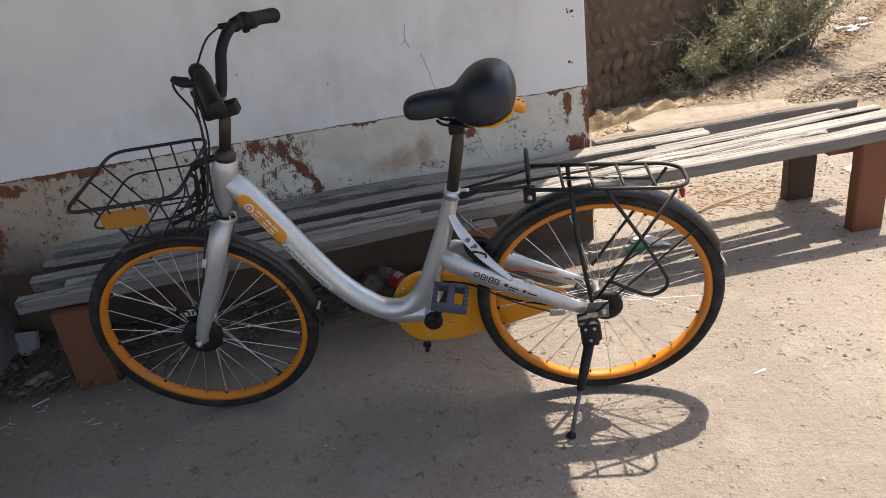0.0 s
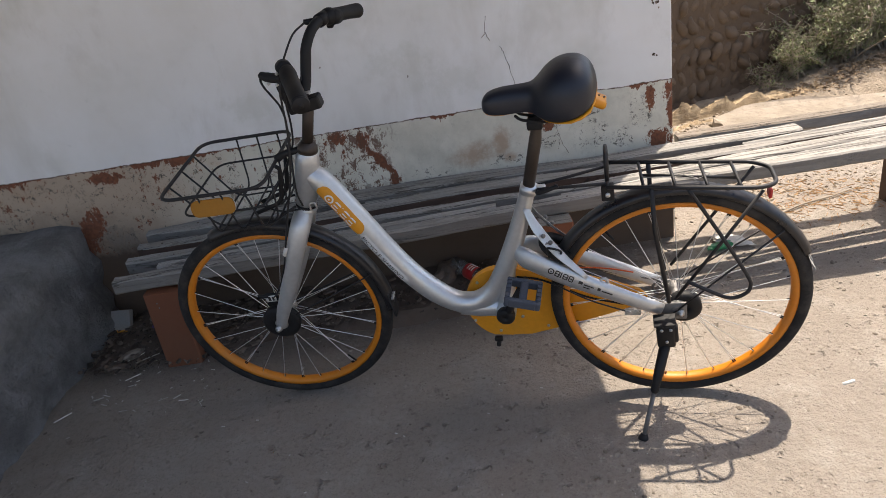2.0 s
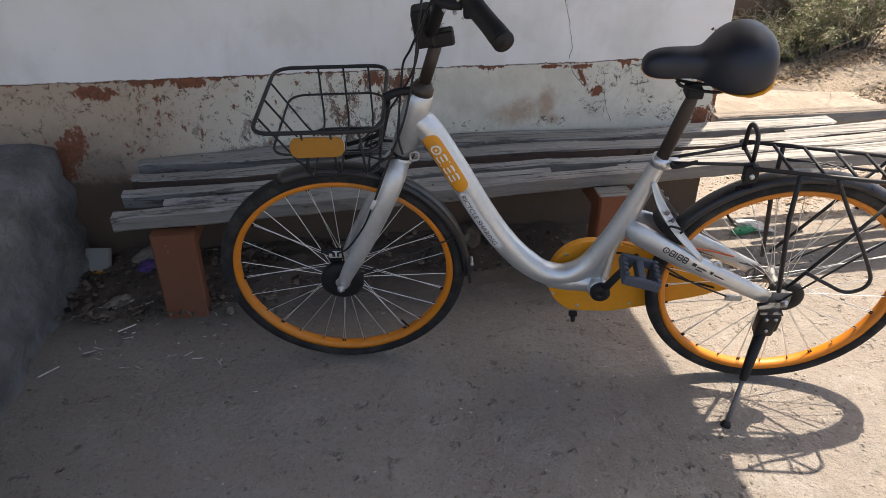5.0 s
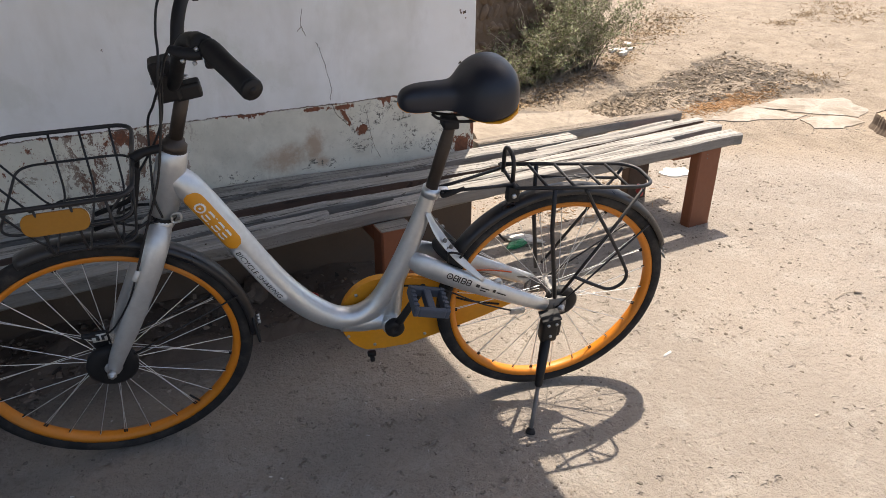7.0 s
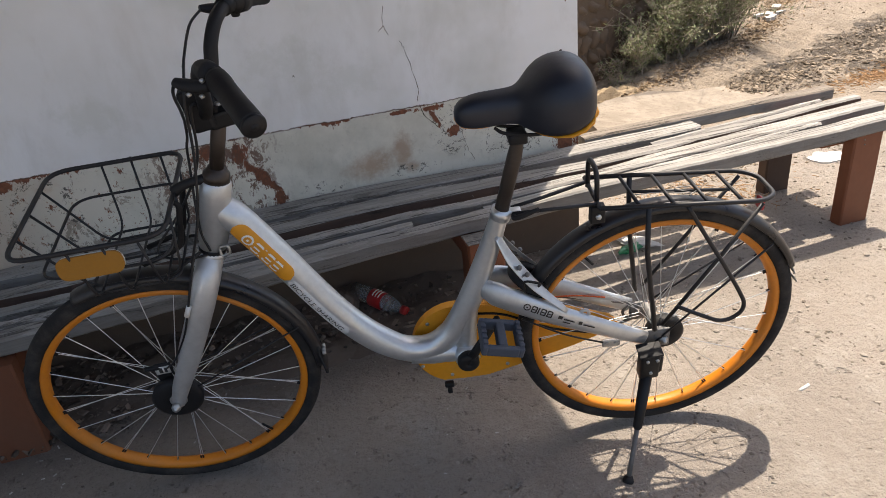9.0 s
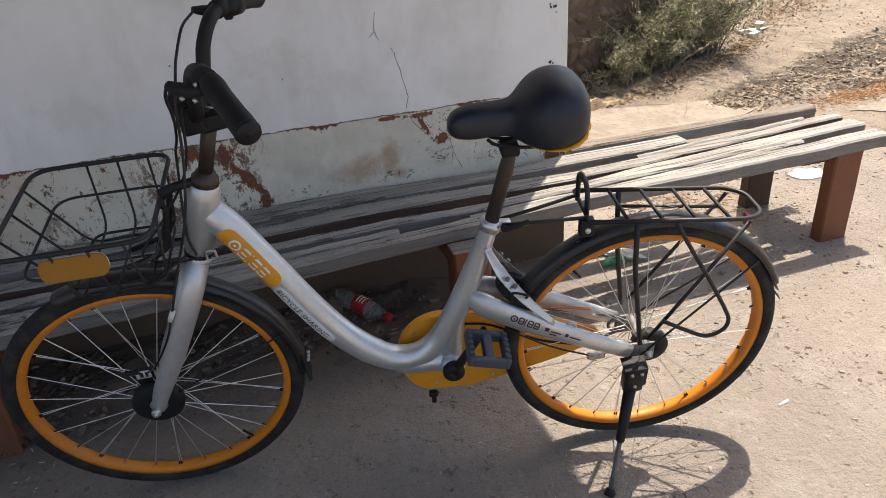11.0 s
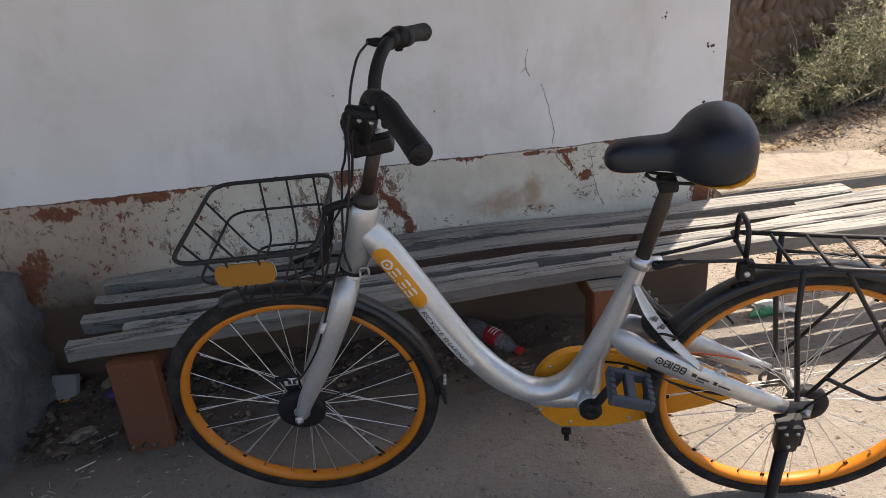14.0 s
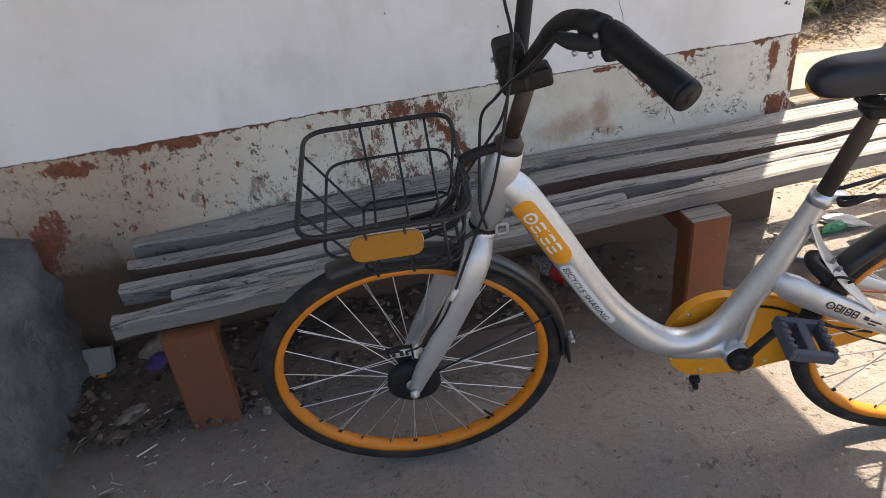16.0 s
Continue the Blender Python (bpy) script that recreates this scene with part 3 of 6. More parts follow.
def wall_marks():
    """Cracks and torn holes in the plaster: thin dark slits."""
    bm = bmesh.new()
    line = [(2.479, 0.985), (2.472, 0.93), (2.486, 0.898), (2.520, 0.873), (2.532, 0.85), (2.563, 0.72), (2.557, 0.672)]
    lines = [line[:3], [(2.474, 0.93), (2.458, 0.912)], line[3:5], line[4:], [(2.560, 0.66), (2.572, 0.625), (2.615, 0.573)], [(2.687, 0.623), (2.698, 0.55), (2.709, 0.491), (2.739, 0.43)], [(2.709, 0.491), (2.700, 0.452)]]
    for pts in lines:
        fine = []
        for (x0, z0), (x1, z1) in zip(pts, pts[1:]):
            for k in range(5):
                t = k / 5
                fine.append((x0 + (x1 - x0) * t + random.uniform(-0.003, 0.003), FACE - 0.0005, z0 + (z1 - z0) * t))
        fine.append((pts[-1][0], FACE - 0.0005, pts[-1][1]))
        sweep(bm, fine, [random.uniform(0.0003, 0.0012) for _ in fine], 5)
    for x, z, s in ((3.088, 0.93, 0.013), (3.083, 0.755, 0.011), (2.925, 1.045, 0.008), (2.17, 0.82, 0.004), (1.86, 0.90, 0.004)):
        for k in range(7):
            c = Vector((x + random.gauss(0, s * 0.6), FACE - 0.0005, z + random.gauss(0, s * 0.7)))
            r = s * random.uniform(0.2, 0.5)
            vs = [bm.verts.new(c + Vector((r * math.cos(a) * random.uniform(0.5, 1.2), 0, r * math.sin(a) * random.uniform(0.5, 1.4)))) for a in np.linspace(0, 5.5, 7)]
            bm.faces.new(vs)
    return part("crack", bm, M["rubbish"], house, "dark cracks and torn holes in the plaster")


wall_marks()


def concrete_ledge():
    """A broken-edged concrete step against the wall."""
    xs = np.linspace(-2.6, 0.77, 46)
    bm = bmesh.new()
    verts = {}
    ys = np.linspace(1.5, FACE - 0.002, 44)
    for i, x in enumerate(xs):
        for j, y in enumerate(ys):
            edge = 0.77 - x
            worn = 0.025 + 0.05 * noise.noise((x * 6, y * 6, 1))
            z = 0.455 + 0.012 * noise.noise((x * 4, y * 4, 2)) + 0.008 * noise.noise((x * 17, y * 17, 2)) - 0.22 * max(0.0, (2.6 - y) / 1.1) ** 2
            z -= max(0.0, worn - edge) ** 1.5 * 4.0
            verts[i, j] = bm.verts.new((x + 0.012 * noise.noise((y * 5, x, 4)), y, max(z, 0.02)))
    for i in range(len(xs) - 1):
        for j in range(len(ys) - 1):
            bm.faces.new((verts[i, j], verts[i + 1, j], verts[i + 1, j + 1], verts[i, j + 1]))
    # the broken right-hand face
    last, rows = len(xs) - 1, 9
    side = {(0, j): verts[last, j] for j in range(len(ys))}
    for k in range(1, rows + 1):
        for j, y in enumerate(ys):
            top = side[0, j].co
            t = k / rows
            bulge = 0.045 * noise.noise((y * 5, t * 3, 9)) + 0.032 * noise.noise((y * 14, t * 7, 9)) + 0.03 * t
            side[k, j] = bm.verts.new((top.x + bulge, y, top.z * (1 - t) - 0.03 * t))
    for k in range(rows):
        for j in range(len(ys) - 1):
            bm.faces.new((side[k, j], side[k + 1, j], side[k + 1, j + 1], side[k, j + 1]))
    # the near end, plain
    low = [bm.verts.new((verts[i, 0].co.x, 1.5, -0.05)) for i in range(len(xs))]
    for i in range(len(xs) - 1):
        bm.faces.new((verts[i, 0], low[i], low[i + 1], verts[i + 1, 0]))
    return tagged(part("concrete_step", bm, M["concrete"], None, "rough grey concrete step with a broken edge"), "", "step", kind="structure")


concrete_ledge()


# ---- bench ----
bench = thing("bench", pose(0, 0, 0), "long weathered grey plank bench on brown painted legs", "bench")


def bench_top(x, y):
    """Height of the seat: it rises to the right and towards the wall."""
    a = (x - 1.0) / 3.2
    back = float(np.interp(x, [1.0, 1.45, 2.2, 2.8, 3.15, 4.2], [0.035, 0.047, 0.036, 0.004, 0.010, -0.006]))
    return 0.345 + 0.066 * min(a, 0.6) / 0.6 + 0.028 * max(0, a - 0.6) + (y - 3.06) / 0.40 * back


def plank(path, drop=0.0, thick=0.048, seed=0, top="timber", side="timber_side"):
    """One rough-sawn plank; path: x and the y of both its edges, from its left end to its right."""
    bm = bmesh.new()
    px, pa, pb = zip(*path)
    x0, x1 = px[0], px[-1]
    n = max(8, int((x1 - x0) / 0.045))
    rings = []
    for k in range(n + 1):
        t = k / n
        x = x0 + (x1 - x0) * t
        a, b = float(np.interp(x, px, pa)), float(np.interp(x, px, pb))
        wa = 0.007 * noise.noise((x * 5, seed, 1)) + 0.006 * noise.noise((x * 17, seed, 2))
        wb = 0.007 * noise.noise((x * 5, seed, 5)) + 0.006 * noise.noise((x * 17, seed, 6))
        a, b = a + wa, b + wb
        za, zb = bench_top(x, a) - drop, bench_top(x, b) - drop
        wz = 0.004 * noise.noise((x * 3, seed, 8))
        e = 0.006
        ex = 0.0
        if k in (0, n):
            ex = (1 if k == 0 else -1) * 0.002
            e = 0.007
        prof = [(a, za - e), (a + e, za), ((a + b) / 2, (za + zb) / 2 - 0.001 + 0.002 * noise.noise((x * 11, seed, 3))), (b - e, zb), (b, zb - e), (b, zb - thick + e), (b - e, zb - thick), (a + e, za - thick), (a, za - thick + e + 0.004 * noise.noise((x * 9, seed, 4)))]
        sl = 0.003 * noise.noise((seed * 3.1, k, 2))
        rings.append([bm.verts.new((x + ex * (1 if i in (0, 4, 5, 8) else 0) + (sl * (i - 4) / 4 if k in (0, n) else 0), yy, zz + wz)) for i, (yy, zz) in enumerate(prof)])
    for p, q in zip(rings, rings[1:]):
        for i in range(len(p)):
            bm.faces.new((p[i], q[i], q[(i + 1) % len(p)], p[(i + 1) % len(p)]))
    bm.faces.new(rings[0])
    bm.faces.new(rings[-1][::-1])
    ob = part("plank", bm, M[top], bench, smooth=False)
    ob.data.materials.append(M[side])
    # faces not turned up take the side timber, with shade in its tone
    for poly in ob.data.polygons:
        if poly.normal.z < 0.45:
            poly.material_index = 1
    return ob


# the five long rows, from the front edge to the wall
plank([(1.030, 3.064, 3.112), (2.40, 3.060, 3.104), (4.245, 3.072, 3.150)], 0.0, 0.050, 0)
plank([(1.030, 3.202, 3.242), (1.40, 3.176, 3.218), (2.40, 3.172, 3.210), (2.72, 3.145, 3.187), (3.05, 3.138, 3.188), (3.40, 3.152, 3.224), (4.272, 3.212, 3.286)], 0.0, 0.050, 1)
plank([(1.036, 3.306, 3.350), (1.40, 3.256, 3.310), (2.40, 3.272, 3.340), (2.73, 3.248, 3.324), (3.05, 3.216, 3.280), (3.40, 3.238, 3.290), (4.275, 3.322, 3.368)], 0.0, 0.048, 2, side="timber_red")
plank([(1.034, 3.416, 3.457), (1.40, 3.366, 3.456), (2.40, 3.376, 3.456), (3.05, 3.352, 3.430), (3.40, 3.350, 3.430), (3.600, 3.366, 3.442)], 0.002, 0.048, 3)
plank([(3.165, 3.456, 3.514), (4.285, 3.464, 3.528)], -0.002, 0.046, 20, top="timber_brown")
# narrow battens laid between them
plank([(1.172, 3.134, 3.170), (1.35, 3.120, 3.156), (2.416, 3.112, 3.148)], 0.003, 0.036, 5)
plank([(2.645, 3.112, 3.136), (3.10, 3.114, 3.130), (3.40, 3.124, 3.144), (3.950, 3.162, 3.188)], 0.003, 0.036, 6)
plank([(3.350, 3.300, 3.320), (4.150, 3.376, 3.406)], 0.004, 0.036, 7)
plank([(1.930, 3.348, 3.366), (2.620, 3.348, 3.368)], 0.012, 0.036, 8)


def nail_head(x, y):
    z = bench_top(x, y)
    part("nail", sweep(bmesh.new(), [(x, y, z - 0.004), (x, y, z + 0.0010)], 0.0034, 7), M["rubbish"], bench, "dark rusted nail head")


for x, y in ((1.12, 3.09), (1.22, 3.20), (1.14, 3.31), (1.25, 3.43), (2.02, 3.09), (1.86, 3.42), (2.56, 3.10), (2.66, 3.09), (2.64, 3.21), (2.70, 3.31)):
    nail_head(x, y)


def bench_leg(x, y, w, d, top, lean, seed, paint="brown"):
    bm = bmesh.new()
    rings = []
    for t in np.linspace(0, 1, 7):
        z = -0.02 + (top + 0.02) * t
        off = lean * (t - 1)
        q = [0.004 * noise.noise((seed, t * 3, i)) for i in range(4)]
        b = 0.006
        pts = [(-w / 2 + b, 0), (w / 2 - b, 0), (w / 2, b), (w / 2, d - b), (w / 2 - b, d), (-w / 2 + b, d), (-w / 2, d - b), (-w / 2, b)]
        rings.append([bm.verts.new((x + px + q[i % 4] * 0.5, y + py + off, z)) for i, (px, py) in enumerate(pts)])
    for p, q in zip(rings, rings[1:]):
        for i in range(8):
            bm.faces.new((p[i], p[(i + 1) % 8], q[(i + 1) % 8], q[i]))
    bm.faces.new(rings[0][::-1])
    bm.faces.new(rings[-1])
    leg = part("leg", bm, M[paint], bench, "brown painted timber leg" if paint == "brown" else "timber leg, its brown darkened for shade", smooth=False)
    for dx, dz in ((-0.022, 0.034), (-0.019, 0.052)) if seed != 1 else ((0.02, 0.05),):
        c = Vector((x + dx, y - 0.002 + lean * -0.1, top - dz))
        part("nail", sweep(bmesh.new(), [c, c + Vector((0, 0.006, 0))], 0.0028, 8), M["dull"], leg)


for k, (x, w, top) in enumerate(((1.207, 0.131, 0.296), (2.60, 0.116, 0.350), (4.125, 0.126, 0.372))):
    bench_leg(x, (3.026, 2.985, 3.115)[k], w, (0.055, 0.078, 0.055)[k], top, (0.012, 0.0, 0.0)[k], k)
    if k == 1:
        bm = bmesh.new()
        box(bm, (x - w / 2 + 0.003, 2.988, top + 0.0002), (x + w / 2 - 0.003, 3.060, top + 0.003), 0.0012)
        part("worn_end", bm, M["timber_side"], bench, "bare grey worn end of a leg", smooth=False)
    if k == 2:
        bench_leg(x - 0.040, 3.485, w, 0.055, top + 0.004, 0.0, k + 5, "dark_leg")
    bm = bmesh.new()
    box(bm, (x - w / 2 + (0.004, 0.004, -0.090)[k], (3.084, 3.064, 3.173)[k], top - 0.062), (x + w / 2 - 0.004, (3.398, 3.398, 3.482)[k], top - 0.004), 0.005)
    part("crossbar", bm, M["brown"], bench, "brown timber crossbar under the planks", smooth=False)


# ---- bicycle ----
# its own frame: x ahead from the rear axle, y to its left, z up; it leans to its left on the stand
bike = thing("bicycle", pose(2.8183, 2.4996, 0.0052, -7.15, 0.2, 166.73) @ pose(0, 0.015, 0.009), "silver step-through share bicycle with orange rims, leaning on its kickstand", "bicycle")
HUB_Z, TYRE_R, BASE = 0.3265, 0.3235, 1.106
AXIS_LOW, AXIS_TOP = Vector((0.925, 0, 0.69)), Vector((0.878, 0, 0.835))
AXIS = (AXIS_TOP - AXIS_LOW).normalized()
BEND = Vector((0, 0.020, 0.011))
STEER = Matrix.Translation(AXIS_LOW) @ Matrix.Rotation(radians(7.0), 4, AXIS) @ Matrix.Translation(-AXIS_LOW)


def bpart(name, bm, material, parent=None, label="", steer=False, smooth=True):
    if steer:
        # the upper bend of the bar sits a little high and towards its left end
        for v in bm.verts:
            v.co += BEND * min(1.0, max(0.0, (v.co.z - 1.00) / 0.06))
        bmesh.ops.transform(bm, matrix=STEER, verts=bm.verts)
    return part(name, bm, M[material], parent or bike, label, smooth)


def wheel(x, z, steer, drum_r, drum_y, label, drum=(0, 0, 0)):
    """Hub, tyre, rim and spokes; the hub is the part that the rest belong to."""
    c = Vector((x, 0, z))
    bm = bmesh.new()
    lathe(bm, [(0.005, -0.062), (0.016, -0.060), (0.024, -0.040), (0.013, -0.030), (0.013, 0.028), (0.024, 0.034), (0.022, 0.050), (0.005, 0.062)], 24, c)
    hub = bpart("wheel", bm, "steel" if steer else "dull", None, label, steer)
    bm = bmesh.new()
    ring = [(TYRE_R - 0.0200 + 0.0200 * math.cos(a) * (1.0 if math.cos(a) > 0 else 0.85), 0.0212 * math.sin(a)) for a in np.linspace(0, 2 * math.pi, 17)[:-1]]
    lathe(bm, ring, 96, c)
    bpart("tyre", bm, "tyre", hub, "worn black rubber tyre", steer)
    bm = bmesh.new()
    ring = [(0.2905, 0.0130), (0.2905, 0.0150), (0.2840, 0.0152), (0.2770, 0.0132), (0.2735, 0.006), (0.2735, -0.006), (0.2770, -0.0132), (0.2840, -0.0152), (0.2905, -0.0150), (0.2905, -0.0130), (0.2830, -0.011), (0.2830, 0.011)]
    lathe(bm, ring, 96, c)
    bpart("rim", bm, "orange", hub, "orange painted rim", steer)
    bm = bmesh.new()
    lathe(bm, [(0.006, drum_y - 0.016), (drum_r * 0.9, drum_y - 0.016), (drum_r, drum_y - 0.010), (drum_r, drum_y + 0.008), (drum_r * 0.85, drum_y + 0.013), (0.006, drum_y + 0.014)], 32, c + Vector(drum))
    bpart("brake_drum", bm, "black", hub, "round black brake drum", steer)
    # spokes: each its own piece on one of two shared meshes
    meshes = []
    for side in (1, -1):
        bm = bmesh.new()
        rod(bm, (0.022, side * 0.032, 0.004), (0.2745 * math.cos(0.42), side * 0.003, 0.2745 * math.sin(0.42)), 0.0010, 5)
        me = bpy.data.meshes.new("spoke")
        bm.to_mesh(me)
        bm.free()
        meshes.append(me)
    bm = rod(bmesh.new(), (0.266 * math.cos(0.42), 0, 0.266 * math.sin(0.42)), (0.2765 * math.cos(0.42), 0, 0.2765 * math.sin(0.42)), 0.0022, 6)
    nipple = bpy.data.meshes.new("nipple")
    bm.to_mesh(nipple)
    bm.free()
    for k in range(36):
        flip = Matrix.Rotation(math.pi, 4, "X") if k % 4 >= 2 else Matrix.Identity(4)
        turn = Matrix.Rotation(-2 * math.pi * (k + 0.3 * (k % 2)) / 36, 4, "Y")
        m = (STEER if steer else Matrix.Identity(4)) @ Matrix.Translation(c) @ turn @ flip
        shared("spoke", meshes[k % 2], M["chrome"], hub, "", m)
        shared("nipple", nipple, M["black"], hub, "", m)
    # valve and wheel reflector dots
    bm = bmesh.new()
    a = -2.2 if steer else 0.9
    v = Vector((math.cos(a), 0, math.sin(a)))
    rod(bm, c + v * 0.240, c + v * 0.274, 0.003, 6)
    bpart("valve", bm, "black", hub, "", steer)
    return hub


wheel(BASE - 0.003, HUB_Z, True, 0.056, 0.038, "front wheel hub of dull steel", (0.002, 0, 0))
back = wheel(-0.014, HUB_Z + 0.007, False, 0.044, 0.030, "rear wheel hub of grimy dark steel", (-0.016, 0, -0.007))


# frame
MAIN = curve([(0.888, 0, 0.776), (0.858, 0, 0.742), (0.804, 0, 0.650), (0.737, 0, 0.528), (0.684, 0, 0.446), (0.620, 0, 0.376), (0.545, 0, 0.332), (0.440, 0, 0.314)], 10)
MAIN_R = [float(r) for r in np.interp(range(len(MAIN)), [0, 8, 50, len(MAIN) - 1], [0.029, 0.0315, 0.0315, 0.025])]
bm = sweep(bmesh.new(), MAIN, MAIN_R, 28, side=(0, 1, 0))
frame_ob = bpart("frame", bm, "silver", None, "silver painted step-through frame")
bm = sweep(bmesh.new(), [AXIS_LOW, AXIS_LOW.lerp(AXIS_TOP, 0.10), AXIS_LOW.lerp(AXIS_TOP, 0.12), AXIS_LOW.lerp(AXIS_TOP, 0.85), AXIS_TOP.copy(), AXIS_TOP + AXIS * 0.006], [0.0275, 0.0275, 0.0305, 0.0315, 0.0285, 0.024], 28)
bpart("head_tube", bm, "silver", frame_ob)
SEAT = curve([(0.332, 0, 0.688), (0.351, 0, 0.628), (0.371, 0, 0.570), (0.401, 0, 0.492), (0.432, 0, 0.425), (0.466, 0, 0.372), (0.515, 0, 0.341), (0.575, 0, 0.346), (0.630, 0, 0.386), (0.676, 0, 0.437)], 8)
bm = sweep(bmesh.new(), SEAT, list(np.interp(range(len(SEAT)), [0, 6, 24, 40, len(SEAT) - 8, len(SEAT) - 1], [0.0185, 0.0200, 0.0265, 0.0290, 0.0308, 0.0295])), 24, side=(0, 1, 0))
bpart("seat_tube", bm, "silver", frame_ob)
bm = lathe(bmesh.new(), [(0.004, -0.042), (0.026, -0.042), (0.028, -0.036), (0.028, 0.036), (0.026, 0.042), (0.004, 0.042)], 28, (0.432, 0, 0.322))
bpart("bottom_bracket", bm, "silver", frame_ob)
bm = sweep(bmesh.new(), curve([(0.408, 0, 0.480), (0.424, 0, 0.420), (0.430, 0, 0.365), (0.432, 0, 0.322)], 5), [0.022, 0.027, 0.028, 0.026], 20, side=(0, 1, 0))
sweep(bm, curve([(0.560, 0, 0.330), (0.505, 0, 0.324), (0.432, 0, 0.320)], 5), [0.028, 0.030, 0.026], 20, side=(0, 1, 0))
bpart("gusset", bm, "silver", frame_ob)
for s in (1, -1):
    line = curve([(0.387, 0.009 * s, 0.507), (0.340, 0.038 * s, 0.492), (0.220, 0.056 * s, 0.434), (0.026, 0.060 * s, 0.340)], 8)
    bm = sweep(bmesh.new(), line, list(np.interp(range(len(line)), [0, 6, 14, len(line) - 1], [0.021, 0.0295, 0.0270, 0.0185])), 20, flat=0.55, side=(0, 1, 0))
    bpart("chain_stay", bm, "silver", frame_ob)
    # thin flat stay from the seat tube down to the chain stay
    line = curve([(0.344, 0.018 * s, 0.640), (0.318, 0.034 * s, 0.585), (0.270, 0.050 * s, 0.520), (0.205, 0.064 * s, 0.452)], 6)
    bm = sweep(bmesh.new(), line, [0.010, 0.0150, 0.0125, 0.006], 12, flat=0.14, side=(-0.78, 0.62 * s, 0))
    stay_plate = bpart("lock_stay", bm, "silver", frame_ob, "flat silver stay plate")
    for x, z in ((0.306, 0.572), (0.290, 0.552), (0.300, 0.548)):
        c = Vector((x, 0.044 * s, z))
        out = Vector((-0.62, 0.78 * s, 0)) * 0.006
        bpart("bolt", sweep(bmesh.new(), [c, c + out], 0.0055, 8), "dull", stay_plate)
    bm = bmesh.new()
    box(bm, (-0.036, 0.050 * s - 0.004, 0.302), (0.027, 0.050 * s + 0.004, 0.354), 0.003)
    bpart("dropout", bm, "dull", frame_ob, "grimy steel dropout plate")
    bm = bmesh.new()
    y0 = 0.070 * s
    sweep(bm, [(-0.020, 0.05 * s, HUB_Z), (-0.020, y0, HUB_Z)], 0.0050, 10)
    sweep(bm, [(-0.020, 0.056 * s, HUB_Z), (-0.020, 0.063 * s, HUB_Z)], 0.0100, 6)
    bpart("axle_nut", bm, "steel", frame_ob)
# lug with a hole on the chain stay
bm = sweep(bmesh.new(), [Vector((0.165 + 0.010 * math.cos(a), 0.056, 0.431 + 0.011 * math.sin(a))) for a in np.linspace(0, 2 * math.pi, 13)[:-1]], 0.004, 6, closed=True)
bpart("lug", bm, "steel", frame_ob)
bm = bmesh.new()
sweep(bm, [(0.335, 0, 0.672), (0.328, 0, 0.695)], 0.0215, 20)
box(bm, (0.290, -0.010, 0.672), (0.318, 0.010, 0.690), 0.003)
bpart("seat_clamp", bm, "silver", frame_ob)
bm = sweep(bmesh.new(), curve([(0.307, 0.012, 0.684), (0.307, 0.026, 0.684), (0.289, 0.030, 0.690), (0.257, 0.028, 0.700)], 5), [0.005, 0.006, 0.006, 0.0045], 8)
bpart("clamp_lever", bm, "black", frame_ob, "black quick-release lever")
bm = bmesh.new()
sweep(bm, [AXIS_LOW - AXIS * 0.008, AXIS_LOW + AXIS * 0.001], 0.0285, 24)
bpart("headset_ring", bm, "black", frame_ob)
bm = sweep(bmesh.new(), rounded([(0.905, 0.026, 0.700), (0.885, 0.030, 0.705), (0.885, 0.030, 0.685), (0.905, 0.028, 0.680)], 0.006, 3, True), 0.0028, 7, closed=True)
bpart("cable_guide", bm, "steel", frame_ob)


def on_main(s, across, lift):
    """A point on the left face of the main tube: metres down its length, across it, and off its surface."""
    k, run = 0, 0.0
    while k < len(MAIN) - 2 and run + (MAIN[k + 1] - MAIN[k]).length < s:
        run += (MAIN[k + 1] - MAIN[k]).length
        k += 1
    d = MAIN[k + 1] - MAIN[k]
    t = (s - run) / d.length
    r = MAIN_R[k] + (MAIN_R[k + 1] - MAIN_R[k]) * t
    tan = (MAIN[min(k + 2, len(MAIN) - 1)] - MAIN[max(k - 1, 0)]).normalized()
    up = Vector((tan.z, 0, -tan.x))
    up = up if up.z > 0 else -up
    a = across / r
    return MAIN[k] + d * t + (r + lift) * (math.cos(a) * Vector((0, 1, 0)) + math.sin(a) * up)


def tube_decal(name, s0, s1, width, middle, material, lift, label):
    """A pill-shaped sticker wrapped on the main tube."""
    bm = bmesh.new()
    n, m, w = 36, 8, width / 2
    rows = []
    for i in range(n + 1):
        s = s0 + (s1 - s0) * i / n
        e = min(s - s0, s1 - s, w)
        half = math.sqrt(max(0.0, w * w - (w - e) ** 2)) + 1e-4
        rows.append([bm.verts.new(on_main(s, middle + half * (2 * j / m - 1), lift)) for j in range(m + 1)])
    for a, b in zip(rows, rows[1:]):
        for j in range(m):
            bm.faces.new((a[j], b[j], b[j + 1], a[j + 1]))
    return bpart(name, bm, material, frame_ob, label)


tube_decal("yellow_sticker", 0.038, 0.205, 0.045, -0.004, "yellow", 0.0006, "yellow pill-shaped sticker")
tube_decal("grey_sticker", 0.207, 0.392, 0.028, -0.010, "grey_ink", 0.0006, "pale grey pill-shaped sticker")


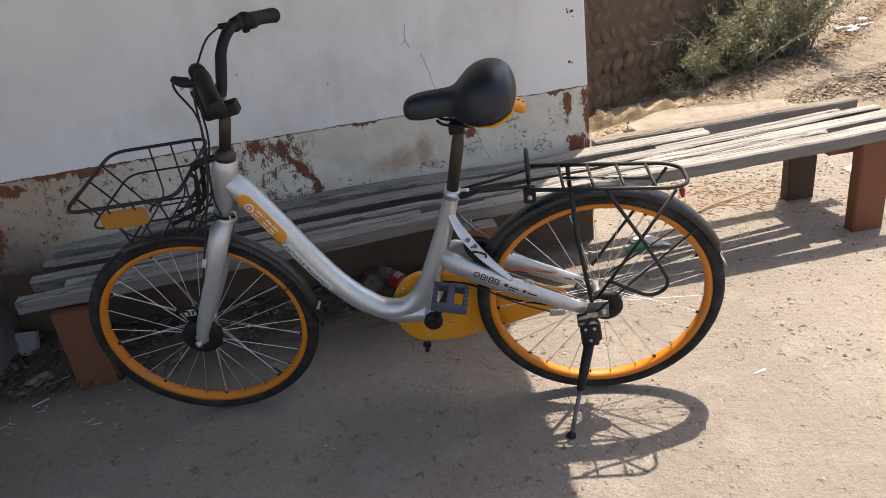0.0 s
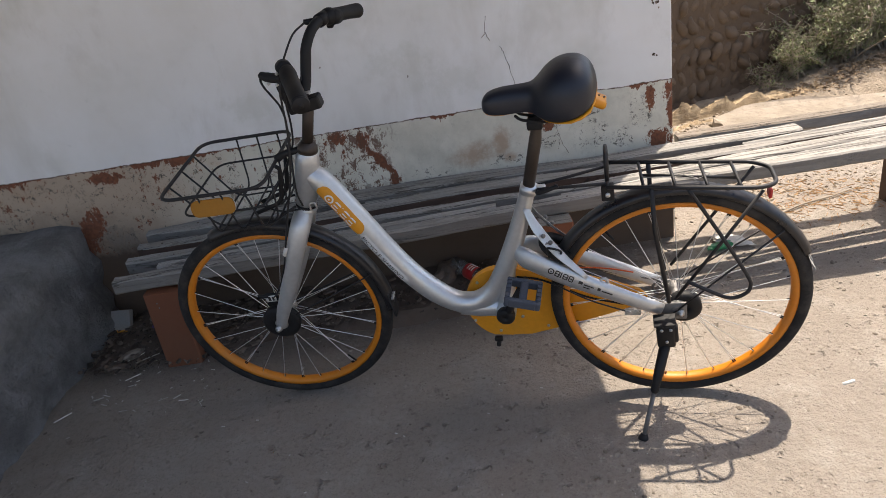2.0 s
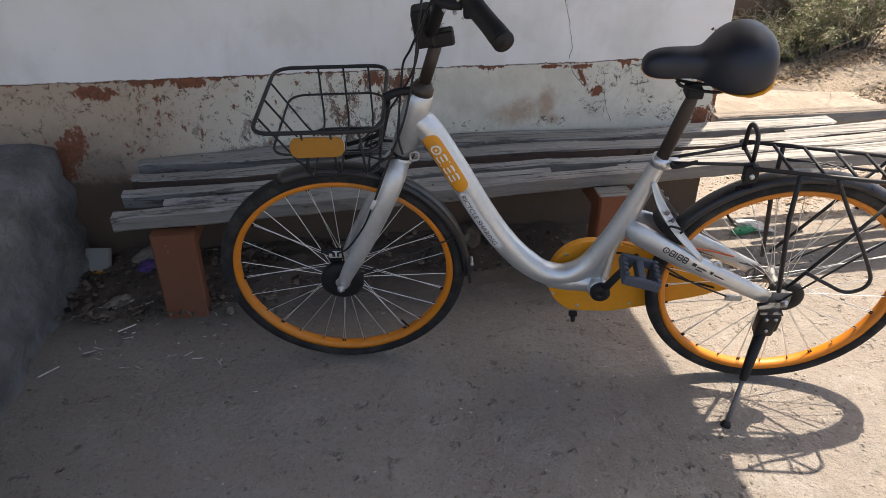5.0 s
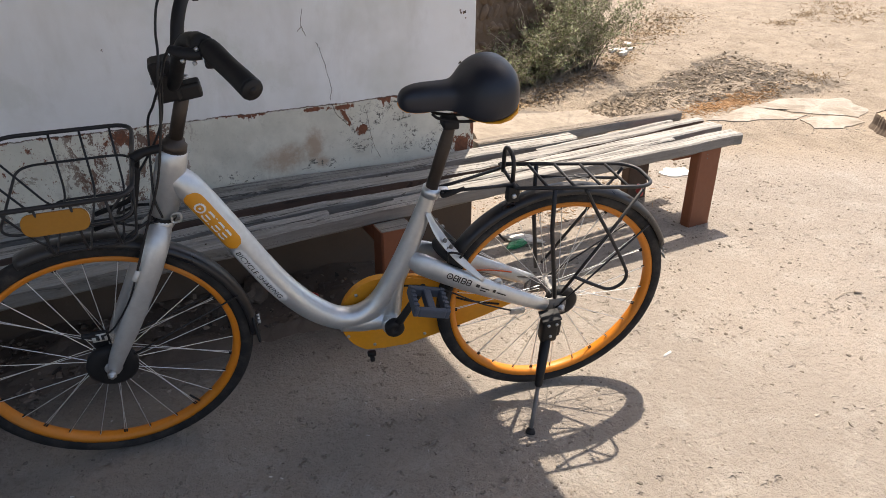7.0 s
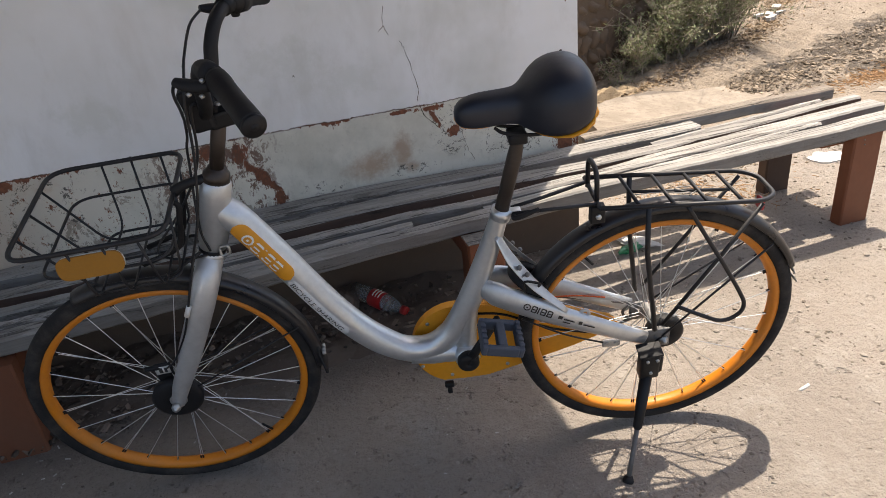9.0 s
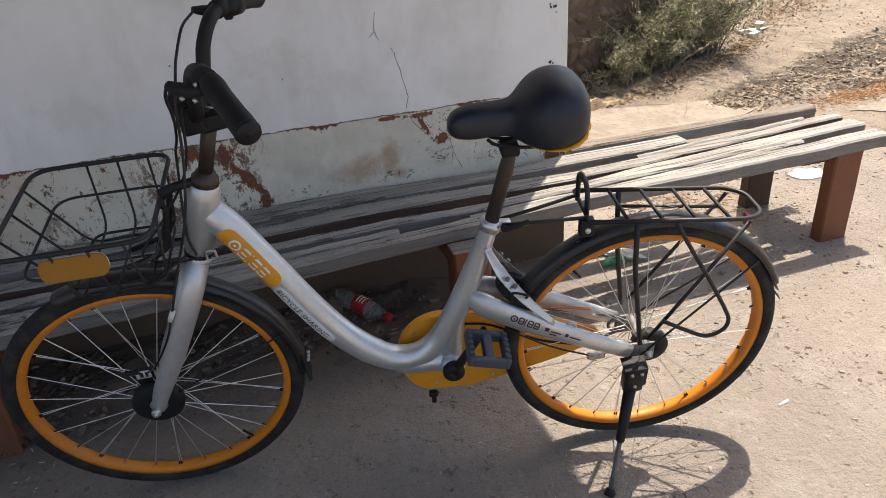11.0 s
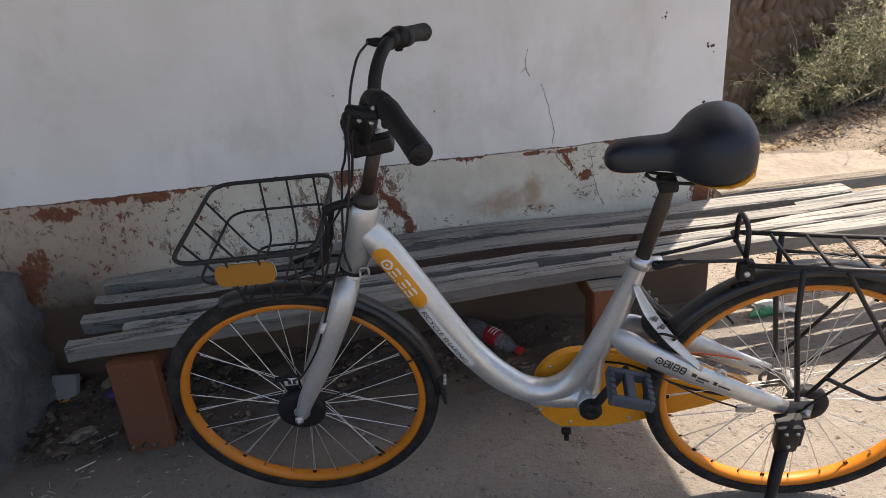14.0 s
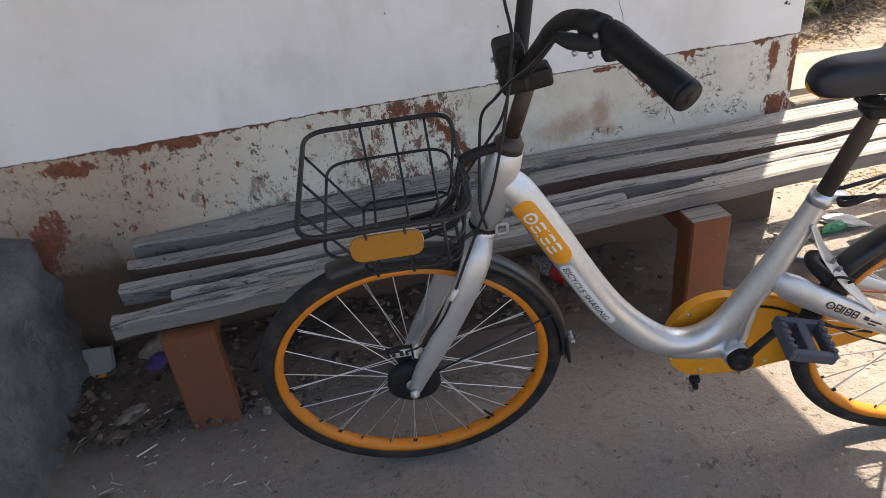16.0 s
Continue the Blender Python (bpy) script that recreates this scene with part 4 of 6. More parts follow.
def wrapped_words(text, s0, length, height, middle, material, parent, name, label):
    data = bpy.data.curves.new(name, "FONT")
    data.body, data.size, data.resolution_u = text, 1.0, 3
    tmp = new(name + "_tmp", data)
    me = bpy.data.meshes.new_from_object(tmp.evaluated_get(bpy.context.evaluated_depsgraph_get()))
    bpy.data.objects.remove(tmp)
    bm = bmesh.new()
    bm.from_mesh(me)
    bpy.data.meshes.remove(me)
    xs = [v.co.x for v in bm.verts]
    top = max(v.co.y for v in bm.verts)
    lo, hi = min(xs), max(xs)
    bmesh.ops.subdivide_edges(bm, edges=bm.edges, cuts=1)
    for v in bm.verts:
        v.co = on_main(s0 + (v.co.x - lo) / (hi - lo) * length, middle + (v.co.y / top - 0.5) * height, 0.0014)
    return bpart(name, bm, material, parent, label, smooth=False)


wrapped_words("BICYCLE SHARING", 0.216, 0.160, 0.0125, -0.010, "black_ink", frame_ob, "words", "small black capital letters")


def mark_shapes(place, size, material, parent, label):
    """The maker's mark as plain shapes: a ring with a dot and four blocks, along place(s, across)."""
    bm = bmesh.new()

    def strip(points, w):
        for a, b in zip(points, points[1:]):
            d = (Vector(b) - Vector(a))
            nrm = Vector((-d.y, d.x)).normalized() * w / 2
            q = [Vector(a) - nrm, Vector(b) - nrm, Vector(b) + nrm, Vector(a) + nrm]
            bm.faces.new([bm.verts.new(place(v.x * size, v.y * size)) for v in q])

    circle = [(0.5 + 0.42 * math.cos(a), 0.42 * math.sin(a)) for a in np.linspace(0, 2 * math.pi, 17)]
    strip(circle, 0.17)
    strip([(0.40, 0), (0.60, 0)], 0.2)
    for x0, w in ((1.22, 0.62), (2.12, 0.0), (2.50, 0.62), (3.42, 0.62)):
        if w:
            strip([(x0, -0.42), (x0 + w, -0.42), (x0 + w, 0.42), (x0, 0.42), (x0, -0.42)], 0.17)
            strip([(x0, 0.0), (x0 + w, 0.0)], 0.15)
        else:
            strip([(x0, -0.5), (x0, 0.5)], 0.18)
    return bpart("mark", bm, material, parent, label, smooth=False)


mark_shapes(lambda s, a: on_main(0.066 + s, -0.004 + a, 0.0014), 0.0255, "white_ink", frame_ob, "white ring and block shapes")
STAY = curve([(0.387, 0.009, 0.507), (0.340, 0.038, 0.492), (0.220, 0.056, 0.434), (0.026, 0.060, 0.340)], 8)


def on_stay(s, a):
    """A point on the outer face of the left chain stay."""
    d0, k = s + 0.074, 0
    while k < len(STAY) - 2 and d0 > (STAY[k + 1] - STAY[k]).length:
        d0 -= (STAY[k + 1] - STAY[k]).length
        k += 1
    d = (STAY[k + 1] - STAY[k]).normalized()
    up = Vector((0, 1, 0)).cross(d)
    up = up if up.z > 0 else -up
    out = d.cross(up)
    out = out if out.y > 0 else -out
    r = float(np.interp(k, [0, 6, 14, len(STAY) - 1], [0.021, 0.0295, 0.0270, 0.0185]))
    return STAY[k] + d * d0 + up * a + out * (0.55 * math.sqrt(max(0.0, r * r - a * a)) + 0.0012)


mark_shapes(lambda s, a: on_stay(0.028 + s, a + 0.006), 0.0165, "black_ink", frame_ob, "black ring and block shapes")
bm = bmesh.new()
for s0, s1, a in ((0.110, 0.120, 0.006), (0.124, 0.150, 0.004), (0.124, 0.142, -0.003), (0.160, 0.168, 0.005), (0.172, 0.200, 0.003)):
    h = 0.004 if s1 - s0 < 0.015 else 0.0016
    bm.faces.new([bm.verts.new(on_stay(s, a + b)) for s, b in ((s0, -h), (s1, -h), (s1, h), (s0, h))])
bpart("small_print", bm, "black_ink", frame_ob, "small black bars", smooth=False)

# chain guard and drive
bm = bmesh.new()
outline = [(0.447 + 0.112 * math.cos(a), 0.296 + 0.122 * math.sin(a)) for a in np.linspace(math.radians(-75), math.radians(105), 24)]
outline += [(0.36, 0.412), (0.26, 0.385), (0.15, 0.352), (0.075, 0.325), (0.055, 0.300), (0.075, 0.278), (0.16, 0.250), (0.28, 0.212), (0.38, 0.184), (0.44, 0.176)]
fa = [bm.verts.new((x, -0.040, z)) for x, z in outline]
fb = [bm.verts.new((x, -0.062, z)) for x, z in outline]
bm.faces.new(fa)
bm.faces.new(fb[::-1])
for i in range(len(fa)):
    j = (i + 1) % len(fa)
    bm.faces.new((fa[i], fb[i], fb[j], fa[j]))
bmesh.ops.bevel(bm, geom=[e for e in bm.edges if len(e.link_faces) == 2 and any(len(fc.verts) > 4 for fc in e.link_faces)], offset=0.006, segments=3, affect="EDGES")
guard = bpart("chain_guard", bm, "yellow", None, "yellow plastic chain guard", smooth=False)
for x, z in ((0.515, 0.375), (0.540, 0.240), (0.40, 0.385), (0.33, 0.215), (0.47, 0.200), (0.40, 0.25)):
    bpart("screw", sweep(bmesh.new(), [(x, -0.042, z), (x, -0.037, z)], 0.0045, 8), "steel", guard)
bm = sweep(bmesh.new(), curve([(0.40, -0.038, 0.39), (0.33, -0.038, 0.375), (0.22, -0.038, 0.315), (0.12, -0.038, 0.285)], 5), 0.003, 6)
bpart("seam", bm, "black", guard)
bm = bmesh.new()
box(bm, (0.468, -0.042, 0.166), (0.492, -0.026, 0.180), 0.004)
box(bm, (0.474, -0.050, 0.156), (0.486, -0.016, 0.170), 0.003)
bpart("guard_bracket", bm, "black", guard)
crank_dir = Vector((-0.074, 0, 0.138)).normalized()
bm = lathe(bmesh.new(), [(0.003, 0.036), (0.023, 0.036), (0.025, 0.042), (0.025, 0.056), (0.021, 0.061), (0.003, 0.061)], 24, (0.430, 0, 0.325))
crank = bpart("crank", bm, "black", None, "black crank with a grey pedal")
for s in (1, -1):
    a = Vector((0.430, 0.052 * s, 0.325))
    b = a + (crank_dir * 0.147 if s > 0 else Vector((0.026, 0, -0.150))) + Vector((0, 0.014 * s, 0))
    bm = sweep(bmesh.new(), [a, a.lerp(b, 0.3), b], [0.013, 0.0105, 0.0095], 10, flat=0.65, side=(0, 1, 0))
    sweep(bm, [b + Vector((0, -0.006 * s, 0)), b + Vector((0, 0.02 * s, 0))], 0.007, 8)
    bpart("crank_arm", bm, "black", crank)
    # pedal: a cage with two openings, turned a little
    m = Matrix.Translation(b + Vector((0, 0.058 * s, 0))) @ Matrix.Rotation(radians(-14), 4, "Y") @ Matrix.Rotation(radians(-4), 4, "X")
    bm = bmesh.new()
    hw, hl, ht = 0.045, 0.045, 0.0125
    box(bm, (-hw, -hl, -ht), (-hw + 0.013, hl, ht), 0.004, m)
    box(bm, (hw - 0.013, -hl, -ht), (hw, hl, ht), 0.004, m)
    box(bm, (-hw + 0.010, -hl, -ht), (hw - 0.010, -hl + 0.013, ht), 0.004, m)
    box(bm, (-hw + 0.010, hl - 0.013, -ht), (hw - 0.010, hl, ht), 0.004, m)
    box(bm, (-0.010, -hl + 0.010, -ht * 0.9), (0.010, hl - 0.010, ht * 0.9), 0.004, m)
    for k in range(5):
        for x in (-hw + 0.0065, hw - 0.0065):
            box(bm, (x - 0.005, -0.036 + 0.016 * k, ht - 0.001), (x + 0.005, -0.029 + 0.016 * k, ht + 0.004), 0.0, m)
    bpart("pedal", bm, "pedal", crank, "dusty grey plastic pedal", smooth=False)
bm = sweep(bmesh.new(), [Vector((0.02 + 0.022 * math.cos(a), -0.052, HUB_Z + 0.022 * math.sin(a))) for a in np.linspace(0, 2 * math.pi, 19)[:-1]], 0.004, 6, closed=True)
rod(bm, (0.02, -0.052, HUB_Z + 0.024), (0.20, -0.052, 0.400), 0.004, 6)
rod(bm, (0.02, -0.052, HUB_Z - 0.024), (0.20, -0.052, 0.232), 0.004, 6)
bpart("chain", bm, "dull", None, "greasy steel chain on its sprocket")
bm = sweep(bmesh.new(), curve([(0.34, -0.020, 0.47), (0.26, -0.030, 0.425), (0.16, -0.040, 0.405), (0.09, -0.045, 0.385)], 6), 0.0020, 7)
bpart("cable", bm, "orange_wire", None, "orange cable along the chain stay")

bm = bmesh.new()
box(bm, (0.076, 0.038, 0.311), (0.118, 0.046, 0.331), 0.003)
for x in (0.086, 0.106):
    sweep(bm, [(x, 0.044, 0.322), (x, 0.050, 0.322)], 0.0055, 8)
bpart("chain_tensioner", bm, "steel", None, "small steel chain tensioner plate", smooth=False)
bm = sweep(bmesh.new(), curve([(0.300, 0.024, 0.410), (0.276, 0.030, 0.399), (0.200, 0.038, 0.358), (0.116, 0.044, 0.326)], 6), 0.0022, 7)
bpart("brake_cable", bm, "wire", None, "thin black cable below the chain stay")

# mudguards
def mudguard(x, z, a0, a1, r, steer, label):
    c = Vector((x, 0, z))
    prof = [(r - 0.010, 0.0265), (r, 0.0240), (r + 0.006, 0.014), (r + 0.008, 0.0), (r + 0.006, -0.014), (r, -0.0240), (r - 0.010, -0.0265), (r - 0.0115, -0.0245), (r - 0.002, -0.0220), (r + 0.004, -0.013), (r + 0.006, 0.0), (r + 0.004, 0.013), (r - 0.002, 0.0220), (r - 0.0115, 0.0245)]
    bm = lathe(bmesh.new(), prof, 44, c, radians(a0), radians(a1))
    return bpart("mudguard", bm, "gloss", None, label, steer)


guard_f = mudguard(BASE - 0.003, HUB_Z, 68, 182, TYRE_R + 0.005, True, "black plastic front mudguard")
bm = bmesh.new()
m = Matrix.Translation((BASE - TYRE_R - 0.012, 0, HUB_Z - 0.005)) @ Matrix.Rotation(radians(6), 4, "Y")
box(bm, (-0.004, -0.028, -0.035), (0.004, 0.028, 0.05), 0.004, m)
bpart("flap", bm, "black", guard_f, "black mud flap", True)
for y in (0.012, 0.0, -0.012):
    bpart("rivet", sweep(bmesh.new(), [(BASE - TYRE_R - 0.016, y + 0.014, HUB_Z + 0.030), (BASE - TYRE_R - 0.024, y + 0.014, HUB_Z + 0.030)], 0.0045, 8), "steel", guard_f, "bright rivet", True)
guard_r = mudguard(-0.014, HUB_Z + 0.007, 26, 156, TYRE_R + 0.005, False, "black plastic rear mudguard")
bm = bmesh.new()
for k in range(7):
    a = radians(136 + 4.6 * k)
    r = TYRE_R + 0.018
    p = Vector((r * math.cos(a), 0, HUB_Z + r * math.sin(a)))
    box(bm, (-0.010, -0.018, -0.0015), (0.010, 0.018, 0.0015), 0.001, Matrix.Translation(p) @ Matrix.Rotation(math.pi / 2 - a + radians(random.uniform(-14, 14)), 4, "Y"))
bpart("torn_strip", bm, "card", guard_r, "torn silver strip on the mudguard's tail", smooth=False)
for s in (1, -1):
    bm = bmesh.new()
    rod(bm, (BASE, 0.045 * s, HUB_Z), (BASE + (TYRE_R + 0.006) * math.cos(radians(158)), 0.026 * s, HUB_Z + (TYRE_R + 0.006) * math.sin(radians(158))), 0.0022, 6)
    bpart("mudguard_stay", bm, "wire", guard_f, "", True)
    bm = bmesh.new()
    rod(bm, (0.0, 0.062 * s, HUB_Z), ((TYRE_R + 0.006) * math.cos(radians(140)), 0.026 * s, HUB_Z + (TYRE_R + 0.006) * math.sin(radians(140))), 0.0026, 6)
    bpart("mudguard_stay", bm, "wire", guard_r)

# fork
bm = bmesh.new()
for s in (1, -1):
    line = curve([(0.936, 0.010 * s, 0.668), (0.950, 0.040 * s, 0.640), (0.975, 0.054 * s, 0.585), (1.030, 0.058 * s, 0.470), (1.082, 0.058 * s, 0.372), (BASE - 0.002, 0.058 * s, HUB_Z - 0.006)], 8)
    sweep(bm, line, list(np.interp(range(len(line)), [0, 8, 16, 30, len(line) - 1], [0.026, 0.0275, 0.0265, 0.0205, 0.0135])), 20, flat=0.72, side=(0, 1, 0))
sweep(bm, [AXIS_LOW - AXIS * 0.040, AXIS_LOW - AXIS * 0.022, AXIS_LOW - AXIS * 0.007], [0.020, 0.027, 0.0285], 24)
fork = bpart("fork", bm, "silver", None, "silver painted front fork", True)
for s in (1, -1):
    bm = sweep(bmesh.new(), [(BASE, 0.055 * s, HUB_Z), (BASE, 0.084 * s, HUB_Z)], 0.005, 10)
    sweep(bm, [(BASE, 0.068 * s, HUB_Z), (BASE, 0.078 * s, HUB_Z)], 0.0105, 6)
    bpart("axle_nut", bm, "steel", fork, "", True)
bm = bmesh.new()
box(bm, (BASE - 0.010, 0.020, HUB_Z + 0.040), (BASE + 0.028, 0.028, HUB_Z + 0.095), 0.003)
sweep(bm, [(BASE + 0.012, 0.024, HUB_Z + 0.085), (BASE + 0.045, 0.030, HUB_Z + 0.092)], 0.006, 8)
bpart("brake_arm", bm, "black", fork, "black brake arm", True)
bm = bmesh.new()
box(bm, (BASE - 0.006, 0.0285, HUB_Z + 0.068), (BASE + 0.026, 0.0295, HUB_Z + 0.090), 0.0)
bpart("white_label", bm, "paper", fork, "small white label", True)
bm = bmesh.new()
for x0, x1, z0, z1 in ((0.0, 0.006, 0.072, 0.086), (0.010, 0.018, 0.072, 0.086)):
    box(bm, (BASE + x0, 0.0296, HUB_Z + z0), (BASE + x1, 0.0300, HUB_Z + z1), 0.0)
bpart("label_print", bm, "black_ink", fork, "", True)

# stem and handlebar
bm = sweep(bmesh.new(), [AXIS_TOP + AXIS * 0.002, AXIS_TOP + AXIS * 0.018, AXIS_TOP + AXIS * 0.022, AXIS_TOP + AXIS * 0.030], [0.0265, 0.0255, 0.0205, 0.0180], 24)
sweep(bm, [AXIS_TOP + AXIS * 0.028, AXIS_TOP + AXIS * 0.150], 0.0140, 18)
bar = bpart("handlebar", bm, "post", None, "black upright handlebar on a dark stem post", True)
top = AXIS_TOP + AXIS * 0.140
bm = bmesh.new()
m = Matrix.Translation(top) @ Matrix.Rotation(radians(8), 4, "Y")
box(bm, (-0.032, -0.019, -0.022), (0.020, 0.019, 0.010), 0.006, m)
box(bm, (0.006, -0.027, -0.016), (0.050, 0.027, 0.064), 0.008, m)
bpart("stem", bm, "black", bar, "black square stem clamp", True, smooth=False)
for dy in (-0.020, 0.020):
    for dz in (-0.014, 0.024):
        p = m @ Vector((0.050, dy, dz * 0.8 + 0.010))
        bpart("bolt", sweep(bmesh.new(), [p, p + Vector((0.004, 0, 0))], 0.004, 8), "steel", bar, "", True)
p = m @ Vector((-0.008, 0, 0.019))
bpart("bolt", sweep(bmesh.new(), [p, p + Vector((0, 0, 0.003))], 0.008, 10), "steel", bar, "", True)
clamp = m @ Vector((0.034, 0, 0.020))
half = [Vector(v) for v in ((0.853, 0.022, 0.984), (0.836, 0.068, 1.040), (0.828, 0.092, 1.070), (0.817, 0.120, 1.094), (0.805, 0.150, 1.106), (0.790, 0.183, 1.108), (0.780, 0.205, 1.103), (0.760, 0.250, 1.092))]
flip = Matrix.Translation((-0.004, 0, -0.006)) @ Matrix.Diagonal((1, -1, 1, 1))
both = [flip @ v for v in half[::-1]] + [clamp] + half
bm = sweep(bmesh.new(), curve(both, 6), 0.0128, 16)
bpart("bar", bm, "black", bar, "", True)
for s in (1, -1):
    f2 = Matrix.Diagonal((1, 1, 1, 1)) if s > 0 else flip
    gp = [Vector((0.784, 0.196, 1.106)), Vector((0.772, 0.228, 1.099)), Vector((0.748, 0.285, 1.086)), Vector((0.735, 0.316, 1.078))]
    pts = curve(gp, 6)
    rad = [0.0165, 0.0185, 0.0175, 0.0175, 0.0185, 0.0185]
    bm = sweep(bmesh.new(), [f2 @ v for v in pts], rad, 18)
    d = (gp[3] - gp[2]).normalized()
    sweep(bm, [f2 @ gp[3], f2 @ (gp[3] + d * 0.005)], [0.0190, 0.0175], 18)
    sweep(bm, [f2 @ (gp[3] + d * 0.004), f2 @ (gp[3] + d * 0.0062)], 0.006, 12)
    bpart("grip", bm, "black", bar, "black rubber grip", True)
    # brake lever: clamp ring, pivot block and blade
    bm = sweep(bmesh.new(), [f2 @ Vector((0.801, 0.164, 1.107)), f2 @ Vector((0.789, 0.190, 1.108))], 0.0170, 16)
    sweep(bm, [f2 @ v for v in curve([(0.796, 0.200, 1.098), (0.812, 0.198, 1.098), (0.830, 0.193, 1.101), (0.845, 0.186, 1.106)], 5)], [0.012, 0.013, 0.0125, 0.008], 12, flat=0.75, side=(0, 0, 1))
    box(bm, (0.776, 0.194, 1.076), (0.794, 0.216, 1.092), 0.005, f2)
    lever = bpart("brake_lever", bm, "black", bar, "black brake lever", True)
    for v in (Vector((0.826, 0.204, 1.088)), Vector((0.802, 0.206, 1.106)), Vector((0.808, 0.208, 1.084))):
        bpart("bolt", sweep(bmesh.new(), [f2 @ v, f2 @ (v + Vector((0.002, 0, 0.005)))], 0.0035, 8), "steel", lever, "", True)
bm = bmesh.new()
bmesh.ops.create_uvsphere(bm, u_segments=20, v_segments=12, radius=0.024, matrix=Matrix.Translation((0.778, -0.200, 1.099)) @ Matrix.Diagonal((1, 1, 0.9, 1)))
sweep(bm, [(0.774, -0.194, 1.098), (0.764, -0.224, 1.091)], 0.020, 16)
bpart("gear_shifter", bm, "black", bar, "round black twist shifter", True)


def cable(name, points, r=0.0026, steer=True, label=""):
    bm = sweep(bmesh.new(), curve(points, 8), r, 7)
    return bpart(name, bm, "wire", None, label, steer)


cable("brake_cable", [(0.845, 0.185, 1.105), (0.855, 0.172, 1.084), (0.866, 0.125, 1.040), (0.882, 0.068, 0.992), (0.897, 0.022, 0.945), (0.912, -0.010, 0.908), (0.919, -0.014, 0.871), (0.928, 0.006, 0.800), (0.933, 0.022, 0.740), (0.925, 0.033, 0.700)], label="black rear brake cable")
cable("brake_cable", [(0.840, -0.184, 1.098), (0.856, -0.120, 1.092), (0.866, -0.045, 1.066), (0.868, 0.020, 1.045), (0.876, 0.055, 1.010), (0.884, 0.058, 0.950), (0.895, 0.060, 0.890), (0.918, 0.067, 0.800), (0.958, 0.070, 0.700), (1.000, 0.072, 0.590)], label="black front brake cable")
cable("gear_cable", [(0.800, -0.175, 1.090), (0.826, -0.100, 1.062), (0.842, -0.050, 1.020), (0.858, 0.006, 1.000), (0.870, 0.046, 1.005), (0.886, 0.030, 0.920), (0.915, 0.000, 0.850), (0.965, 0.000, 0.780), (1.025, 0.020, 0.715), (0.985, 0.030, 0.690), (0.935, 0.030, 0.690)], label="black cable looping under the basket")
cable("brake_cable", [(1.000, 0.072, 0.590), (1.030, 0.066, 0.520), (1.075, 0.050, 0.445), (1.105, 0.030, 0.410)], 0.0022, label="thin cable down the fork")
bm = sweep(bmesh.new(), [(0.994, 0.0715, 0.602), (1.006, 0.0715, 0.578)], 0.0055, 8)
bpart("cable_adjuster", bm, "paper", None, "small white cable adjuster", True)

# basket
RIM_Z, FLOOR_Z, X0, X1, WB = 0.834, 0.698, 0.958, 1.228, 0.158


def ring(z, x0, x1, w, r):
    return rounded([(x0, w, z), (x0, -w, z), (x1, -w, z), (x1, w, z)], r, 6, True)


bm = sweep(bmesh.new(), ring(RIM_Z, X0, X1, WB, 0.045), 0.0046, 10, closed=True)
basket = bpart("basket", bm, "wire", None, "black wire basket", True)
bm = sweep(bmesh.new(), ring(RIM_Z - 0.062, X0 + 0.012, X1 - 0.030, WB - 0.018, 0.045), 0.0029, 8, closed=True)
bpart("hoop", bm, "wire", basket, "", True)
bm = sweep(bmesh.new(), ring(FLOOR_Z, X0 + 0.020, X1 - 0.085, WB - 0.055, 0.03), 0.0029, 8, closed=True)
bpart("hoop", bm, "wire", basket, "", True)
for x in (1.005, 1.065, 1.125):
    line = rounded([(x, WB, RIM_Z), (x - 0.004, WB - 0.030, FLOOR_Z + 0.003), (x - 0.004, -WB + 0.030, FLOOR_Z + 0.003), (x, -WB, RIM_Z)], 0.03, 5)
    bpart("basket_wire", sweep(bmesh.new(), line, 0.0025, 8), "wire", basket, "", True)
for y in (-0.085, 0.0, 0.085):
    line = rounded([(X0, y, RIM_Z), (X0 + 0.018, y, FLOOR_Z - 0.002), (X1 - 0.085, y * 0.9, FLOOR_Z - 0.002), (X1, y, RIM_Z)], 0.03, 5)
    bpart("basket_wire", sweep(bmesh.new(), line, 0.0025, 8), "wire", basket, "", True)
bm = bmesh.new()
m = Matrix.Translation((1.095, WB - 0.004, RIM_Z - 0.036)) @ Matrix.Rotation(radians(-78), 4, "X")
pill(bm, 0.113, 0.043, 0.005, m, 0.017)
bpart("reflector", bm, "amber", basket, "amber pill-shaped plate", True, smooth=False)
bm = bmesh.new()
pill(bm, 0.1145, 0.0445, 0.003, m @ Matrix.Translation((0, 0, -0.002)), 0.020)
bpart("reflector_back", bm, "grey_ink", basket, "pale edge of the plate", True, smooth=False)
bm = bmesh.new()
for y in (0.03, -0.03):
    sweep(bm, rounded([(X0 + 0.004, y, RIM_Z - 0.01), (X0 - 0.006, y, RIM_Z - 0.02), (X0 + 0.02, y, FLOOR_Z + 0.02), (1.06, y, FLOOR_Z - 0.004)], 0.02, 4), 0.006, 8, flat=0.5, side=(0, 1, 0))
sweep(bm, curve([AXIS_TOP + AXIS * 0.010 + Vector((0.012, 0.002, 0)), Vector((0.908, 0.006, 0.846)), Vector((0.935, 0.010, 0.844)), Vector((0.958, 0.012, 0.834))], 5), [0.013, 0.009, 0.009, 0.011], 12)
bpart("basket_bracket", bm, "black", basket, "black bracket to the head tube", True)
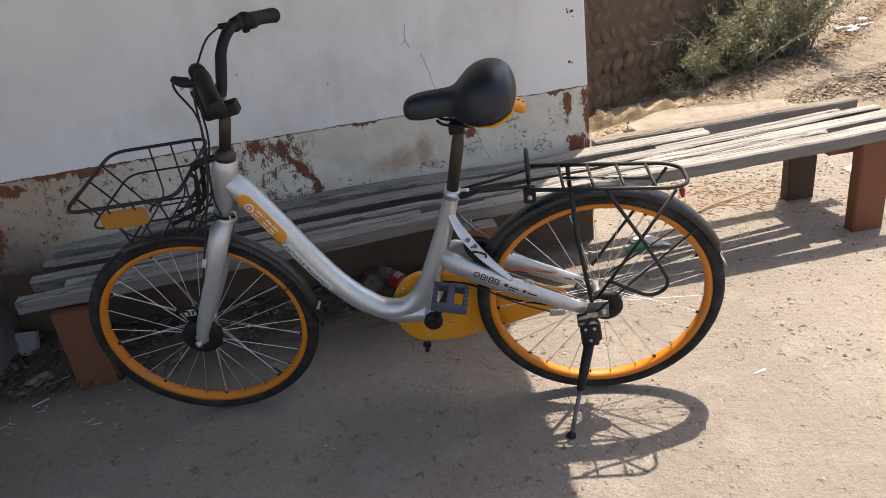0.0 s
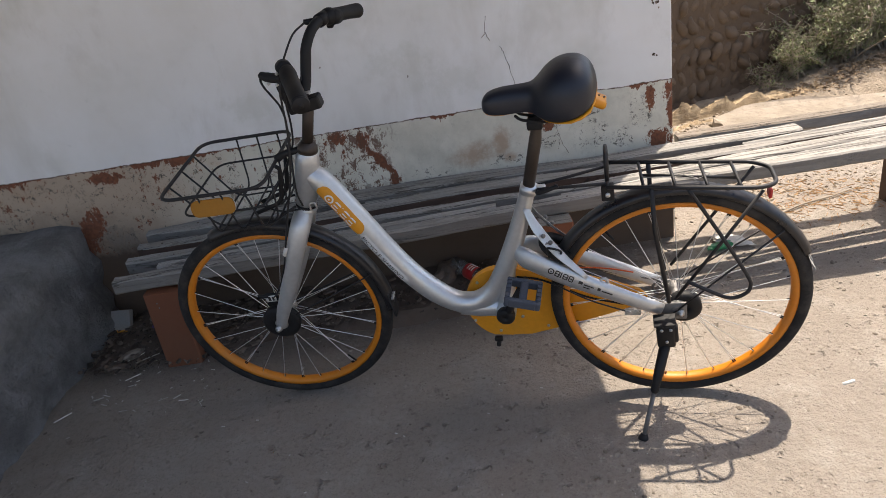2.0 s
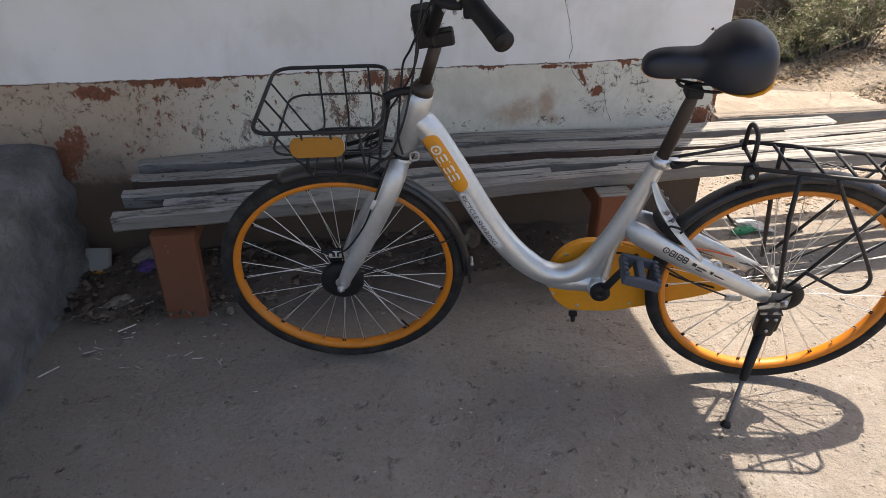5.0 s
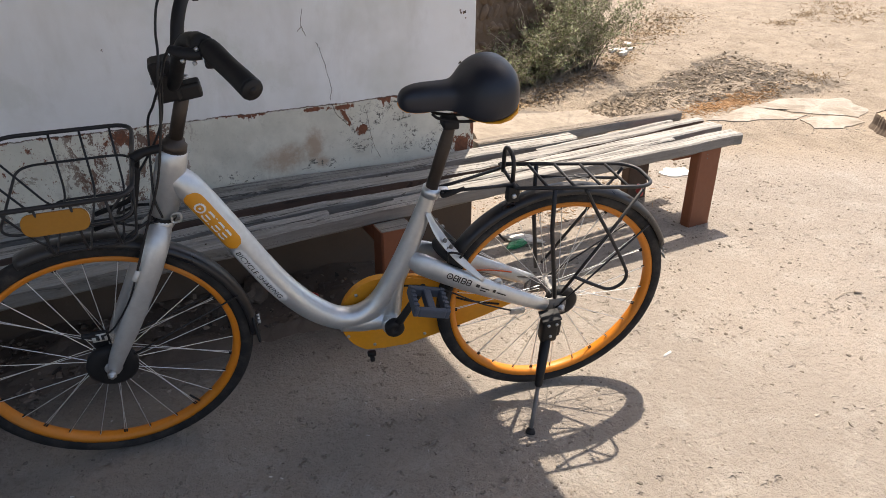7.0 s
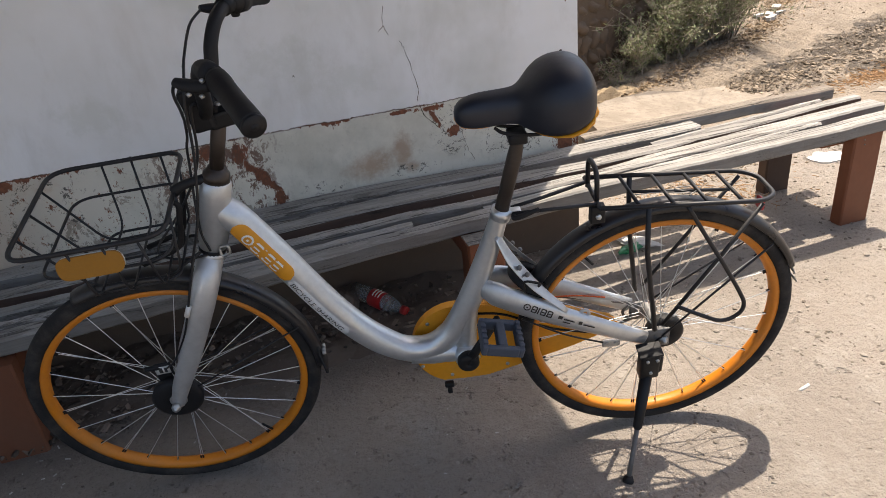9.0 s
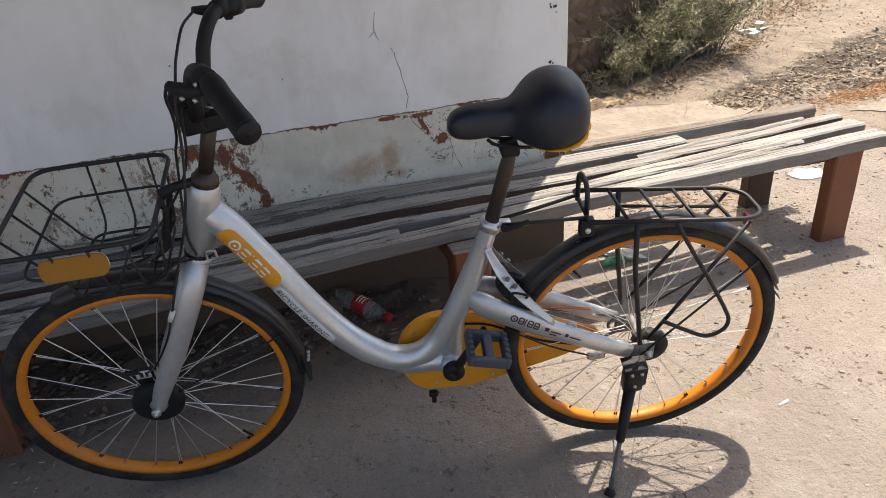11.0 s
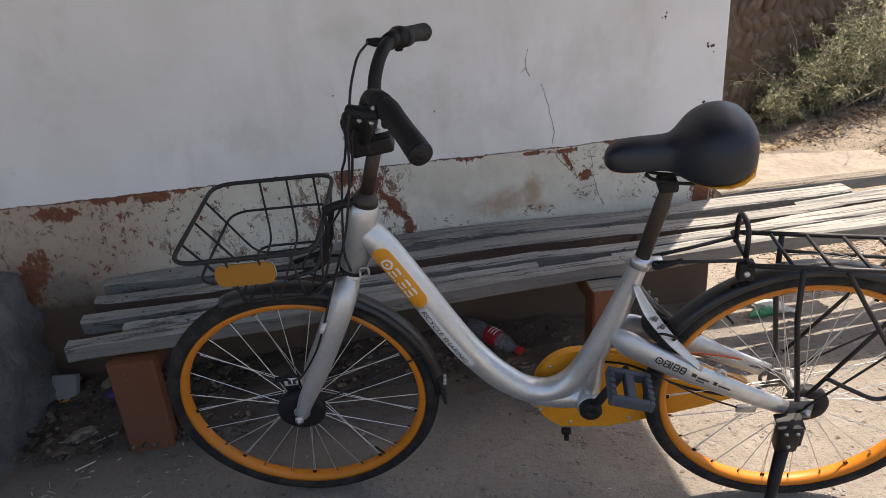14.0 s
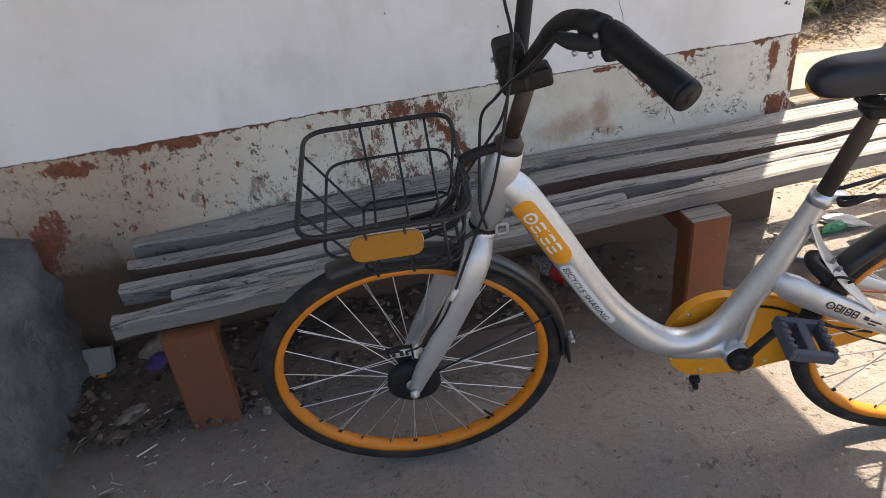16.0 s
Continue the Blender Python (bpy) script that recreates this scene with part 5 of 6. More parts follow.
for s in (1, -1):
    bm = sweep(bmesh.new(), curve([(1.00, 0.07 * s, FLOOR_Z), (1.02, 0.062 * s, 0.67), (0.98, 0.050 * s, 0.69), (0.945, 0.03 * s, 0.70)], 5), 0.0035, 7)
    bpart("basket_strut", bm, "wire", basket, "", True)

# saddle
def saddle_shell(low_only):
    xs = [0.414, 0.410, 0.400, 0.382, 0.362, 0.330, 0.308, 0.294, 0.280, 0.263, 0.240, 0.212, 0.188, 0.169, 0.158, 0.154]
    hw = [0.008, 0.020, 0.029, 0.033, 0.035, 0.036, 0.037, 0.043, 0.063, 0.083, 0.095, 0.098, 0.093, 0.079, 0.052, 0.018]
    tz = [0.923, 0.934, 0.944, 0.950, 0.953, 0.954, 0.955, 0.958, 0.970, 0.988, 1.001, 1.006, 1.002, 0.989, 0.968, 0.948]
    bz = [0.909, 0.903, 0.898, 0.896, 0.896, 0.899, 0.899, 0.896, 0.891, 0.888, 0.887, 0.890, 0.898, 0.908, 0.921, 0.934]
    bm = bmesh.new()
    rows = []
    for x, w, t, b in zip(xs, hw, tz, bz):
        if low_only:
            back_end = min(1.0, max(0.0, (0.235 - x) / 0.07))
            waist = max(0.0, 1 - abs(x - 0.285) / 0.075)
            t, b, w = b + 0.006, b - 0.0015 - 0.007 * back_end + 0.004 * waist, w - 0.004 + 0.002 * back_end
        pts = []
        for a in np.linspace(0, math.pi, 15):
            c, s = math.cos(a), math.sin(a)
            pts.append((math.copysign(abs(c) ** 0.75, c) * w, b + 0.004 + (t - b - 0.004) * s ** 0.62))
        for a in np.linspace(math.pi, 2 * math.pi, 7)[1:-1]:
            pts.append((math.cos(a) * w * 0.94, b + 0.004 * (1 + math.sin(a))))
        rows.append([bm.verts.new((x - 0.006, y, z)) for y, z in pts])
    n = len(rows[0])
    for p, q in zip(rows, rows[1:]):
        for i in range(n):
            bm.faces.new((p[i], p[(i + 1) % n], q[(i + 1) % n], q[i]))
    bm.faces.new(rows[0])
    bm.faces.new(rows[-1][::-1])
    return bm


bm = saddle_shell(False)
saddle = bpart("saddle", bm, "saddle", None, "smooth black padded saddle")
saddle.matrix_basis = pose(0.003, 0.014, 0)
mod = saddle.modifiers.new("round", "SUBSURF")
mod.levels = mod.render_levels = 2
bpart("saddle_base", saddle_shell(True), "yellow", saddle, "yellow saddle base rim")
bm = bmesh.new()
m = Matrix.Translation((0.146, -0.035, 0.884)) @ Matrix.Rotation(radians(-28), 4, "Y")
box(bm, (-0.016, -0.028, -0.010), (0.034, 0.028, 0.010), 0.008, m)
bpart("saddle_tab", bm, "yellow", saddle, "yellow tab with holes behind the saddle")
for i in range(3):
    p = m @ Vector((-0.006 + 0.012 * i, -0.004, 0.0102))
    bpart("hole", sweep(bmesh.new(), [p, p + Vector((0, 0, 0.001))], 0.0035, 8), "black", saddle)
bm = bmesh.new()
for s in (1, -1):
    sweep(bm, curve([(0.335, 0.012 * s, 0.888), (0.315, 0.016 * s, 0.876), (0.25, 0.020 * s, 0.868), (0.21, 0.024 * s, 0.884)], 5), 0.0035, 8)
box(bm, (0.274, -0.022, 0.850), (0.310, 0.022, 0.872), 0.005)
bpart("saddle_rail", bm, "black", saddle)
bm = sweep(bmesh.new(), [(0.338, 0, 0.66), (0.300, 0.009, 0.815), (0.294, 0.011, 0.845), (0.290, 0.013, 0.862)], [0.0150, 0.0150, 0.0125, 0.0105], 20)
post = bpart("seat_post", bm, "post", None, "dark brown scuffed seat post")
for z in (0.800, 0.812):
    t = (z - 0.66) / 0.155
    c = Vector((0.338 - 0.038 * t, 0.009 * t, z))
    bpart("scuff_ring", sweep(bmesh.new(), [c, c + Vector((-0.0004, 0, 0.0012))], 0.0152, 20), "post", post, "scuff ring")

# rack
def rail(points, r=0.0050, closed=False):
    return sweep(bmesh.new(), [Vector(p) + Vector((-0.013, 0, 0)) for p in points], r, 9, closed)


RW = 0.064
deck = rounded([(0.155, RW, 0.706), (-0.176, RW, 0.678), (-0.212, RW * 0.62, 0.674), (-0.212, -RW * 0.62, 0.674), (-0.176, -RW, 0.678), (0.155, -RW, 0.706)], 0.03, 5)
rack = bpart("rack", rail(deck, 0.0050), "wire", None, "black steel luggage rack")
hoop = rounded([(0.155, 0.036, 0.700), (0.156, 0.034, 0.774), (0.156, -0.034, 0.774), (0.155, -0.036, 0.700)], 0.030, 6)
bpart("hoop", rail(hoop, 0.0052), "wire", rack)
bpart("cross_bar", rail([(0.155, RW, 0.706), (0.155, -RW, 0.706)], 0.0045), "wire", rack)
for x in (0.075, 0.005, -0.065, -0.135):
    z = 0.706 - 0.028 * (0.155 - x) / 0.331
    bpart("cross_bar", rail([(x, RW, z), (x + 0.006, -RW, z)], 0.0038), "wire", rack)
bpart("cross_bar", rail([(0.075, 0.0, 0.697), (-0.135, 0.0, 0.673)], 0.0036), "wire", rack)
for s in (1, -1):
    bpart("front_arm", rail([(0.155, 0.045 * s, 0.706), (0.250, 0.025 * s, 0.694), (0.322, 0.012 * s, 0.686)], 0.0040), "wire", rack)
    bpart("rack_stay", rail([(0.058, RW * s, 0.695), (0.052, 0.066 * s, 0.58), (0.022, 0.072 * s, 0.372)], 0.0056), "wire", rack)
    bpart("rack_stay", rail([(-0.180, RW * 0.9 * s, 0.668), (-0.100, 0.066 * s, 0.545), (0.006, 0.072 * s, 0.385)], 0.0042), "wire", rack)
    if s < 0:
        continue
    hook = curve([(-0.022, RW * s, 0.686), (-0.064, 0.067 * s, 0.614), (-0.107, 0.080 * s, 0.542), (-0.148, 0.092 * s, 0.468), (-0.160, 0.095 * s, 0.436), (-0.150, 0.095 * s, 0.410), (-0.115, 0.095 * s, 0.398), (-0.070, 0.089 * s, 0.416), (-0.020, 0.076 * s, 0.438)], 5)
    bpart("side_guard", rail(hook, 0.0046), "wire", rack)
bm = bmesh.new()
box(bm, (0.127, 0.030, 0.662), (0.157, 0.052, 0.702), 0.003)
bpart("rack_plate", bm, "black", rack, smooth=False)
bm = bmesh.new()
sweep(bm, [(0.142, 0.052, 0.680), (0.142, 0.056, 0.680)], 0.006, 10)
bpart("bolt", bm, "chrome", rack)
bm = bmesh.new()
box(bm, (-0.224, -0.014, 0.618), (-0.215, 0.014, 0.644), 0.004)
bpart("tail_reflector", bm, "red", None, "red tail reflector under the rack", smooth=False)
bm = sweep(bmesh.new(), curve([(0.060, 0.02, 0.701), (0.0, 0.012, 0.694), (-0.06, 0.02, 0.688), (-0.03, 0.0, 0.692), (-0.09, -0.01, 0.684), (-0.05, 0.03, 0.690)], 6), 0.0012, 6)
bpart("bent_wire", bm, "dull", rack, "loose bent wire on the rack")

# ring lock on the tyre
bm = bmesh.new()
a0 = radians(28)
c = Vector((0.365 * math.cos(radians(33)), 0, HUB_Z + 0.365 * math.sin(radians(33))))
m = Matrix.Translation(c) @ Matrix.Rotation(radians(-33), 4, "Y")
sweep(bm, [m @ Vector((-0.040 + 0.046 * math.cos(a), 0.040 * math.sin(a), 0.0)) for a in np.linspace(-2.0, 2.0, 18)], 0.013, 10, flat=1.0)
box(bm, (-0.070, 0.022, -0.016), (-0.030, 0.044, 0.016), 0.006, m)
lock = bpart("ring_lock", bm, "black", None, "black ring lock round the rear tyre")
bm = bmesh.new()
box(bm, (-0.062, 0.044, -0.004), (-0.040, 0.046, 0.010), 0.001, m)
bpart("lock_label", bm, "paper", lock, "small white label")
bm = sweep(bmesh.new(), curve([m @ Vector((-0.04, 0.044, 0.01)), m @ Vector((-0.03, 0.060, 0.03)), m @ Vector((0.0, 0.058, 0.02)), m @ Vector((-0.02, 0.046, -0.01))], 5), 0.003, 6)
bpart("key_loop", bm, "black", lock)

# kickstand
bm = bmesh.new()
m = Matrix.Translation((0.019, 0.084, 0.295)) @ Matrix.Rotation(radians(-12), 4, "X") @ Matrix.Rotation(radians(4), 4, "Y")
box(bm, (-0.022, -0.016, -0.060), (0.024, 0.017, 0.030), 0.007, m)
box(bm, (-0.030, -0.011, -0.045), (0.010, 0.014, 0.018), 0.007, m)
stand = bpart("kickstand", bm, "black", None, "black folding kickstand")
foot = Vector((0.088, 0.205, 0.0195))
knee = m @ Vector((0.002, 0.0, -0.050))
bm = sweep(bmesh.new(), [knee, knee.lerp(foot, 0.30), knee.lerp(foot, 0.50), knee.lerp(foot, 0.52)], [0.0145, 0.0130, 0.0105, 0.0070], 12)
bpart("stand_leg", bm, "black", stand)
bpart("stand_rod", rod(bmesh.new(), knee.lerp(foot, 0.50), foot, 0.0058, 10), "dull", stand, "thin grimy steel rod")
d = (foot - knee).normalized()
bm = sweep(bmesh.new(), [foot - d * 0.016, foot - d * 0.006, foot], [0.009, 0.0135, 0.0135], 12)
bpart("stand_foot", bm, "black", stand, "black rubber foot")
for v in (Vector((0.0, 0.018, -0.030)), Vector((0.010, 0.018, 0.018)), Vector((-0.012, 0.018, 0.018))):
    p = m @ v
    bpart("bolt", sweep(bmesh.new(), [p - Vector((0, 0.003, 0)), p + Vector((0, 0.003, 0))], 0.0042, 8), "steel", stand)
bm = bmesh.new()
box(bm, (-0.026, -0.022, 0.030), (0.028, 0.017, 0.035), 0.001, m)
bpart("stand_plate", bm, "black", stand)


# ---- stone wall behind the house ----
def stone_line(x):
    return 5.20 + 0.40 * (x - 3.6)


WALL_TURN = math.atan(0.40)
WALL_AT = pose(3.16, stone_line(3.16), 0, 0, 0, math.degrees(WALL_TURN))
bm = bmesh.new()
rows = []
for i, s in enumerate(np.linspace(0, 2.75, 28)):
    top = 1.28 + 0.05 * noise.noise((s * 2, 0, 3))
    rows.append([bm.verts.new((s, 0.02 * noise.noise((s * 4, z * 4, 1)), z)) for z in np.linspace(-0.3, top, 14)] + [bm.verts.new((s, 0.42, z)) for z in (top - 0.02, -0.3)])
for a, b in zip(rows, rows[1:]):
    for i in range(len(a)):
        bm.faces.new((a[i], b[i], b[(i + 1) % len(a)], a[(i + 1) % len(a)]))
bm.faces.new(rows[0])
bm.faces.new(rows[-1][::-1])
rubble_wall = part("wall_stone", bm, M["mud"], None, "low brown wall of cobbles laid slanting in mud")
rubble_wall.matrix_basis = WALL_AT
tagged(rubble_wall, "", "wall", kind="structure")


def lump(seed, sx, sy, sz, sub=2, rough=0.22):
    """A small uneven stone."""
    bm = bmesh.new()
    bmesh.ops.create_icosphere(bm, subdivisions=sub, radius=1.0)
    for v in bm.verts:
        v.co *= 1 + rough * noise.noise(v.co * 1.3 + Vector((seed * 7.3, 0, 0))) + 0.5 * rough * noise.noise(v.co * 3.1 + Vector((0, seed * 5.1, 0)))
        v.co = Vector((v.co.x * sx, v.co.y * sy, v.co.z * sz))
    return bm


cobbles = []
for k in range(8):
    bm = lump(k, random.uniform(0.058, 0.072), 0.050, random.uniform(0.034, 0.043), 2, 0.45)
    me = bpy.data.meshes.new("cobble")
    for fc in bm.faces:
        fc.smooth = True
    bm.to_mesh(me)
    bm.free()
    cobbles.append(me)
rnd = random.Random(4)
laid, z, row = [], -0.02, 0
while z < 1.24:
    s = 0.03 + rnd.uniform(0, 0.06)
    lean = (58, -52, 54, -58, 20)[row % 5]
    while s < 2.70:
        m = pose(s, 0.024 + rnd.uniform(-0.014, 0.016), z + rnd.uniform(-0.010, 0.010), rnd.uniform(-14, 14), lean + rnd.uniform(-10, 10), rnd.uniform(-14, 14))
        laid.append((s, rnd.randrange(8), m))
        s += rnd.uniform(0.072, 0.098) if abs(lean) > 30 else rnd.uniform(0.105, 0.135)
    z += 0.104
    row += 1
laid.sort(key=lambda v: v[0])
for s, kind, m in laid[:300]:
    shared("cobble", cobbles[kind], M["stone"], rubble_wall, "", m)
# those farther along, behind the bush, in one mesh
rest = bmesh.new()
for s, kind, m in laid[300:]:
    one = cobbles[kind].copy()
    one.transform(m)
    rest.from_mesh(one)
    bpy.data.meshes.remove(one)
tagged(part("cobble_courses", rest, M["stone"], rubble_wall), kind="stuff")


# ---- loose stuff on the ground ----
def scatter(name, shapes, material, label, category):
    """Many small solids joined in one mesh. shapes: (matrix, kind); kind: stone, sliver or leaf."""
    ico = [(0, 0, 1), (0.89, 0, 0.45), (0.28, 0.85, 0.45), (-0.72, 0.53, 0.45), (-0.72, -0.53, 0.45), (0.28, -0.85, 0.45), (0.72, 0.53, -0.45), (-0.28, 0.85, -0.45), (-0.89, 0, -0.45), (-0.28, -0.85, -0.45), (0.72, -0.53, -0.45), (0, 0, -1)]
    icof = [(0, 1, 2), (0, 2, 3), (0, 3, 4), (0, 4, 5), (0, 5, 1), (1, 6, 2), (2, 7, 3), (3, 8, 4), (4, 9, 5), (5, 10, 1), (6, 7, 2), (7, 8, 3), (8, 9, 4), (9, 10, 5), (10, 6, 1), (11, 7, 6), (11, 8, 7), (11, 9, 8), (11, 10, 9), (11, 6, 10)]
    slab_v = [(-1, -1, -1), (1, -1, -1), (1, 1, -1), (-1, 1, -1), (-1, -0.7, 1), (1, -0.7, 1), (1, 0.7, 1), (-1, 0.7, 1)]
    slab_f = [(3, 2, 1, 0), (4, 5, 6, 7), (0, 1, 5, 4), (1, 2, 6, 5), (2, 3, 7, 6), (3, 0, 4, 7)]
    leaf_v = [(-1, 0, 0), (-0.2, -0.45, 0.12), (1, 0, 0), (-0.2, 0.45, 0.12)]
    leaf_f = [(0, 1, 2), (0, 2, 3)]
    kinds = {"stone": (ico, icof), "sliver": (slab_v, slab_f), "leaf": (leaf_v, leaf_f)}
    verts, faces = [], []
    for m, kind in shapes:
        vs, fs = kinds[kind]
        base = len(verts)
        for v in vs:
            w = Vector(v)
            if kind == "stone":
                w *= rnd.uniform(0.75, 1.2)
            verts.append(tuple(m @ w))
        faces += [tuple(base + i for i in fc) for fc in fs]
    me = bpy.data.meshes.new(name)
    me.from_pydata(verts, [], faces)
    return tagged(shared(name, me, material, None, label), "", category, kind="stuff")


def lying(x, y, sx, sy, sz, lift=0.4, tilt=12):
    return pose(x, y, bank_height(x, y) + sz * lift, rnd.uniform(-tilt, tilt), rnd.uniform(-tilt, tilt), rnd.uniform(0, 360)) @ Matrix.Diagonal((sx, sy, sz, 1))


def litter_line(x):
    """Where the ground below the bush meets the bare bank."""
    return float(np.interp(x, [4.0, 4.4, 4.75, 5.2, 5.5, 6.0, 6.4, 7.2], [5.05, 5.15, 5.24, 5.42, 5.53, 5.88, 6.30, 6.90]))


bits = []
for k in range(6500):
    x, y = rnd.uniform(0.7, 6.6), rnd.uniform(1.7, 4.6)
    s = 0.0012 + 0.0050 * rnd.random() ** 5
    bits.append((lying(x, y, s * 1.4, s, s * 0.45), "stone"))
for k in range(260):
    x, y = 3.7 + rnd.gauss(0, 0.55), 3.35 + rnd.gauss(0, 0.35)
    s = 0.002 + 0.007 * rnd.random() ** 3
    bits.append((lying(x, y, s * 1.3, s, s * 0.7), "stone"))
for k in range(3200):
    x, y = rnd.uniform(0.9, 5.6), rnd.uniform(1.7, 4.4)
    s = 0.0018 + 0.0045 * rnd.random() ** 4
    bits.append((lying(x, y, s, s * rnd.uniform(0.3, 0.8), s * 0.25, 0.5, 16), "sliver"))
# coarser crumbs lie in loose clusters
for k in range(260):
    cx, cy = rnd.uniform(1.9, 6.2), rnd.uniform(1.7, 4.6)
    if cx < 2.6 and cy > 2.3:
        continue
    for j in range(rnd.randint(3, 15)):
        s = 0.0025 + 0.0048 * rnd.random() ** 2
        bits.append((lying(cx + rnd.gauss(0, 0.055), cy + rnd.gauss(0, 0.045), s * rnd.uniform(1.1, 1.8), s, s * rnd.uniform(0.45, 0.75), 0.25, 25), "stone"))
scatter("gravel", bits, M["pebble"], "fine loose grit and pebbles on packed earth", "gravel")

clods = []
for k in range(5200):
    t = rnd.random()
    x = 4.40 + 2.6 * t ** 1.2
    lo, hi = 4.70 - 0.12 * (x - 4.45), 4.72 + 0.36 * (x - 4.45)
    y = lo + (hi - lo) * min(1.1, max(-0.1, rnd.gauss(0.45, 0.26))) + rnd.gauss(0, 0.03)
    s = 0.002 + 0.013 * rnd.random() ** 5
    if rnd.random() < 0.12:
        clods.append((lying(x, y, s * 3.0, s * 0.5, s * 0.3, 0.8, 30), "sliver"))
    else:
        clods.append((lying(x, y, s * 1.5, s, s * 0.7, 0.3, 30), "stone"))
for k in range(500):
    x, y = 3.85 + rnd.gauss(0, 0.3), 4.88 + rnd.gauss(0, 0.13)
    y += 0.35 * (x - 3.92)
    s = 0.003 + 0.012 * rnd.random() ** 3
    clods.append((lying(x, y, s * 1.3, s, s * 0.8, 0.3, 30), "stone"))
for k in range(2200):
    x = rnd.uniform(4.3, 8.4)
    y = rnd.uniform(4.6, 7.2)
    s = 0.0018 + 0.009 * rnd.random() ** 5
    clods.append((lying(x, y, s * 1.3, s, s * 0.8, 0.3, 30), "stone"))
for k in range(260):
    t = rnd.random()
    x = 4.30 + 2.2 * t
    y = litter_line(x) + rnd.gauss(-0.03, 0.06)
    s = 0.004 + 0.012 * rnd.random() ** 3
    clods.append((lying(x, y, s * 1.3, s, s * 0.7, 0.3, 30), "stone"))
for k in range(700):
    x, y = 3.85 + rnd.gauss(0, 0.38), 3.78 + rnd.gauss(0, 0.13)
    s = 0.002 + 0.007 * rnd.random() ** 3
    clods.append((lying(x, y, s * 1.4, s, s * 0.7, 0.3, 30), "stone"))
scatter("clods", clods, M["clod"], "dry brown earth clods along the bank", "earth")

straw = []
for k in range(1500):
    x = 5.80 + rnd.gauss(0, 0.25)
    y = 4.50 + 0.10 * (x - 5.8) + rnd.gauss(0, 0.055)
    straw.append((lying(x, y, rnd.uniform(0.006, 0.026), 0.0015, 0.0012, 2, 16), "sliver"))
for k in range(360):
    x, y = 3.80 + rnd.gauss(0, 0.20), 3.62 + rnd.gauss(0, 0.13)
    straw.append((lying(x, y, rnd.uniform(0.006, 0.028), 0.0012, 0.0010, 2, 14), "sliver"))
scatter("straw", straw, M["straw"], "pale dry straw and splinters on the ground", "straw")

chips = []
for k in range(70):
    x, y = rnd.uniform(0.82, 1.35), rnd.uniform(2.75, 3.4)
    chips.append((lying(x, y, 0.003 + 0.016 * rnd.random() ** 2, rnd.uniform(0.0008, 0.0022), 0.001, 2, 14), "sliver"))
for k in range(75):
    x, y = rnd.uniform(0.8, 2.7), rnd.uniform(1.8, 2.95)
    chips.append((lying(x, y, 0.001 + 0.006 * rnd.random() ** 2, rnd.uniform(0.0006, 0.0018), 0.0008, 1, 5), "sliver"))
for x, y, turn, half in ((1.03, 2.97, 25, 0.028), (1.00, 3.12, 32, 0.050), (1.04, 3.09, 20, 0.045), (0.86, 2.78, 35, 0.030), (0.95, 2.86, 10, 0.018)):
    chips.append((pose(x, y, 0.010, 0, -6, turn) @ Matrix.Diagonal((half, 0.002, 0.0014, 1)), "sliver"))
scatter("splinters", chips, M["splinter"], "pale wood splinters and white slivers on the shaded ground", "splinters")

mound = bmesh.new()
grid = {}
for i in range(90):
    t = i / 89
    for j in range(30):
        v = -0.20 + 0.42 * j / 29
        x = 3.42 + 1.05 * t + 0.02 * noise.noise((t * 9, v * 9, 4))
        crest = 0.125 * (1 - t) ** 0.6 * min(1.0, t / 0.08) * (1 + 0.5 * noise.noise((t * 9, 0, 6)))
        side = max(0.0, 1 - abs(v) / (0.03 if v < 0 else 0.22))
        side = min(1.0, side + 0.25 * max(0.0, 1 - abs(v + 0.12) / 0.06) * (1 + noise.noise((t * 14, v * 14, 2))))
        z = crest * side * (1 + 0.35 * noise.noise((t * 22, v * 22, 1))) + 0.012 * noise.noise((t * 45, v * 45, 8)) * (side > 0.02)
        y = 4.86 + 0.30 * t + v
        grid[i, j] = mound.verts.new((x, y, bank_height(x, y) - 0.012 + z))
for i in range(89):
    for j in range(29):
        mound.faces.new((grid[i, j], grid[i + 1, j], grid[i + 1, j + 1], grid[i, j + 1]))
tagged(part("earth_mound", mound, M["crusty"], None, "crusty ridge of dry mud at the foot of the stone wall", smooth=False), "", "earth", kind="stuff")

weeds = []
for cx, cy, spread, many in ((8.35, 6.15, 0.13, 110), (9.0, 6.36, 0.10, 90), (9.3, 5.96, 0.30, 240), (9.6, 6.5, 0.25, 160), (6.85, 4.60, 0.15, 70)):
    for k in range(many):
        x, y = cx + rnd.gauss(0, spread), cy + rnd.gauss(0, spread * 0.5)
        weeds.append((pose(x, y, bank_height(x, y) + 0.02, rnd.uniform(-40, 40), rnd.uniform(-60, 20), rnd.uniform(0, 360)) @ Matrix.Diagonal((rnd.uniform(0.010, 0.034), 0.0020, 0.0016, 1)), "sliver"))
scatter("dry_weeds", weeds, M["dead_leaf"], "low dry weeds and stalks on the bare earth", "weeds")

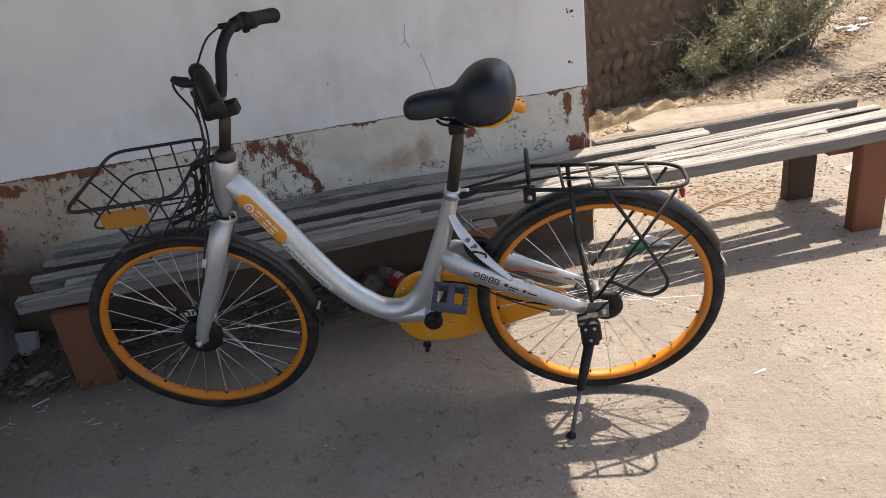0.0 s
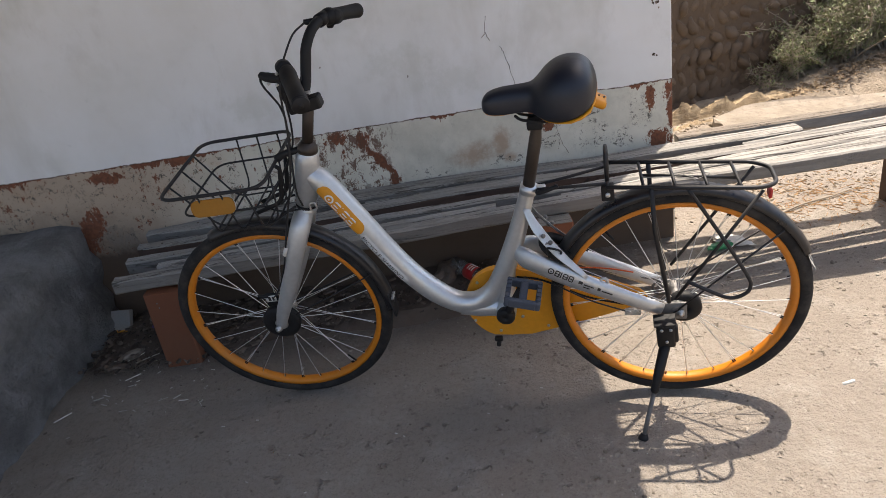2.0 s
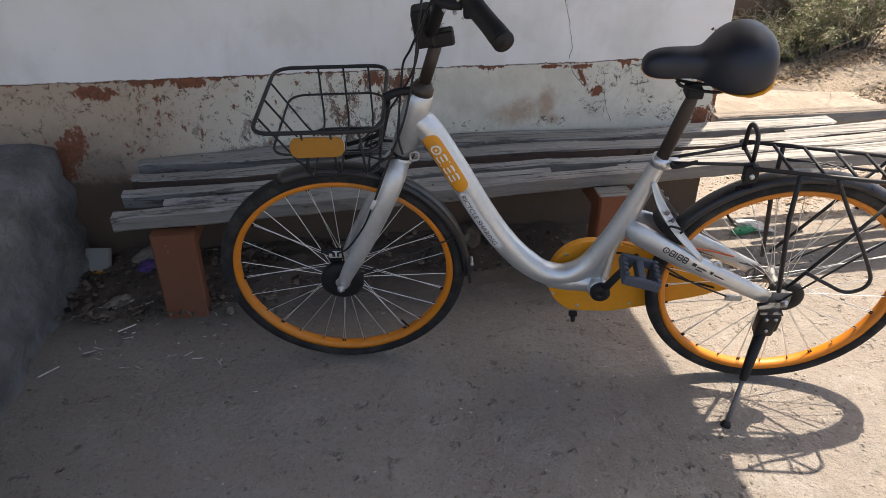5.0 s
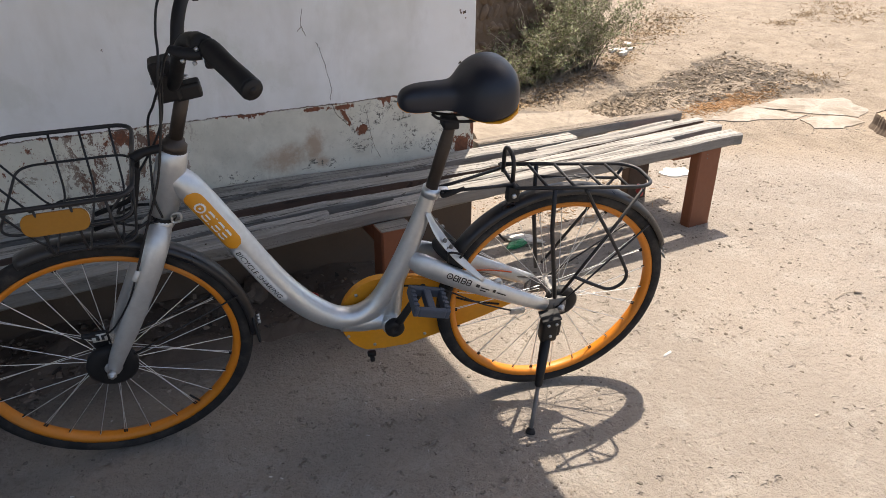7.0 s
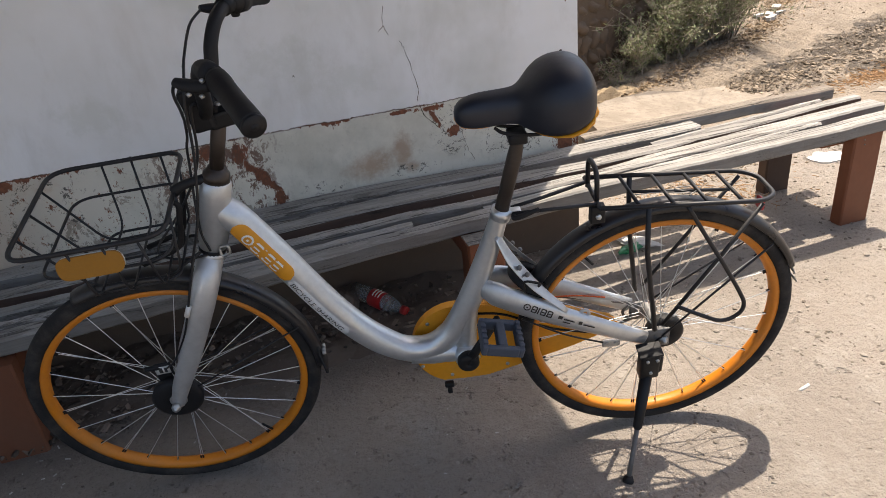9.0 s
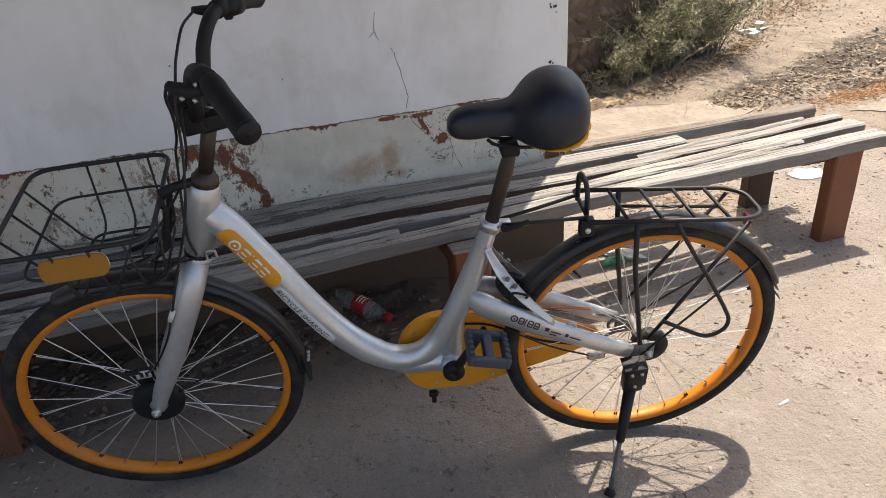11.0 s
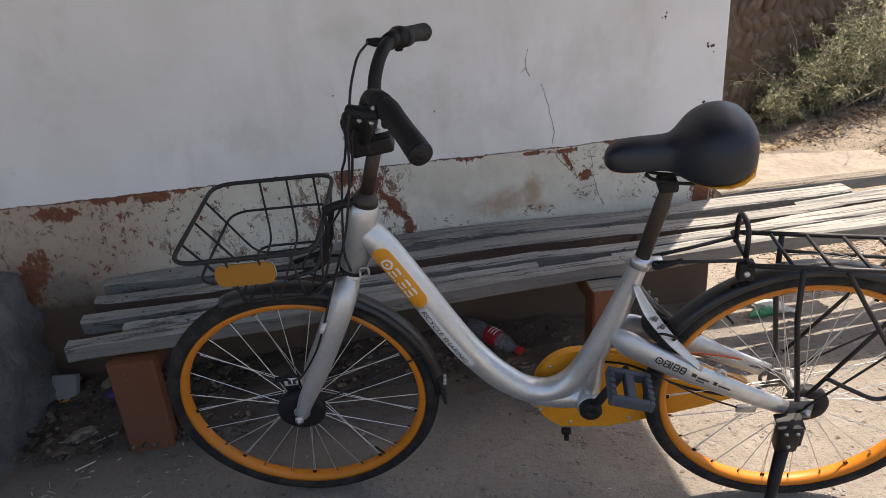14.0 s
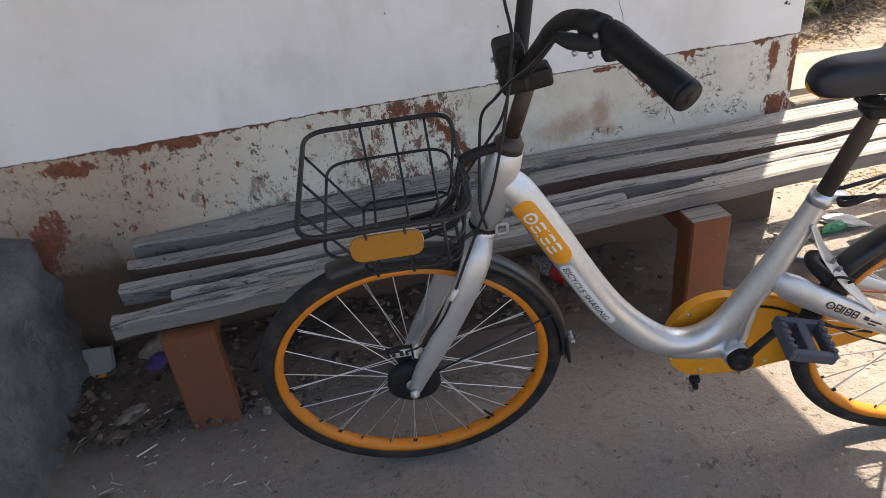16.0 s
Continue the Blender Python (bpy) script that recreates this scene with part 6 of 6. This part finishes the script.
# sweepings under the bench, coloured dark to stand in for shade there
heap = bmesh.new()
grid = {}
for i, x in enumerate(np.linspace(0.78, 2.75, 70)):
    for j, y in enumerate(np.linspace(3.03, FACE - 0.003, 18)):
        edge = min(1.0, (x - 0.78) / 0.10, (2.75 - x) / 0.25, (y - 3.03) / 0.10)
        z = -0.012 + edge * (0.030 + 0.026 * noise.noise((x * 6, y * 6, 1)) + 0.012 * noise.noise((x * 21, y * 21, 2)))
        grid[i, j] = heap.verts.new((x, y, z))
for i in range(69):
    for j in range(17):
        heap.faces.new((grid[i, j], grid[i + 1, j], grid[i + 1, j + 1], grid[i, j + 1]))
tagged(part("dark_earth", heap, M["ash"], None, "earth and sweepings heaped under the bench, toned dark for its shade", smooth=False), "", "earth", kind="stuff")

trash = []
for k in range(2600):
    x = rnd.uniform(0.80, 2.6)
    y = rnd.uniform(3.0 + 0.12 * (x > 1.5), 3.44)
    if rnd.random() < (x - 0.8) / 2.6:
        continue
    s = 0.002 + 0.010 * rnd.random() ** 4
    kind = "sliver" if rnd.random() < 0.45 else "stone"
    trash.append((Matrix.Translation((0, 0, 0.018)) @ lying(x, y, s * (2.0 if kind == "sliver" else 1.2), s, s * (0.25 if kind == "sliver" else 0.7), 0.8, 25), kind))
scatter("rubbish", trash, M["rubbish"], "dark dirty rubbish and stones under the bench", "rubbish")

fallen = []
for k in range(2000):
    t = rnd.random()
    x = 4.25 + 2.3 * t
    y = litter_line(x) + rnd.gauss(0, 0.04 + 0.07 * t)
    fallen.append((lying(x, y, rnd.uniform(0.008, 0.02), rnd.uniform(0.008, 0.016), 0.02, 0.3, 40), "leaf"))
for k in range(1500):
    x = 5.0 + 1.9 * rnd.random()
    y = litter_line(x) - abs(rnd.gauss(0, 0.10)) + 0.03
    fallen.append((lying(x, y, rnd.uniform(0.006, 0.018), rnd.uniform(0.004, 0.012), 0.012, 0.3, 40), "leaf"))
for k in range(1500):
    x = 7.1 + rnd.gauss(0, 0.40)
    y = 6.75 + 0.5 * (x - 7.2) + rnd.gauss(0, 0.20)
    fallen.append((lying(x, y, rnd.uniform(0.010, 0.026), rnd.uniform(0.008, 0.018), 0.02, 0.3, 40), "leaf"))
scatter("fallen_leaves", fallen, M["dead_leaf"], "dry brown leaf litter below the bush", "leaves")


# ---- bush ----
bush = thing("bush", pose(5.05, 5.25, 0.1), "straggly dusty green bush against the stone wall", "bush")
BUSH_AT = Vector((5.05, 5.25, 0.1))
leaves = []
bm = bmesh.new()
for k in range(160):
    t = rnd.random() ** 0.75
    x = 4.34 + 1.32 * t
    y = litter_line(x) + rnd.uniform(0.14, 0.38)
    z = bank_height(x, y)
    tall = 0.2 < t < 0.55 and rnd.random() < 0.2
    reach = (0.20 + 0.66 * min(1.0, t * 1.4)) * (rnd.uniform(1.25, 1.6) if tall else rnd.uniform(0.6, 1.05))
    lean = Vector((rnd.gauss(-0.45 + 0.25 * t, 0.45 - 0.25 * t), rnd.gauss(-0.26, 0.26), 1.0)).normalized()
    pts = [Vector((x, y, z - 0.02))]
    d = lean.copy()
    for i in range(6):
        d = (d + Vector((rnd.gauss(0, 0.16), rnd.gauss(0, 0.13), rnd.gauss(-0.06, 0.12)))).normalized()
        pts.append(pts[-1] + d * reach / 6)
    sweep(bm, [p - BUSH_AT for p in pts], [0.006, 0.004, 0.002, 0.0012], 5)
    for i in range(2 if t > 0.2 else 1, 7):
        for q in range(rnd.randint(4, 8)):
            a = pts[i - 1].lerp(pts[i], rnd.random())
            side = Vector((rnd.gauss(0, 1), rnd.gauss(0, 1), rnd.gauss(0.2, 0.7))).normalized()
            ln = rnd.uniform(0.03, 0.10)
            b = a + side * ln
            if i > 1:
                sweep(bm, [a - BUSH_AT, b - BUSH_AT], [0.0014, 0.0008], 4)
            for j in range(rnd.randint(1, 3) if tall and i > 3 else rnd.randint(3, 6) if t > 0.22 else rnd.randint(0, 2)):
                p = a.lerp(b, rnd.random()) + Vector((rnd.gauss(0, 0.012), rnd.gauss(0, 0.012), rnd.gauss(0, 0.012)))
                s = rnd.uniform(0.008, 0.017)
                leaves.append((pose(*(p - BUSH_AT), rnd.uniform(-70, 70), rnd.uniform(-70, 70), rnd.uniform(0, 360)) @ Matrix.Diagonal((s, s * 0.75, s, 1)), "leaf"))
part("stem", bm, M["bark"], bush, "thin dry grey stems")
crown = scatter("crown", leaves, M["leaf"], "small dusty green leaves", "")
crown.parent = bush
del crown["kind"]


# ---- stump, slab edge and litter ----
def tree_stump(x, y):
    ob = thing("tree_stump", pose(x, y, bank_height(x, y)), "cut tree stump with pale rings set in the ground", "stump")
    bm = bmesh.new()
    rows = []
    count = 90
    edge = [(math.cos(a), math.sin(a), 0.95 + 0.16 * noise.noise((math.cos(a) * 1.6, math.sin(a) * 1.6, 2)) + 0.05 * noise.noise((math.cos(a) * 9, math.sin(a) * 9, 5)) + 0.02 * random.random()) for a in np.linspace(0, 2 * math.pi, count + 1)[:-1]]
    for z, g in ((-0.05, 1.12), (0.0, 1.08), (0.03, 1.01), (0.075, 0.98), (0.09, 0.95)):
        rows.append([bm.verts.new((0.235 * g * c * r, 0.185 * g * s * r, z + 0.01 * noise.noise((c * 7, s * 7, 3)) * (z > 0.05))) for c, s, r in edge])
    for a, b in zip(rows, rows[1:]):
        for i in range(count):
            bm.faces.new((a[i], a[(i + 1) % count], b[(i + 1) % count], b[i]))
    part("bark", bm, M["stump_bark"], ob, "rough brown bark", smooth=False)
    bm = bmesh.new()
    mid = bm.verts.new((0.02, 0, 0.078))
    last = None
    for f2 in (0.25, 0.5, 0.75, 0.955):
        ringv = [bm.verts.new((0.235 * f2 * c * r, 0.185 * f2 * s * r, 0.083 + 0.006 * noise.noise((c * f2 * 5, s * f2 * 5, 1)))) for c, s, r in edge]
        for i in range(count):
            if last is None:
                bm.faces.new((ringv[i], ringv[(i + 1) % count], mid))
            else:
                bm.faces.new((last[i], last[(i + 1) % count], ringv[(i + 1) % count], ringv[i]))
        last = ringv
    part("cut_face", bm, M["stump"], ob, "pale ringed cut face")
    bm = bmesh.new()
    box(bm, (0.04, -0.03, 0.080), (0.13, 0.03, 0.105), 0.012)
    part("knot", bm, M["bark"], ob, "dark broken knot", smooth=False)


tree_stump(6.37, 3.55)


def flat_piece(name, x, y, pts, thick, material, label, category, lift=0.0, turn=0.0, taper=0.0, drape=False):
    bm = bmesh.new()
    z = bank_height(x, y) + lift
    fine = []
    for a, b in zip(pts, pts[1:] + pts[:1]):
        for k in range(4):
            t = k / 4
            fine.append((a[0] + (b[0] - a[0]) * t + rnd.uniform(-0.012, 0.012), a[1] + (b[1] - a[1]) * t + rnd.uniform(-0.012, 0.012)))
    top = [bm.verts.new((px, py, (thick + 0.3 * thick * noise.noise((px * 6, py * 6, 1))) * (1 - taper * min(1.0, max(0.0, px / 0.7))))) for px, py in fine]
    if drape:
        # it follows the slope of the earth below it
        for v in top:
            v.co.z += bank_height(x + v.co.x, y + v.co.y) - z
        mid = bm.verts.new((0, 0, bank_height(x, y) - z + thick * 1.6))
        outer = top
        for part_way in (0.75, 0.5, 0.25):
            inner = [bm.verts.new((v.co.x * part_way, v.co.y * part_way, bank_height(x + v.co.x * part_way, y + v.co.y * part_way) - z + thick * 1.6)) for v in top]
            for i in range(len(top)):
                j = (i + 1) % len(top)
                bm.faces.new((outer[i], outer[j], inner[j], inner[i]))
            outer = inner
        for i in range(len(top)):
            bm.faces.new((outer[i], outer[(i + 1) % len(top)], mid))
    else:
        bm.faces.new(top)
    low = [bm.verts.new((v.co.x * 1.02, v.co.y * 1.02, v.co.z - thick - 0.02)) for v in top]
    for i in range(len(top)):
        j = (i + 1) % len(top)
        bm.faces.new((low[i], low[j], top[j], top[i]))
    ob = part(name, bm, material, None, label, smooth=False)
    ob.matrix_basis = pose(x, y, z, 0, 0, turn)
    return tagged(ob, "", category)


n = Nodes("pale_lime_crust")
crust = n.noise(7, 6, 0.7)
n.bump(crust, 0.6, 0.02)
lime = n.mix(n.ramp(crust, 0.35, 0.65), (0.345, 0.307, 0.263), (0.270, 0.236, 0.197))
lime = n.mix(n.ramp(n.noise(3.4, 8, 0.78, warp=0.5), 0.48, 0.58, 0.0, 0.85), lime, (0.225, 0.190, 0.150))
lime = n.mix(n.ramp(n.noise(48, 6, 0.75), 0.52, 0.68, 0.0, 0.6), lime, (0.165, 0.135, 0.104))
M["crust"] = n.done(lime, 0.95)
n = Nodes("sandy_concrete")
sand = n.noise(5, 6, 0.7)
n.bump(n.math("ADD", sand, n.noise(60, 4, 0.7)), 0.5, 0.012)
M["slab"] = n.done(n.mix(n.ramp(n.noise(38, 6, 0.75), 0.50, 0.66, 0.0, 0.6), n.mix(n.ramp(sand, 0.35, 0.65), (0.300, 0.256, 0.208), (0.215, 0.180, 0.143)), (0.155, 0.122, 0.09)), 0.95)
for cx, cy, outline in (
    (5.78, 4.21, [(-0.39, 0.08), (-0.22, 0.10), (-0.08, 0.13), (0.21, 0.13), (0.35, -0.11), (0.19, -0.15), (-0.06, -0.11), (-0.28, -0.02)]),
    (6.34, 4.17, [(-0.58, 0.20), (-0.11, 0.24), (0.33, 0.05), (0.28, -0.19), (0.07, -0.25), (-0.15, -0.07), (-0.30, 0.16)]),
    (6.12, 3.91, [(0.02, 0.14), (0.24, -0.03), (0.14, -0.12), (-0.09, -0.14), (-0.20, -0.03), (-0.14, 0.12)]),
):
    piece = flat_piece("concrete_crust", cx, cy, outline, 0.006, M["crust"], "broken pale concrete crust lying on the earth", "slab", drape=True)
    tagged(piece, group="pieces of broken crust")
flat_piece("paper_scrap", 4.53, 3.68, [(-0.08, -0.05), (0.07, -0.06), (0.09, 0.03), (0.0, 0.06), (-0.09, 0.03)], 0.006, M["paper"], "white paper scrap on the ground by the bench", "paper")
for x, y, r, size in ((6.05, 5.92, 28, 1.5), (6.12, 6.03, 40, 1.9), (6.20, 6.00, 20, 1.2), (6.26, 6.12, 50, 1.6), (6.00, 6.00, 10, 1.1)):
    outline = [(-0.05 * size, -0.015 * size), (0.04 * size, -0.02 * size), (0.06 * size, 0.010 * size), (-0.03 * size, 0.02 * size)]
    piece = flat_piece("paper_scrap", x, y, outline, 0.008, M["splinter"], "white scrap lying on the dirt bank", "paper", 0.006, r)
    tagged(piece, group="white scraps on the bank")


def bottle(x, y, turn):
    """A drinks bottle lying on its side."""
    ob = thing("plastic_bottle", pose(x, y, 0.046, -6, 0, turn) @ Matrix.Scale(1.02, 4), "clear plastic bottle with a red label, lying on its side", "bottle")
    prof = [(0.002, -0.115), (0.022, -0.115), (0.029, -0.108), (0.030, -0.06), (0.0285, -0.03), (0.030, 0.0), (0.030, 0.035), (0.024, 0.065), (0.014, 0.090), (0.0125, 0.105), (0.002, 0.105)]
    body = lathe(bmesh.new(), prof, 24, closed=False)
    part("bottle_body", body, M["clear"], ob)
    part("label", lathe(bmesh.new(), [(0.0303, -0.030), (0.0310, -0.028), (0.0310, 0.024), (0.0303, 0.026)], 24), M["red"], ob, "red paper label")
    bm = bmesh.new()
    for k in range(3):
        sweep(bm, [Vector((0.0312 * math.cos(a), -0.012 + 0.012 * k, 0.0312 * math.sin(a))) for a in np.linspace(0.9, 2.1, 6)], 0.0022, 5)
    tagged(part("label_print", bm, M["white_ink"], ob, "white bars"), kind="stuff")
    part("cap", lathe(bmesh.new(), [(0.002, 0.100), (0.0155, 0.100), (0.0155, 0.118), (0.014, 0.121), (0.002, 0.121)], 20), M["red"], ob, "red screw cap")


bottle(2.300, 3.315, -142)


def crumpled(name, x, y, size, material, label, category, seed, lift=0.02, flatness=0.5):
    bm = bmesh.new()
    bmesh.ops.create_icosphere(bm, subdivisions=3, radius=1.0)
    for v in bm.verts:
        n1 = noise.noise(v.co * 1.7 + Vector((seed, 0, 0)))
        n2 = noise.noise(v.co * 4.5 + Vector((0, seed, 0)))
        v.co *= 1 + 0.35 * n1 + 0.22 * n2
        v.co = Vector((v.co.x * size[0], v.co.y * size[1], v.co.z * size[2]))
    low = min(v.co.z for v in bm.verts)
    ob = part(name, bm, material, None, label, smooth=False)
    ob.matrix_basis = pose(x, y, bank_height(x, y) - low - 0.004, 0, 0, seed * 50)
    return tagged(ob, "", category)


crumpled("foil_wrapper", 1.02, 3.34, (0.055, 0.03, 0.022), M["purple"], "crumpled purple foil wrapper under the bench", "wrapper", 1.3)
crumpled("plastic_bag", 3.33, 3.33, (0.085, 0.035, 0.014), M["paper"], "crumpled white and green plastic bag under the bench", "bag", 2.7)
crumpled("plastic_bag", 3.28, 3.30, (0.060, 0.022, 0.014), M["green"], "crumpled green plastic bag under the bench", "bag", 3.9)
crumpled("plastic_bag", 2.20, 3.38, (0.09, 0.05, 0.035), M["rubbish"], "crumpled dark plastic bag under the bench", "bag", 5.1)
crumpled("stone", 0.97, 3.12, (0.045, 0.026, 0.016), M["pebble"], "flat grey stone by the bench leg", "stone", 4.4)
crumpled("stone", 1.34, 3.02, (0.014, 0.012, 0.012), M["pebble"], "small pale stone by the bench leg", "stone", 6.2)
crumpled("stone", 1.02, 3.40, (0.07, 0.04, 0.03), M["pebble"], "pale brick-like stone under the bench", "stone", 8.0)

card = thing("card_box", pose(0.845, 3.355, 0.045, 62, 0, -8), "small grey card box with a yellow edge leaning under the bench", "box")
bm = bmesh.new()
box(bm, (-0.042, -0.045, -0.012), (0.042, 0.045, 0.012), 0.002)
part("carton", bm, M["card"], card, smooth=False)
bm = bmesh.new()
box(bm, (-0.0425, -0.0455, 0.002), (0.0425, -0.036, 0.0125), 0.001)
part("yellow_edge", bm, M["yellow"], card, smooth=False)

stick = bmesh.new()
sweep(stick, curve([(3.58, 3.50, 0.006), (3.72, 3.56, 0.012), (3.86, 3.60, 0.010), (4.02, 3.66, 0.012)], 5), [0.005, 0.004, 0.002], 7)
tagged(part("twig", stick, M["bark"], None, "dry bent twig on the ground"), "", "twig")
stick = bmesh.new()
sweep(stick, curve([(4.08, 2.40, 0.004), (4.14, 2.41, 0.008), (4.20, 2.395, 0.004)], 5), [0.002, 0.002, 0.001], 6)
sweep(stick, [(4.185, 2.40, 0.006), (4.205, 2.385, 0.006)], [0.007, 0.004], 7)
tagged(part("twig", stick, M["bark"], None, "short dry twig on the ground"), "", "twig")
stick = bmesh.new()
rod(stick, (3.262, 2.412, 0.005), (3.298, 2.420, 0.006), 0.0045, 8)
tagged(part("cigarette_end", stick, M["paper"], None, "white cigarette end on the ground"), "", "litter")

flat_piece("concrete_slab", 4.28, 4.42, [(-0.55, -0.04), (-0.1, -0.06), (0.35, -0.02), (0.75, 0.20), (0.80, 0.45), (-0.2, 0.42), (-0.50, 0.30)], 0.080, M["slab"], "pale earth-covered concrete slab behind the bench", "slab", taper=0.95)
